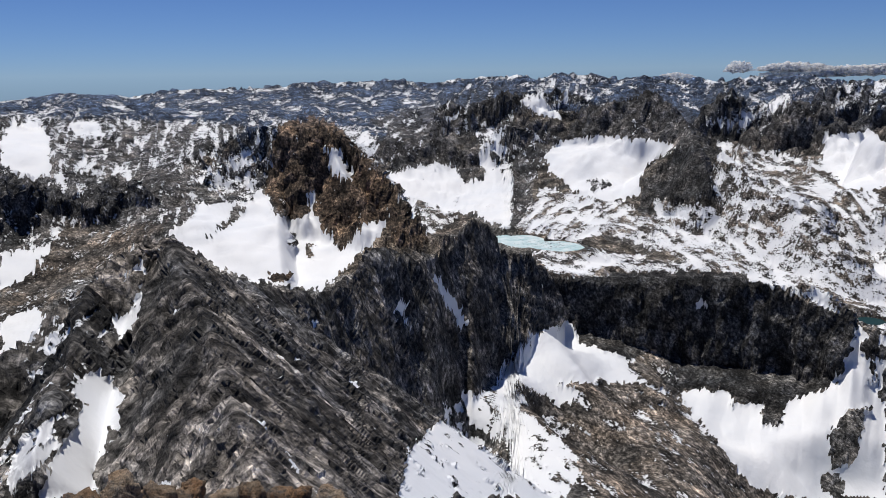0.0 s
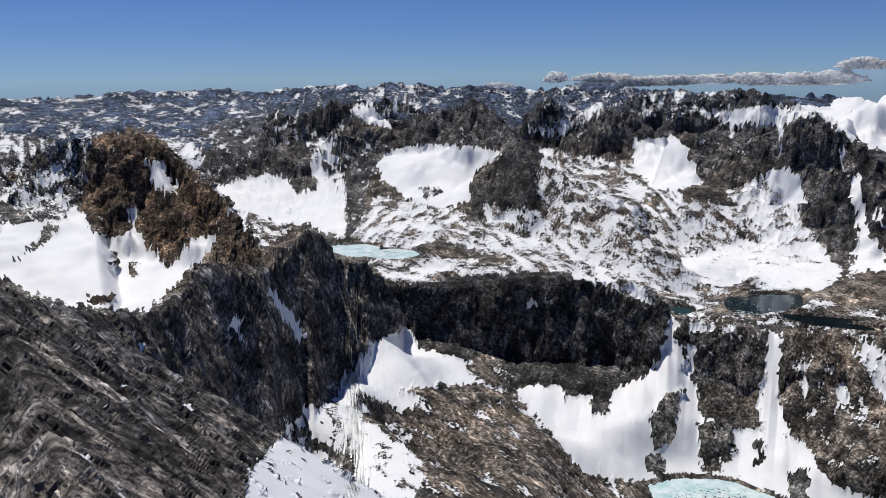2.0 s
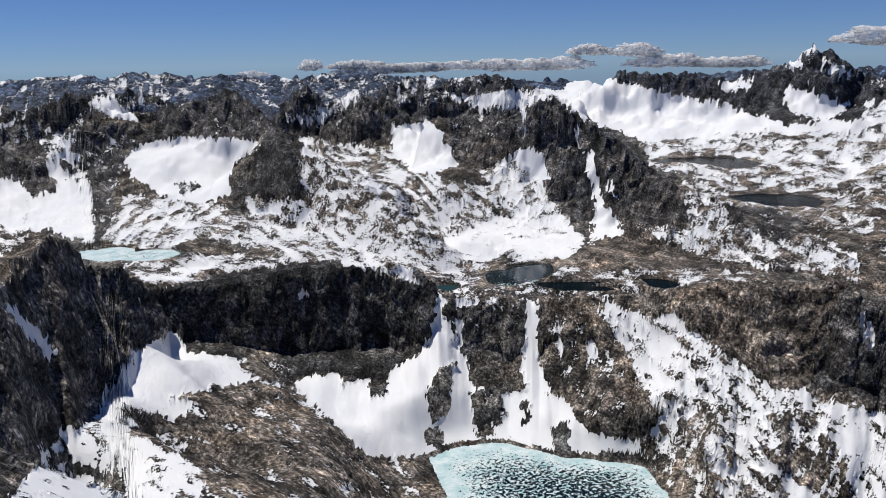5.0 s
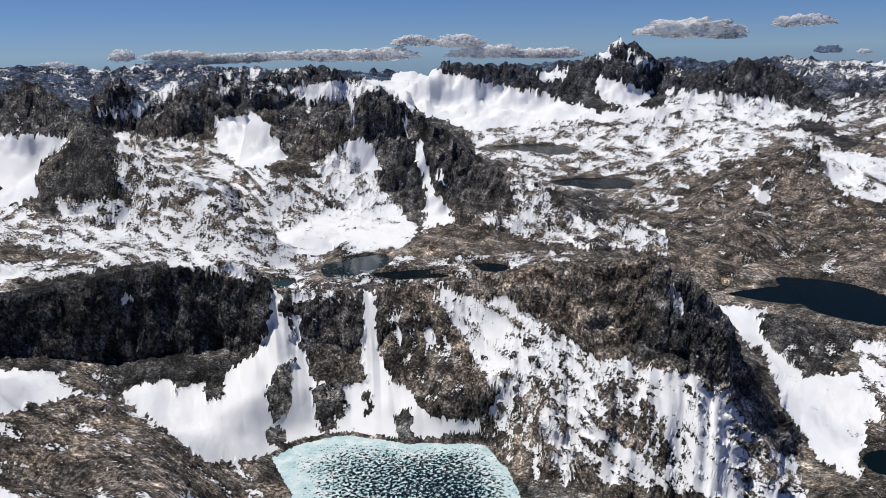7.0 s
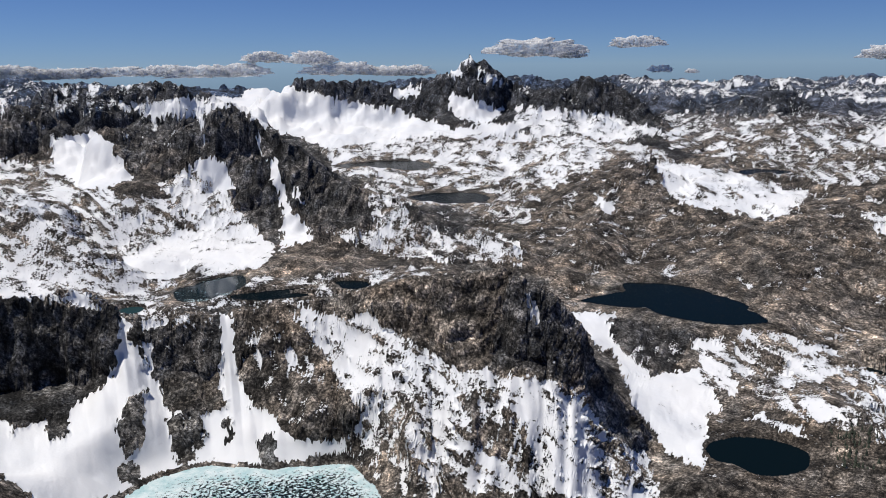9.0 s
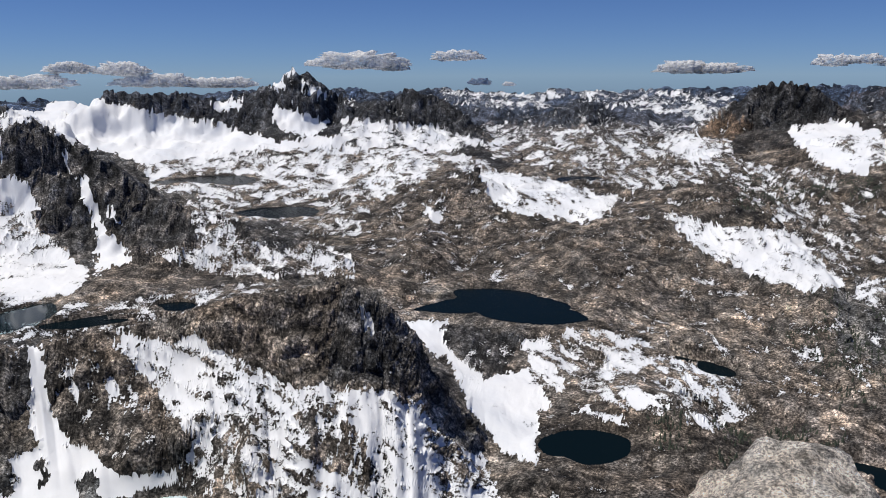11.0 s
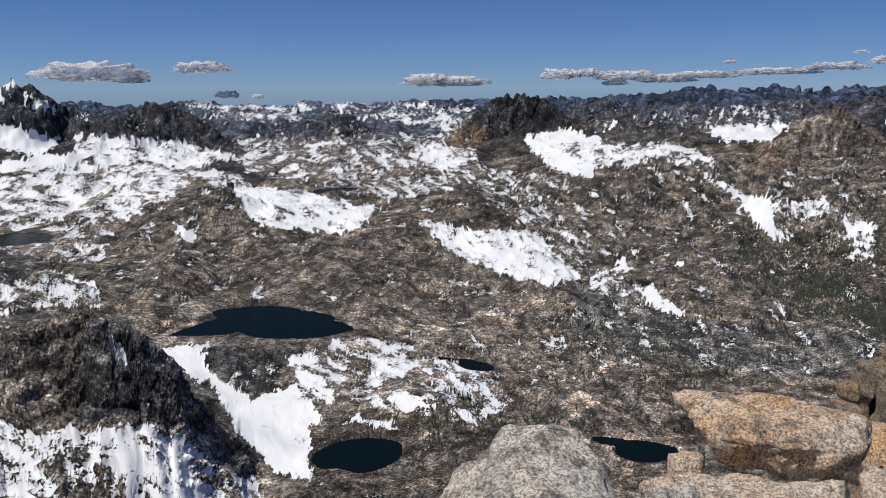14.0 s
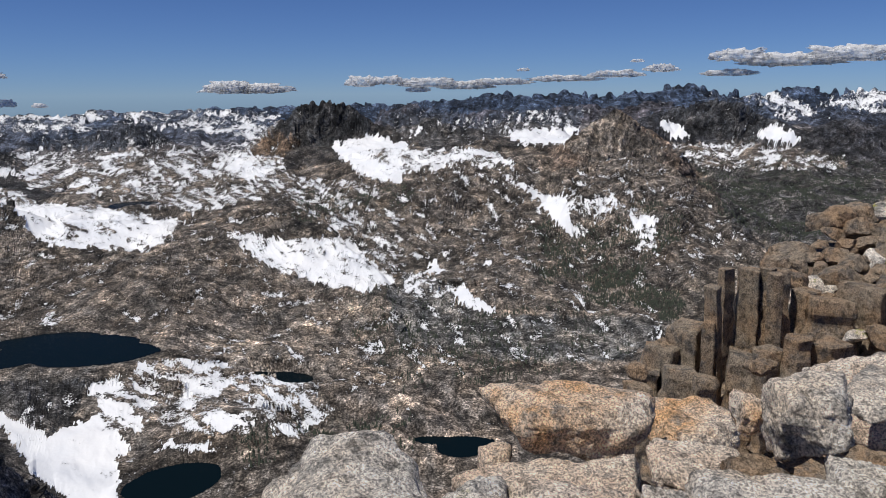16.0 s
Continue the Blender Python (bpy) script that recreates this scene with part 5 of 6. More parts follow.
def land(b, r):
    """Height, owner (-1 floor, else ridge), and lake nearness at bearing b (degrees) and distance r."""
    x, y = r * np.sin(np.radians(b)), r * np.cos(np.radians(b))
    floor = floor_height(b, r)
    far = smooth(30, 400, r)
    roll = far * (14 * fbm(x / 210, y / 210, 3, 3) + 0.006 * r * fbm(x / 90, y / 90, 2, 5))
    base = floor + roll
    z, owner, rough = base.copy(), np.full(b.shape, -1, dtype=np.int32), np.full(b.shape, 0.7, dtype=np.float32)
    share = np.zeros(b.shape, dtype=np.float32)
    cols = b[:, 0]
    for k, d in enumerate(RIDGES):
        mid, half = (d["crest"][0, 0] + d["crest"][-1, 0]) / 2, (d["crest"][-1, 0] - d["crest"][0, 0]) / 2
        use = np.abs(wrap(cols - mid)) <= half + 0.5
        if not use.any():
            continue
        if d["name"] in ("cliff", "rock_ridge"):
            h, part = ridge_height(d, b[use], r[use], k)
            h = floor[use] + roll[use] * (1 - smooth(0.0, 0.7, part)) + h
        else:
            h, part = peak_height(d, b[use], r[use], x[use], y[use], floor[use], k)
        zu, ou, ru, pu = z[use], owner[use], rough[use], share[use]
        win = h > zu + 0.5
        ou[win], ru[win], pu[win] = k, d["rough"], part[win]
        z[use], owner[use], rough[use], share[use] = np.maximum(zu, h), ou, ru, pu
    for line, slope, k in SPURS:
        h = spur_height(line, slope, x, y)
        win = h > z
        owner[win], rough[win], share[win] = k, RIDGES[k]["rough"], 0.75
        z = np.maximum(z, h)
    shore = np.full(b.shape, 9.0, dtype=np.float32)
    level = np.full(b.shape, -9999.0, dtype=np.float32)
    for d in LAKES:
        use = np.abs(wrap(cols - d["b"])) <= d["hw"] * 2.2
        bu, ru = b[use], r[use]
        du, dv = wrap(bu - d["b"]) / d["hw"], (ru - d["r"]) / d["hr"]
        q = np.hypot(du, dv) / shore_reach(d, np.arctan2(dv, du))
        q = q + 0.04 * fbm(wrap(bu - d["b"]) / d["hw"] * 2, (ru - d["r"]) / d["hr"] * 2, 3, d["seed"])
        zu = z[use]
        w = 1 - smooth(1.0, 1.45, q)
        bank = d["z"] + 0.4 + 10 * np.maximum(q - 1, 0) * 2
        zu = np.where(q < 1.5, zu * (1 - w) + np.where(q < 1.0, d["z"] - 12 * (1 - q) - 0.8, bank) * w, zu)
        bank = d["z"] + 0.6 - 45 * np.maximum(q - 1.12, 0)
        zu = np.where((q > 1.0) & (q < 2.0), np.maximum(zu, bank), zu)
        z[use] = zu
        level[use] = np.where((q > 1.0) & (q < 2.0), bank - 0.2, level[use])
        shore[use] = np.minimum(shore[use], q)
    return z, owner, shore, level, rough, share, x, y


bearings = np.concatenate([np.arange(-33.0, 129.0, 0.1), np.arange(129.0, 327.0, 2.0)])
fine_r = np.exp(np.linspace(math.log(2.5), math.log(4880.0), 900))
ROWS_OUT = 650
bb = np.repeat(bearings[::3], 900).reshape(-1, 900)
rr = np.broadcast_to(fine_r, bb.shape)
zz = land(bb, rr)[0]
weight = np.hypot(np.diff(rr, axis=1), np.diff(zz, axis=1)) / rr[:, 1:]
el = np.arctan2(zz - EYE, rr)
hidden = el < np.maximum.accumulate(el, axis=1) - 0.008
weight = np.minimum(weight, 0.08) + 0.0015
weight *= np.where(hidden[:, 1:], 0.2, 1.0)
weight *= np.where((rr[:, 1:] < 120) & (bb[:, 1:] > 5), 0.1, 1.0) * np.where(rr[:, 1:] < 15, 0.2, 1.0)
for _ in range(6):
    weight[1:-1] = (weight[:-2] + weight[1:-1] + weight[2:]) / 3
cum = np.concatenate([np.zeros((len(weight), 1)), np.cumsum(weight, axis=1)], axis=1)
cum /= cum[:, -1:]
rows_r = np.stack([np.interp(np.linspace(0, 1, ROWS_OUT), c, fine_r) for c in cum])
idx = np.arange(len(bearings)) / 3
i0 = np.minimum(idx.astype(int), len(rows_r) - 1)
i1 = np.minimum(i0 + 1, len(rows_r) - 1)
fr = (idx - i0)[:, None]
R2 = rows_r[i0] * (1 - fr) + rows_r[i1] * fr
B2 = np.repeat(bearings, ROWS_OUT).reshape(-1, ROWS_OUT)
Z2, OWN, SHORE, LEVEL, ROUGH, SHARE, X2, Y2 = land(B2, R2)
NC = len(bearings)


def grid_normals(co):
    du = np.roll(co, -1, axis=0) - np.roll(co, 1, axis=0)
    dv = np.zeros_like(co)
    dv[:, 1:-1] = co[:, 2:] - co[:, :-2]
    dv[:, 0], dv[:, -1] = co[:, 1] - co[:, 0], co[:, -1] - co[:, -2]
    n = np.cross(du, dv)
    return n / (np.linalg.norm(n, axis=-1, keepdims=True) + 1e-9)


# fractured relief, pushed out along the slope's own normal and calmer under snow
coords = np.stack([X2, Y2, Z2], axis=-1).astype(np.float32)
normal = grid_normals(coords)
E2 = np.degrees(np.arctan2(Z2 - EYE, R2))
COVER, PATCHY, STONE, PATCHES = cover_plan(B2, E2)
PATCHY = PATCHY + 0.25 * smooth(-0.4, -0.8, COVER)
snow = 0.75 * COVER + (0.75 * PATCHES - 0.06) * PATCHY
bare = (1 - 0.92 * smooth(-0.15, 0.3, snow)) * smooth(1.05, 1.5, SHORE) * ROUGH
step = np.maximum(R2 * 0.002, 0.4)
# ledges stand proud between the drifts
push = -0.0016 * np.minimum(R2, 2600) * PATCHY * np.clip(PATCHES, -0.9, 0.9) * smooth(300, 700, R2) * smooth(1.05, 1.5, SHORE)
bare = bare * np.where(OWN == ARETE, 1.15, 0.55 + 1.1 * smooth(0.25, 0.6, 1 - normal[..., 2]))
# slabs of the near crest dip to one side; elsewhere the faces are ribbed down the slope
DIP = np.array((0.47, -0.26, -0.845))
crest = OWN == ARETE
along = 0.62 * (X2 * DIP[0] + Y2 * DIP[1] + Z2 * DIP[2])
hx = np.where(crest, X2 - along * DIP[0], X2)
hy = np.where(crest, Y2 - along * DIP[1], Y2)
hz = np.where(crest, Z2 - along * DIP[2], Z2 * 0.7)
for k, (lam, amp) in enumerate(((110, 0.13), (52, 0.13), (25, 0.13), (12, 0.13), (6, 0.13), (3, 0.14), (1.5, 0.18), (0.7, 0.18))):
    keep = np.clip((lam - 2 * step) / (2 * step), 0, 1) * smooth(lam * 3, lam * 9, R2) * bare
    use = keep > 0.03
    if use.any():
        n = pn3(hx[use] / lam, hy[use] / lam, hz[use] / lam, 60 + k)
        n = 0.35 - 1.1 * np.abs(n) if k < 4 else np.tanh(3 * n) * 0.45
        push[use] += lam * amp * keep[use] * n * np.where(crest[use] & (k >= 4), 0.8, 1.0)
# split blocks and slabs, each with a flat face of its own
for k, (lam, amp) in enumerate(((1.3, 0.12), (3.2, 0.12), (7.5, 0.1), (18, 0.04))):
    keep = smooth(lam * 7, lam * 22, R2) * (1 - smooth(lam * 110, lam * 230, R2)) * np.clip(bare, 0, 1.2)
    use = keep > 0.08
    if use.any():
        push[use] += lam * amp * keep[use] * blocks(hx[use] / lam, hy[use] / lam, hz[use] / lam, 90 + k) * np.where(crest[use] & (k < 2), 0.75, 1.0)
coords += normal * push[..., None].astype(np.float32)
coords[..., 2] = np.maximum(coords[..., 2], LEVEL)
normal = grid_normals(coords)
snow = snow - 0.5 * np.maximum(1 - normal[..., 2] - 0.45, 0) * PATCHY
snow = np.where(SHORE < 1.04, -1.2, snow - 0.5 * (1 - smooth(1.05, 1.25, SHORE)))

tan_mix = smooth(45, 85, B2)[..., None]
rock = np.array(GREY) * (1 - tan_mix) + np.array((0.25, 0.217, 0.185)) * tan_mix
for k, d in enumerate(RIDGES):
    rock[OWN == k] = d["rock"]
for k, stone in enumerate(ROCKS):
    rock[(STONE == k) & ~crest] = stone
# distance haze: rock colour is blended towards blue beyond 2700 m
haze_mix = 0.75 * smooth(2700, 4200, R2)[..., None]
rock = rock * (1 - haze_mix) + np.array(HAZE_BLUE) * haze_mix
patch = fbm(X2 / 60, Y2 / 60, 4, 250, 0.6)[..., None]
rock = rock * (1 + 0.3 * fbm(X2 / 260, Y2 / 260, 3, 252)[..., None])
rock = rock * np.clip(1 - 0.95 * PATCHES, 0.35, 1.9)[..., None]
rock = (0.84 - 0.1 * tan_mix) * rock * (1 + 0.45 * patch) * (1 + patch * np.array((0.06, 0.01, -0.05)))


def grid_mesh(name, pick, material):
    """The quads of the terrain grid that pick (columns x rows) chooses, as one mesh."""
    ci, ri = np.nonzero(pick)
    cj = (ci + 1) % NC
    quads = np.stack([ci * ROWS_OUT + ri, cj * ROWS_OUT + ri, cj * ROWS_OUT + ri + 1, ci * ROWS_OUT + ri + 1], axis=1)
    used, inverse = np.unique(quads, return_inverse=True)
    inverse = inverse.reshape(-1)
    me = bpy.data.meshes.new(name)
    me.vertices.add(len(used))
    me.vertices.foreach_set("co", coords.reshape(-1, 3)[used].ravel())
    me.loops.add(len(inverse))
    me.loops.foreach_set("vertex_index", inverse.astype(np.int32))
    me.polygons.add(len(quads))
    me.polygons.foreach_set("loop_start", np.arange(0, len(inverse), 4, dtype=np.int32))
    me.polygons.foreach_set("use_smooth", snow.reshape(-1)[quads[:, 0]] > 0.25)
    me.update(calc_edges=True)
    a = me.attributes.new("snow", "FLOAT", "POINT")
    a.data.foreach_set("value", snow.reshape(-1)[used].astype(np.float32))
    a = me.attributes.new("calm", "FLOAT", "POINT")
    a.data.foreach_set("value", PATCHY.reshape(-1)[used].astype(np.float32))
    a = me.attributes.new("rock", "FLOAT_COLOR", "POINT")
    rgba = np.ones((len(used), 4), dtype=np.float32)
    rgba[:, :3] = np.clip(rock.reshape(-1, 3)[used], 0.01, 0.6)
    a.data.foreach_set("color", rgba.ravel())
    me.materials.append(material)
    return me


cell = np.where(np.arange(ROWS_OUT - 1)[None, :] >= 0, OWN[:, :-1], 0)
ground = new("ground", grid_mesh("ground", cell == -1, TERRAIN))
tagged(ground, "granite valley floors and benches under patchy melting snow", "ground", kind="structure")
for k, d in enumerate(RIDGES):
    pick = cell == k
    if pick.any():
        ob = new(d["name"], grid_mesh(d["name"], pick, TERRAIN))
        tagged(ob, d["label"], d["category"], kind=d["kind"])

# ---- lakes ----
for d in LAKES:
    bm = bmesh.new()
    rings, seg, verts = 10, 72, []
    layer = bm.verts.layers.float.new("shore")
    for i in range(rings + 1):
        f = 1.12 * i / rings
        row = []
        for j in range(seg):
            a = 2 * math.pi * j / seg - math.pi
            g = f * float(shore_reach(d, a))
            bearing, r = radians(d["b"] + d["hw"] * g * math.cos(a)), d["r"] + d["hr"] * g * math.sin(a)
            v = bm.verts.new((r * math.sin(bearing), r * math.cos(bearing), d["z"]))
            v[layer] = 0.55 * f ** 4 - 0.16 * math.cos(a + 0.6) * f
            row.append(v)
        verts.append(row)
    for i in range(rings):
        for j in range(seg):
            bm.faces.new((verts[i][j], verts[i + 1][j], verts[i + 1][(j + 1) % seg], verts[i][(j + 1) % seg]))
    bmesh.ops.remove_doubles(bm, verts=bm.verts, dist=0.01)
    bmesh.ops.recalc_face_normals(bm, faces=bm.faces)
    me = bpy.data.meshes.new("water")
    bm.to_mesh(me)
    bm.free()
    if me.polygons[0].normal.z < 0:
        me.flip_normals()
    me.materials.append(d["mat"])
    tagged(new("water", me), d["label"], "lake", kind="structure")

# ---- forest: small dark conifers far down the valleys ----
def bark_and_needles():
    m, nt, b = nodes_of("conifer_needles")
    p = nt.nodes.new("ShaderNodeNewGeometry").outputs["Position"]
    nt.links.new(ramp(nt, noise_node(nt, 0.1, 3, 0.6, p), [(0.35, (0.018, 0.026, 0.018)), (0.65, (0.05, 0.06, 0.04))]), b.inputs["Base Color"])
    b.inputs["Roughness"].default_value = 0.9
    return m


NEEDLES = bark_and_needles()
WOODS = [  # outline as a line of bearing, height angle, half width; trees
    ([(114, -6.01, 0.9), (117.3, -5.91, 1.14), (121.7, -5.39, 1.22), (124.3, -6, 1.22)], 2600),
    ([(115.6, -7.49, 1.22), (119.2, -8.45, 1.63), (121.8, -7.2, 1.63)], 2200),
    ([(106.7, -14.13, 1.14), (109, -13.24, 1.22), (111.5, -14.68, 0.98)], 900),
    ([(103.3, -11.01, 2.04), (107.4, -11.71, 2.04), (110.4, -9.23, 1.63)], 1500),
    ([(91.6, -17.48, 2.44), (95.9, -19.15, 2.44), (102.2, -17.48, 2.44), (107.6, -17.26, 1.63)], 450),
    ([(85.6, -7.79, 1.22), (88.8, -7.36, 0.57), (92.4, -7.3, 0.81)], 700),
    ([(92.8, -18.46, 2.85), (98.8, -18.03, 2.85), (90.6, -16.17, 2.44)], 350),
    ([(80.5, -24.26, 1.22), (84.9, -25.02, 1.63), (90.9, -24.79, 2.04)], 300),
]
rng = np.random.default_rng(5)
flat_c = coords.reshape(-1, 3)
flat_b, flat_e, flat_s = B2.reshape(-1), E2.reshape(-1), snow.reshape(-1)
flat_r, flat_q = R2.reshape(-1), SHORE.reshape(-1)
spots = []
for line, count in WOODS:
    near = np.nonzero((flat_b > min(p[0] for p in line) - 3) & (flat_b < max(p[0] for p in line) + 3) & (flat_s < 0.0) & (flat_r > 700) & (flat_r < 3000) & (flat_q > 1.2))[0]
    best = np.full(len(near), 9.0)
    for p, q in zip(line[:-1], line[1:]):
        ex, ey = q[0] - p[0], q[1] - p[1]
        k = np.clip(((flat_b[near] - p[0]) * ex + (flat_e[near] - p[1]) * ey) / (ex * ex + ey * ey + 1e-6), 0, 1)
        best = np.minimum(best, np.hypot(flat_b[near] - p[0] - k * ex, flat_e[near] - p[1] - k * ey) / (p[2] + k * (q[2] - p[2])))
    clump = fbm(flat_c[near, 0] / 60, flat_c[near, 1] / 60, 2, 300)
    near = near[(best < 1 + 0.4 * clump) & (clump > -0.25)]
    if len(near):
        spots.append(flat_c[rng.choice(near, count)])
spots = np.concatenate(spots)
n = len(spots)
tall, wide, turn = rng.uniform(4, 9.5, n), rng.uniform(1.2, 2.4, n), rng.uniform(0, 6.28, n)
spots = spots + np.stack([rng.uniform(-4, 4, n), rng.uniform(-4, 4, n), np.full(n, -0.8)], axis=1)
tv, tf = [], []
for layer, (z0, z1, w) in enumerate(((0.08, 0.6, 1.0), (0.4, 1.0, 0.65))):
    base = layer * 5 * n
    for k in range(4):
        a = turn + k * math.pi / 2 + layer * 0.7
        tv.append(spots + np.stack([np.cos(a) * wide * w, np.sin(a) * wide * w, tall * z0], axis=1))
    tv.append(spots + np.stack([0 * tall, 0 * tall, tall * z1], axis=1))
    i = np.arange(n)
    for k in range(4):
        tf.append(np.stack([base + k * n + i, base + ((k + 1) % 4) * n + i, base + 4 * n + i], axis=1))
tv, tf = np.concatenate(tv), np.concatenate(tf)
me = bpy.data.meshes.new("conifer_forest")
me.vertices.add(len(tv))
me.vertices.foreach_set("co", tv.astype(np.float32).ravel())
me.loops.add(tf.size)
me.loops.foreach_set("vertex_index", tf.astype(np.int32).ravel())
me.polygons.add(len(tf))
me.polygons.foreach_set("loop_start", np.arange(0, tf.size, 3, dtype=np.int32))
me.update(calc_edges=True)
me.materials.append(NEEDLES)
tagged(new("conifer_forest", me), "dark scattered conifers on the valley slopes", "forest", kind="stuff")


# ---- fair-weather clouds low over the far ranges ----
def cloud_material():
    m, nt, b = nodes_of("cloud_vapour")
    nt.nodes.remove(b)
    out = nt.nodes["Material Output"]
    d, t, w, x, y = (nt.nodes.new(k) for k in ("ShaderNodeBsdfDiffuse", "ShaderNodeBsdfTranslucent", "ShaderNodeBsdfTransparent", "ShaderNodeMixShader", "ShaderNodeMixShader"))
    d.inputs[0].default_value = t.inputs[0].default_value = (0.98, 0.98, 0.98, 1)
    x.inputs[0].default_value = 0.55
    nt.links.new(d.outputs[0], x.inputs[1])
    nt.links.new(t.outputs[0], x.inputs[2])
    p = nt.nodes.new("ShaderNodeNewGeometry").outputs["Position"]
    nt.links.new(ramp(nt, noise_node(nt, 0.03, 5, 0.7, p), [(0.42, 0.0), (0.62, 0.8)]), y.inputs[0])
    nt.links.new(x.outputs[0], y.inputs[1])
    nt.links.new(w.outputs[0], y.inputs[2])
    nt.links.new(y.outputs[0], out.inputs[0])
    return m


CLOUD = cloud_material()
CLOUDS = [(16.1, -0.6, 25, 6), (20.2, -0.02, 18, 9), (22.8, -0.13, 30, 8), (24.7, -0.48, 60, 9), (27.2, -0.43, 50, 9), (20, -0.18, 18, 8), (23.6, -0.16, 50, 8), (27.1, -0.36, 50, 8), (30.2, -0.32, 50, 9), (32.9, -0.25, 40, 9), (35.1, -0.39, 60, 11), (37.6, -0.31, 45, 12), (39.6, 0.53, 35, 9), (42.7, 0.47, 35, 11), (44.7, -0.33, 60, 11)]
CLOUDS += [(39.7, 0.51, 30, 9), (42.6, 0.45, 35, 12), (45.5, -0.21, 35, 10), (48.1, -0.45, 50, 9), (49.7, -0.44, 25, 10), (58.3, 0.95, 72, 17), (60.7, 0.62, 25, 9), (65.1, 1.31, 40, 10), (80.7, 0.41, 45, 11), (82.8, 0.37, 30, 10), (39.5, 0.72, 25, 7), (49.4, -0.43, 40, 9)]
CLOUDS += [(66.8, -0.44, 18, 7), (68.8, -0.59, 10, 4), (80.4, 0.53, 30, 9), (82.9, 0.37, 45, 9), (89.7, 0.8, 28, 10), (91.6, 0.86, 30, 8), (94.5, 0.67, 50, 9), (97.1, 0.48, 40, 8), (99.2, 0.72, 50, 7), (103.9, 0.9, 55, 6), (107.4, 1.17, 40, 7), (110.4, 1.5, 25, 7), (115.4, 2.22, 45, 11), (118.5, 1.86, 70, 12), (122, 2.15, 70, 14), (114.7, 1.14, 40, 6), (93.6, 0.26, 18, 6), (101, 1.55, 10, 3), (108.8, 2.05, 10, 3)]


def cloud(bearing, el, half_w, half_h, seed):
    r = 4780
    rr_ = random.Random(seed)
    x, y, z = spot(bearing, el, r)
    w, h = half_w * r / 1406, 0.74 * half_h * r / 1406
    bm = bmesh.new()
    side = Vector((math.cos(radians(bearing)), -math.sin(radians(bearing)), 0))
    away = Vector((math.sin(radians(bearing)), math.cos(radians(bearing)), 0))
    bmesh.ops.create_icosphere(bm, subdivisions=5, radius=1)
    off = Vector((rr_.uniform(0, 90), rr_.uniform(0, 90), rr_.uniform(0, 90)))
    stretch = w / h
    for v in bm.verts:
        d = v.co.normalized()
        q = Vector((d.x * stretch, d.y, d.z))
        k = 1 + 0.5 * noise.noise(q * 0.9 + off)
        for lam, amp in ((1.3, 0.6), (2.6, 0.36), (6.0, 0.14)):
            k += amp * (0.55 - abs(noise.noise(q * lam + off)) * 1.6)
        k = max(k, 0.4)
        up = d.z * (1.4 if d.z > 0 else 0.35)
        v.co = (side * (d.x * w) + away * (d.y * h) + Vector((0, 0, up * h - 0.3 * h))) * (0.45 + 0.55 * k if abs(d.x) > 0.6 else k)
    me = bpy.data.meshes.new("cloud")
    bm.to_mesh(me)
    bm.free()
    me.polygons.foreach_set("use_smooth", np.ones(len(me.polygons), dtype=bool))
    me.materials.append(CLOUD)
    ob = new("cloud", me)
    ob.location = (x, y, z)
    tagged(ob, "small white fair-weather cumulus cloud over the far ranges", "cloud", group="cumulus along the horizon", kind="structure")


for i, c in enumerate(CLOUDS):
    cloud(*c, i)


# ---- the summit blocks close by ----
def boulder_material(name, pale, warm, dark, lichen, crust=0.5):
    m, nt, b = nodes_of(name)
    tc = nt.nodes.new("ShaderNodeNewGeometry").outputs["Position"]
    patch = noise_node(nt, 1.6, 6, 0.65, tc)
    grey = noise_node(nt, 5.0, 9, 0.72, tc)
    grit = noise_node(nt, 75.0, 3, 0.75, tc)
    cells = nt.nodes.new("ShaderNodeTexVoronoi")
    cells.inputs["Scale"].default_value = 110.0
    nt.links.new(tc, cells.inputs["Vector"])
    col = mix(nt, "MIX", ramp(nt, patch, [(0.42, 0.0), (0.6, 1.0)]), pale, warm)
    col = mix(nt, "MIX", ramp(nt, grey, [(crust, 0.0), (crust + 0.12, 0.85)]), col, dark)
    col = mix(nt, "MULTIPLY", 1.0, col, ramp(nt, grit, [(0.41, 0.45), (0.5, 1.0), (0.58, 1.35)]))
    col = mix(nt, "MULTIPLY", 0.4, col, ramp(nt, cells.outputs["Color"], [(0.1, 0.5), (0.9, 1.35)]))
    crag = noise_node(nt, 14.0, 7, 0.7, tc)
    col = mix(nt, "MULTIPLY", 0.85, col, ramp(nt, crag, [(0.38, 0.45), (0.46, 1.1), (0.6, 1.45)]))
    if lichen:
        spots_ = calc(nt, "MULTIPLY", ramp(nt, noise_node(nt, 2.3, 2, 0.5, tc), [(0.62, 0.0), (0.68, 1.0)]), ramp(nt, noise_node(nt, 30, 3, 0.6, tc), [(0.48, 0.0), (0.55, 1.0)]))
        col = mix(nt, "MIX", spots_, col, lichen)
    nt.links.new(col, b.inputs["Base Color"])
    b.inputs["Roughness"].default_value, b.inputs["Specular IOR Level"].default_value = 0.92, 0.2
    h = calc(nt, "ADD", calc(nt, "MULTIPLY", grey, 1.0), calc(nt, "MULTIPLY", grit, 0.1))
    h = calc(nt, "ADD", h, calc(nt, "MULTIPLY", crag, 0.6))
    bump(nt, b, h, 1.0, 0.08)
    return m


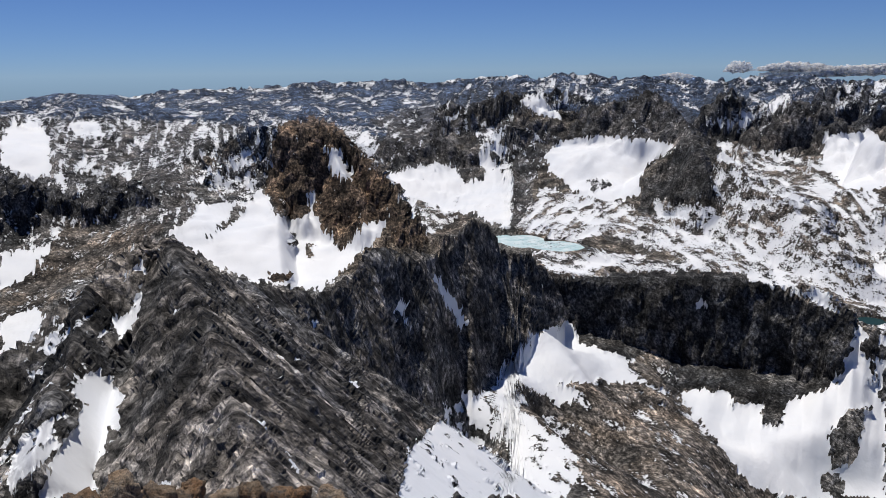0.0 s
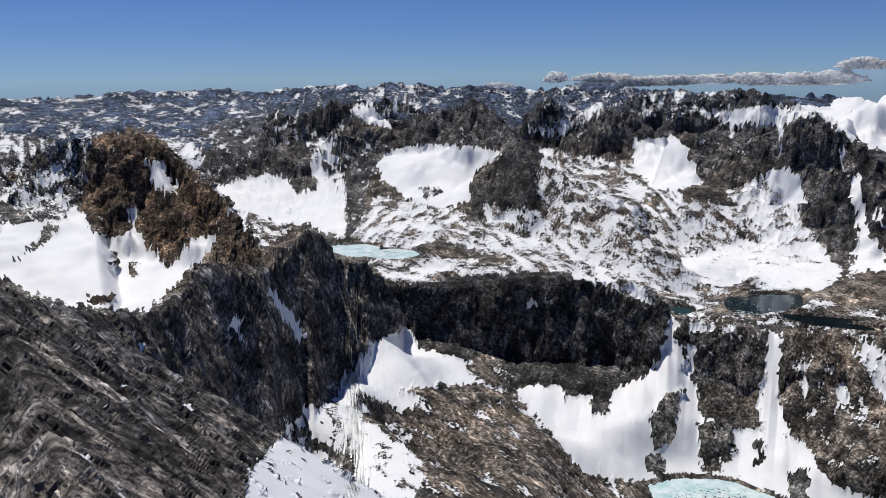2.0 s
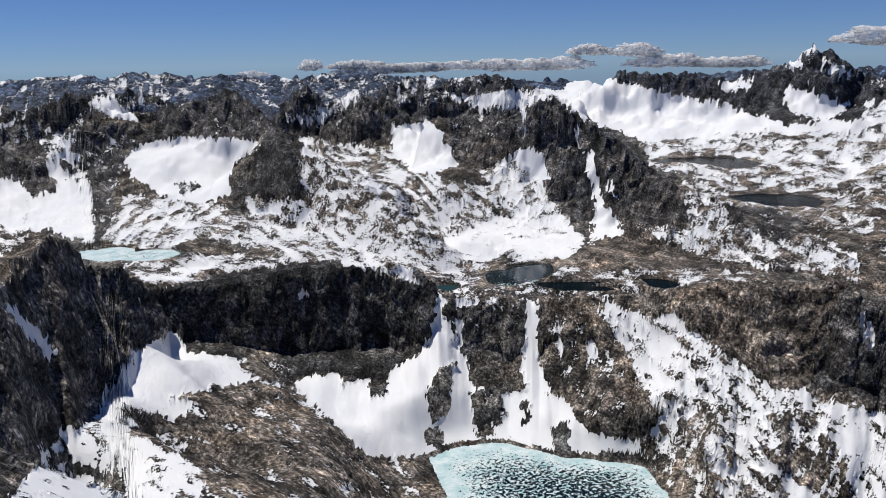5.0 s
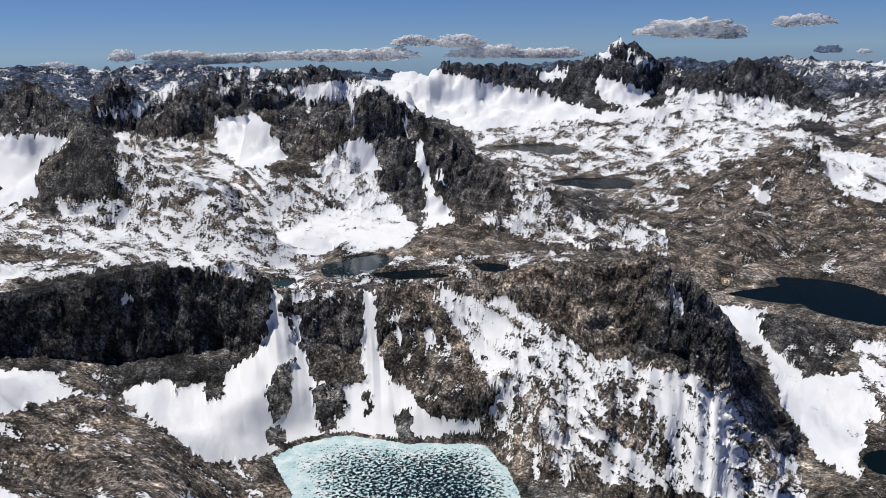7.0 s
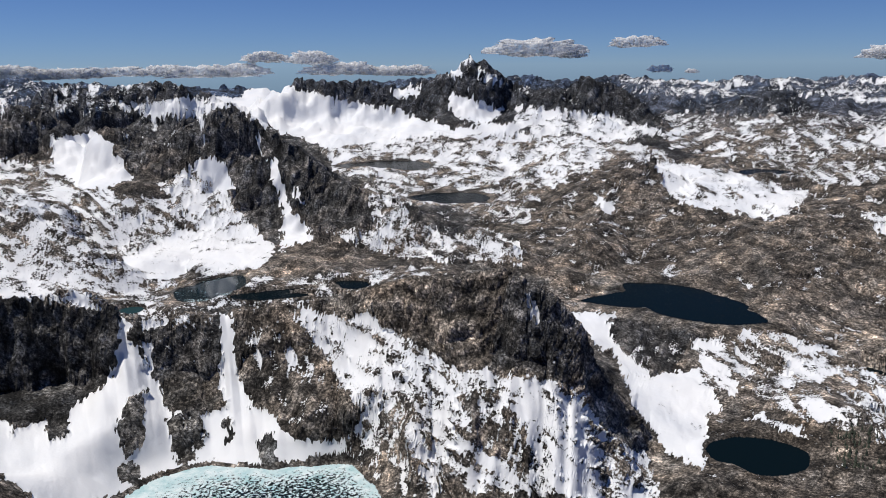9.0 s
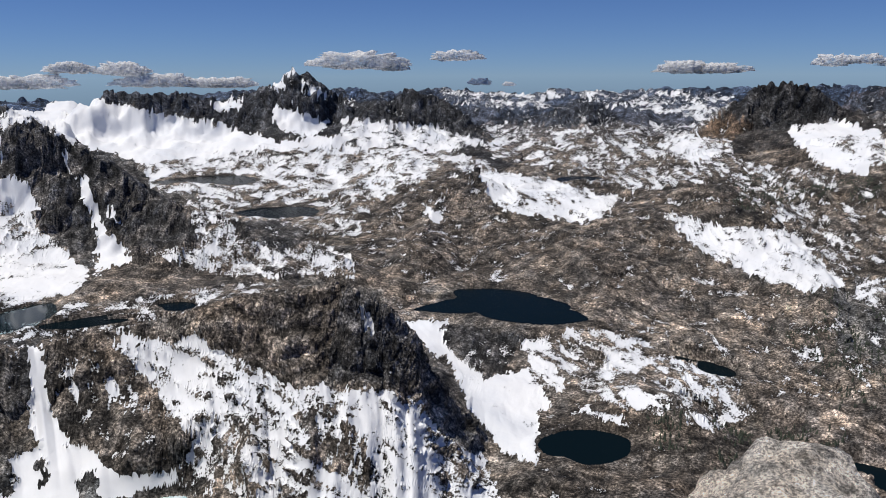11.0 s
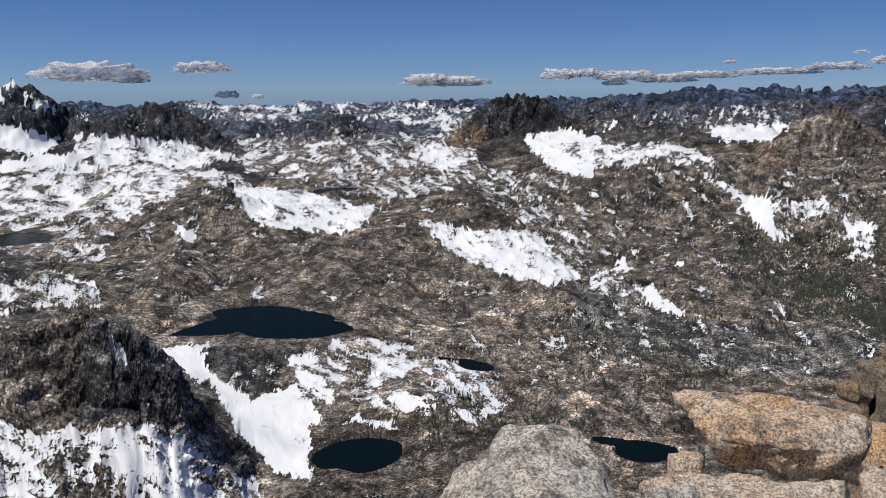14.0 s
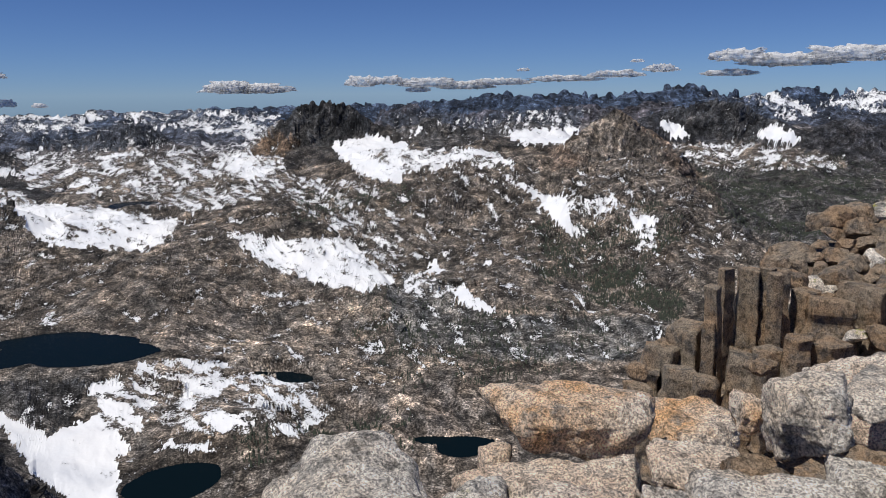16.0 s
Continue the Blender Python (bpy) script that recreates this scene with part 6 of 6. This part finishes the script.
BUFF = boulder_material("buff_granite", (0.78, 0.68, 0.57), (0.74, 0.57, 0.43), (0.26, 0.24, 0.21), None, 0.54)
RUST = boulder_material("rust_stained_granite", (0.76, 0.64, 0.52), (0.72, 0.44, 0.23), (0.26, 0.24, 0.215), None, 0.53)
ASH = boulder_material("grey_lichened_granite", (0.74, 0.68, 0.6), (0.68, 0.57, 0.45), (0.22, 0.21, 0.19), (0.42, 0.4, 0.06), 0.49)
RUSTY = boulder_material("rust_brown_rock", (0.2, 0.15, 0.105), (0.24, 0.14, 0.075), (0.09, 0.08, 0.07), None, 0.5)
BROWN = boulder_material("brown_weathered_rock", (0.29, 0.235, 0.175), (0.33, 0.225, 0.14), (0.12, 0.11, 0.1), None, 0.5)


def rock_mesh(size, seed, detail=4, edge=20, planes=9, rough=0.07, keel=0.0):
    """An angular block: a rounded polyhedron of random faces with a weathered skin."""
    rr_ = random.Random(seed)
    faces = [(Vector(n) + Vector((rr_.uniform(-0.22, 0.22), rr_.uniform(-0.22, 0.22), rr_.uniform(-0.15, 0.15)))).normalized() for n in ((1, -0.2, 0.1), (-1, -0.3, 0.25), (0, 1, 0), (0.15, -1, 0.4), (0, 0, 1), (0, 0, -1))]
    reach = [rr_.uniform(0.85, 1.0) for _ in faces]
    for _ in range(planes):
        faces.append(Vector((rr_.gauss(0, 1), rr_.gauss(0, 1), rr_.gauss(0, 0.8))).normalized())
        reach.append(rr_.uniform(0.95, 1.2))
    bm = bmesh.new()
    bmesh.ops.create_icosphere(bm, subdivisions=detail, radius=1)
    off = Vector((rr_.uniform(0, 50), rr_.uniform(0, 50), rr_.uniform(0, 50)))
    half = Vector(size) / 2
    mean = (size[0] * size[1] * size[2]) ** (1 / 3)
    for v in bm.verts:
        d = v.co.normalized()
        r = sum(max(0.0, d.dot(f) / q) ** edge for f, q in zip(faces, reach)) ** (-1 / edge)
        p = Vector((d.x * half.x, d.y * half.y, d.z * half.z)) * r
        under = 1 - keel * min(1.0, max(0.0, 0.35 - p.z / half.z) / 1.2)
        p = Vector((p.x * under, p.y * under, p.z))
        k = noise.fractal(p * (2.2 / mean) + off, 0.7, 2.1, 6)
        k += 0.3 * noise.noise(p * (16.0 / mean) + off) - 0.3 * max(0.0, 0.16 - abs(noise.noise(p * (3.1 / mean) - off))) / 0.16
        v.co = p + d * k * rough * mean
    me = bpy.data.meshes.new("boulder")
    bm.to_mesh(me)
    bm.free()
    me.polygons.foreach_set("use_smooth", np.ones(len(me.polygons), dtype=bool))
    return me


def boulder(span, r, deep, mat, label, seed, turn=0.0, lean=0.0, name="boulder", thick=None, detail=5, edge=26, rough=0.085, keel=0.22, planes=7):
    """A block between two bearings; its back top edge and its front foot at the given height angles; r: distance of its front."""
    (b0, top), (b1, foot) = span
    z1 = EYE + (r + 0.7 * deep) * math.tan(radians(top))
    z0 = z1 - thick if thick else min(EYE + r * math.tan(radians(foot)), z1 - 0.1)
    b, mid = (b0 + b1) / 2, r + deep / 2
    me = rock_mesh((mid * radians(b1 - b0), deep, z1 - z0), seed, detail, edge, planes, rough, keel)
    me.materials.append(mat)
    ob = new(name, me)
    ob.matrix_world = pose(mid * math.sin(radians(b)), mid * math.cos(radians(b)), (z0 + z1) / 2, 0, lean, turn - b)
    return tagged(ob, label, "boulder", group="loose blocks on the summit")


boulder([(98.3, -19.9), (110.6, -24.6)], 3.95, 0.6, RUST, "orange-stained granite boulder balanced on flat slabs", 11, turn=4, lean=3, keel=0.38, planes=4, edge=22)
boulder([(97.1, -25.3), (110.9, -27.6)], 3.4, 0.62, BUFF, "buff coarse-grained granite slab under the balanced boulder", 12, turn=6, thick=0.24)
boulder([(109.9, -23.3), (116.7, -24.21)], 3.6, 0.45, BUFF, "thin buff coarse granite slab", 13, turn=-8, lean=4, name="slab", thick=0.13)
boulder([(110.1, -20.68), (116.1, -22.33)], 4.5, 0.6, RUST, "pinkish granite slab behind the boulders", 14, turn=10, name="slab", thick=0.2)
boulder([(115.2, -19.45), (118, -22.23)], 3.95, 0.24, RUST, "small block of orange and grey granite", 15, turn=14, lean=10)
boulder([(117.5, -17.69), (122.5, -23.1)], 3.55, 0.4, ASH, "upright grey granite boulder crusted with lichen", 16, turn=10, lean=-12)
boulder([(122.1, -17.42), (128.1, -19.36)], 4.7, 0.7, ASH, "long pale coarse granite boulder", 17, turn=-10, lean=-7)
boulder([(120, -16.45), (126.3, -17.34)], 5.6, 0.5, BUFF, "flat pale granite block", 27, turn=10, lean=-6, thick=0.42)
boulder([(121.3, -22.31), (125.2, -23.02)], 3.3, 0.35, ASH, "low granite block with yellow lichen", 18, turn=5, thick=0.18)
boulder([(112.8, -25.06), (125.5, -25.64)], 2.75, 0.6, ASH, "broad grey granite slab spotted with yellow lichen", 19, turn=-4, lean=2, name="slab", thick=0.16)
boulder([(119.7, -25.18), (128.8, -25.86)], 2.45, 0.4, ASH, "grey granite slab at the edge", 28, turn=8, lean=3, name="slab", thick=0.2)
boulder([(102, -26.37), (110.6, -28.4)], 2.75, 0.42, BUFF, "pinkish coarse granite slab", 20, turn=10, lean=6, name="slab", thick=0.15)
boulder([(124.5, -19.5), (128.4, -24.4)], 3.2, 0.35, ASH, "pale upright granite block", 21, lean=5)
boulder([(115.1, -23.05), (119, -23.91)], 3.5, 0.3, BROWN, "dark weathered stone wedged under the boulders", 22, thick=0.14)
boulder([(109.6, -26.13), (112.7, -27.8)], 2.9, 0.3, ASH, "grey wedged granite block", 31, lean=10, thick=0.2)
boulder([(79, -24.84), (96.5, -30.63)], 2.4, 0.9, ASH, "broad rounded grey granite block", 23, turn=6, edge=7, thick=0.5, rough=0.08)
boulder([(94.5, -26.09), (100.5, -30.56)], 2.6, 0.6, ASH, "rough grey granite block", 29, edge=9, thick=0.4)
boulder([(97.7, -23.72), (100.2, -25.37)], 4.1, 0.25, BUFF, "small granite stone at the slab's edge", 24, detail=4, thick=0.2)
boulder([(108.4, -18.24), (109.9, -19.77)], 7.0, 0.25, BROWN, "small brown block of rock", 25, turn=20, detail=4)
boulder([(116.5, -17.35), (118.4, -18.64)], 7.5, 0.3, BROWN, "rounded brown loose stone", 26, detail=4, edge=6)


# ---- brown outcrop of upright columns, and the rubble heap behind it ----
def part(name, me, mat, parent, m, label=""):
    me.materials.append(mat)
    ob = new(name, me)
    ob.parent = parent
    ob.matrix_local = m
    return tagged(ob, label) if label else ob


def column_mesh(w, dep, h, seed):
    """A split rock column: an uneven prism with chipped edges, its foot at the origin."""
    rr_ = random.Random(seed)
    bm = bmesh.new()
    n, rings, rows = rr_.choice((4, 4, 5)), 12, []
    corner = [(rr_.uniform(0.8, 1.1), 2 * math.pi * (k + rr_.uniform(-0.2, 0.2)) / n) for k in range(n)]
    for i in range(rings):
        f = i / (rings - 1)
        sx, sy = rr_.uniform(-0.04, 0.04) * w, rr_.uniform(-0.04, 0.04) * dep
        g = 1.12 - 0.16 * f + rr_.uniform(-0.1, 0.1)
        rows.append([bm.verts.new((sx + g * r * math.cos(a) * w / 2, sy + g * r * math.sin(a) * dep / 2, f * h + (rr_.uniform(-0.06, 0.05) * w if i == rings - 1 else 0))) for r, a in corner])
    for p, q in zip(rows[:-1], rows[1:]):
        for k in range(n):
            bm.faces.new((p[k], p[(k + 1) % n], q[(k + 1) % n], q[k]))
    bm.faces.new(rows[-1])
    bm.faces.new(rows[0][::-1])
    bmesh.ops.bevel(bm, geom=bm.edges[:], offset=0.04 * w, segments=1, affect="EDGES")
    me = bpy.data.meshes.new("column")
    bm.to_mesh(me)
    bm.free()
    return me


base_b, base_e = [(116.2, -18.13)][0]
outcrop = new("rock_outcrop")
outcrop.location = spot(base_b, base_e, 10.0)
tagged(outcrop, "brown outcrop of upright split rock columns beside the summit", "rock outcrop")
origin = Vector(outcrop.location)
COLUMNS = ([(112.7, -20.76, 10, 60), (111, -21.11, 9.8, 60), (114.7, -20.75, 9.7, 26), (114.1, -20.81, 9.5, 26), (115.1, -17.48, 10.3, 24), (115.9, -17.41, 10.5, 22), (116.6, -17.33, 10.5, 26), (117.4, -17.06, 10.4, 22), (118.1, -16.99, 10.3, 22), (118.7, -17.11, 10.6, 24), (119.9, -17.72, 10.8, 44), (116, -20.04, 9.4, 50), (117.8, -19.82, 9.3, 46), (119.5, -19.61, 9.2, 40), (121.3, -18.26, 10.6, 60), (123.4, -17.97, 10.8, 60), (125.7, -17.62, 11, 70), (127.8, -17.26, 11, 70), (121.8, -19.29, 9.4, 60), (109.8, -21.4, 9.6, 36), (112, -21.29, 9.2, 40), (113.8, -21.1, 9, 40)] + [(109.6, -21.61, 9.3, 36), (116.2, -18.13, 11, 90)])
TOPS = [-15.59, -17.07, -12.75, -15.29, -11.75, -11.63, -11.54, -11.53, -11.63, -11.51, -12.73, -17.11, -16.7, -15.75, -13.16, -12.23, -11.65, -11.07, -15.68, -18.7, -18.54, -18.95, -19.8, -15.11]
for i, (b, e, r, wide_px) in enumerate(COLUMNS):
    foot = Vector(spot(b, e, r))
    h = EYE + r * math.tan(radians(TOPS[i])) - foot.z
    w = wide_px * r / 1406 * 1.3
    rr_ = random.Random(i)
    part("column", column_mesh(w, w * rr_.uniform(1.0, 1.6), h + 0.6, 400 + i), BROWN, outcrop, Matrix.Translation(foot - origin - Vector((0, 0, 0.6))) @ pose(0, 0, 0, rr_.uniform(-3, 3), rr_.uniform(-3, 3), rr_.uniform(0, 60) - b))


rr_ = random.Random(77)
shapes = [rock_mesh((1, rr_.uniform(0.7, 1.0), rr_.uniform(0.45, 0.7)), 600 + k, 3, 60, 4, 0.025) for k in range(9)]
for me in shapes:
    me.polygons.foreach_set("use_smooth", np.zeros(len(me.polygons), dtype=bool))
    me.materials.append(BROWN if rr_.random() < 0.65 else ASH)
PILE = ([(121, -8.16, 13, 36), (121.9, -7.86, 13, 30), (122.8, -7.58, 13.2, 34), (124.1, -7.61, 13.4, 40), (125.3, -7.43, 13.4, 40), (121.6, -9.04, 12.8, 26), (122.6, -8.61, 12.8, 30), (123.7, -8.72, 12.9, 26), (122.2, -9.74, 12.5, 30), (123.3, -9.58, 12.6, 26), (121.6, -10.52, 12.2, 34), (122.6, -10.98, 12, 44), (123.9, -10.51, 12.2, 30), (124.6, -9.9, 12.3, 34), (124.8, -8.81, 12.8, 34), (120.8, -11.32, 11.8, 26), (121.9, -11.96, 11.6, 56), (123.8, -11.77, 11.6, 26), (124.8, -11.32, 11.7, 34), (122.9, -12.77, 11.2, 22), (122.2, -13.03, 11.2, 26), (123.9, -13.03, 11.1, 24)] + [(124.9, -12.74, 11.2, 36), (123.3, -13.82, 11, 30), (124.5, -14.04, 10.9, 30), (121.3, -13.31, 11.1, 22), (120.4, -10.79, 12, 26), (119.5, -10.3, 12.2, 34), (118.8, -10.91, 12, 48), (118, -11.15, 11.8, 34), (120.2, -12.48, 11.4, 34), (119.3, -12.19, 11.3, 36), (121.7, -14.55, 10.8, 30)])
PILE += [(125.3, -10.2, 12.2, 30), (126, -11.2, 11.8, 40), (126.4, -9.04, 12.6, 50), (125.8, -12.63, 11.2, 30), (126.9, -13.57, 11, 40), (125.7, -14.43, 10.8, 30), (123.1, -15.29, 10.4, 30), (124.6, -15.28, 10.3, 34), (122.2, -13.77, 10.9, 18), (122.4, -10.09, 12.4, 16), (123.2, -10.56, 12.1, 14), (124.2, -9.4, 12.5, 16), (120.7, -9.85, 12.3, 20), (123.3, -8.02, 13.1, 18), (122.8, -11.69, 11.7, 16), (121.4, -12.56, 11.4, 16), (121.7, -8.49, 13, 14), (124.5, -8.13, 13.2, 18), (124.2, -11.01, 11.9, 16), (125.4, -11.97, 11.4, 18)]
for i, (b, e, r, px) in enumerate(PILE):
    ob = new("rubble_block", shapes[i % len(shapes)])
    k = px * r / 1406 * rr_.uniform(1.1, 1.5)
    x, y, z = spot(b, e, r)
    ob.matrix_world = pose(x, y, z, rr_.uniform(-25, 25), rr_.uniform(-25, 25), rr_.uniform(0, 360)) @ Matrix.Scale(k, 4)
    tagged(ob, "angular grey-brown block in the rubble heap", "rock", group="rubble heap beside the outcrop")


# ---- solid rock that carries the blocks ----
def mass(name, b0, b1, profile, mat, label, seed):
    """A rough shoulder of the summit: bearings b0 to b1, profile of (distance, height), with a skirt."""
    nb, nr = 60, 60
    bs, us = np.linspace(b0, b1, nb), np.linspace(0, 1, nr)
    pr, pz = np.array(profile).T
    bm = bmesh.new()
    grid = []
    for i, b in enumerate(bs):
        row = []
        for j, u in enumerate(us):
            r = pr[0] + (pr[-1] - pr[0]) * u
            edge = min(i, nb - 1 - i, nr - 1 - j)
            z = float(np.interp(r, pr, pz)) + 0.12 * noise.fractal(Vector((b * 0.12, r * 1.3, seed)), 0.8, 2.1, 5)
            z -= 6.0 if edge == 0 else (0.5 if edge == 1 else 0)
            row.append(bm.verts.new((r * math.sin(radians(b)), r * math.cos(radians(b)), z)))
        grid.append(row)
    for i in range(nb - 1):
        for j in range(nr - 1):
            bm.faces.new((grid[i][j], grid[i + 1][j], grid[i + 1][j + 1], grid[i][j + 1]))
    bmesh.ops.recalc_face_normals(bm, faces=bm.faces)
    me = bpy.data.meshes.new(name)
    bm.to_mesh(me)
    bm.free()
    me.materials.append(mat)
    return tagged(new(name, me), label, "bedrock", kind="structure")


mass("ground_summit", -180, 180, [(0.0, -0.05), (1.2, -0.1), (1.7, -0.35), (2.4, -1.2), (3.2, -3.0)], BROWN, "bare brown bedrock of the summit", 2)
mass("ground_summit", 97.5, 150, [(0.3, -0.3), (2.5, -0.3), (3.4, -0.32), (4.6, -0.62), (5.2, -0.9), (6.2, -1.7)], BROWN, "shaded bedrock under the summit blocks", 3)
mass("ground_summit", 74, 100, [(0.3, -0.55), (2.5, -0.5), (3.1, -0.6), (3.4, -1.3)], BROWN, "shaded bedrock under the summit blocks", 5)
mass("ground_shoulder", 108.5, 150, [(5.8, -2.4), (8.0, -2.7), (9.0, -2.6), (10.2, -1.9), (11.4, -1.9), (12.0, -3)], BROWN, "brown bedrock shoulder beside the summit", 7)
mass("ground_shoulder", 119.5, 150, [(10.0, -1.8), (10.8, -1.45), (11.6, -1.1), (12.2, -0.85), (12.8, -0.7), (13.4, -0.65), (15, -2)], BROWN, "brown bedrock under the rubble heap", 8)


# ---- brown blocks on the crest just below the summit ----
EDGE = [(-24.8, -25.63), (-22.6, -28.65)] + [(-22.3, -26.66), (-19.9, -29.3)] + [(-19.8, -26.71), (-18.2, -29.39)] + [(-18.2, -27.62), (-15.2, -30.35)] + [(-15.6, -27.31), (-13.7, -30.18)] + [(-13.6, -27.99), (-10.3, -30.9)] + [(-10.4, -28.77), (-7.7, -31.12)] + [(-27.6, -26.24), (-25, -29.04)] + [(-20.9, -27.41), (-18.8, -30.2)] + [(-24.2, -26.82), (-22, -29.65)]
for i in range(0, len(EDGE), 2):
    boulder(EDGE[i:i + 2], 8.6 + 0.37 * (i % 7), 0.5, RUSTY if i % 3 else BROWN, "weathered rust-brown block on the crest", 700 + i, turn=i * 17 % 50 - 25, lean=i * 7 % 30 - 15, detail=4, edge=12, rough=0.17, planes=12)
mass("ground_summit", -36, -6, [(2.5, -2.2), (6, -3.9), (8, -4.75), (9.5, -5.3), (11, -6.2), (13, -8.5)], BROWN, "bedrock below the crest blocks", 11)
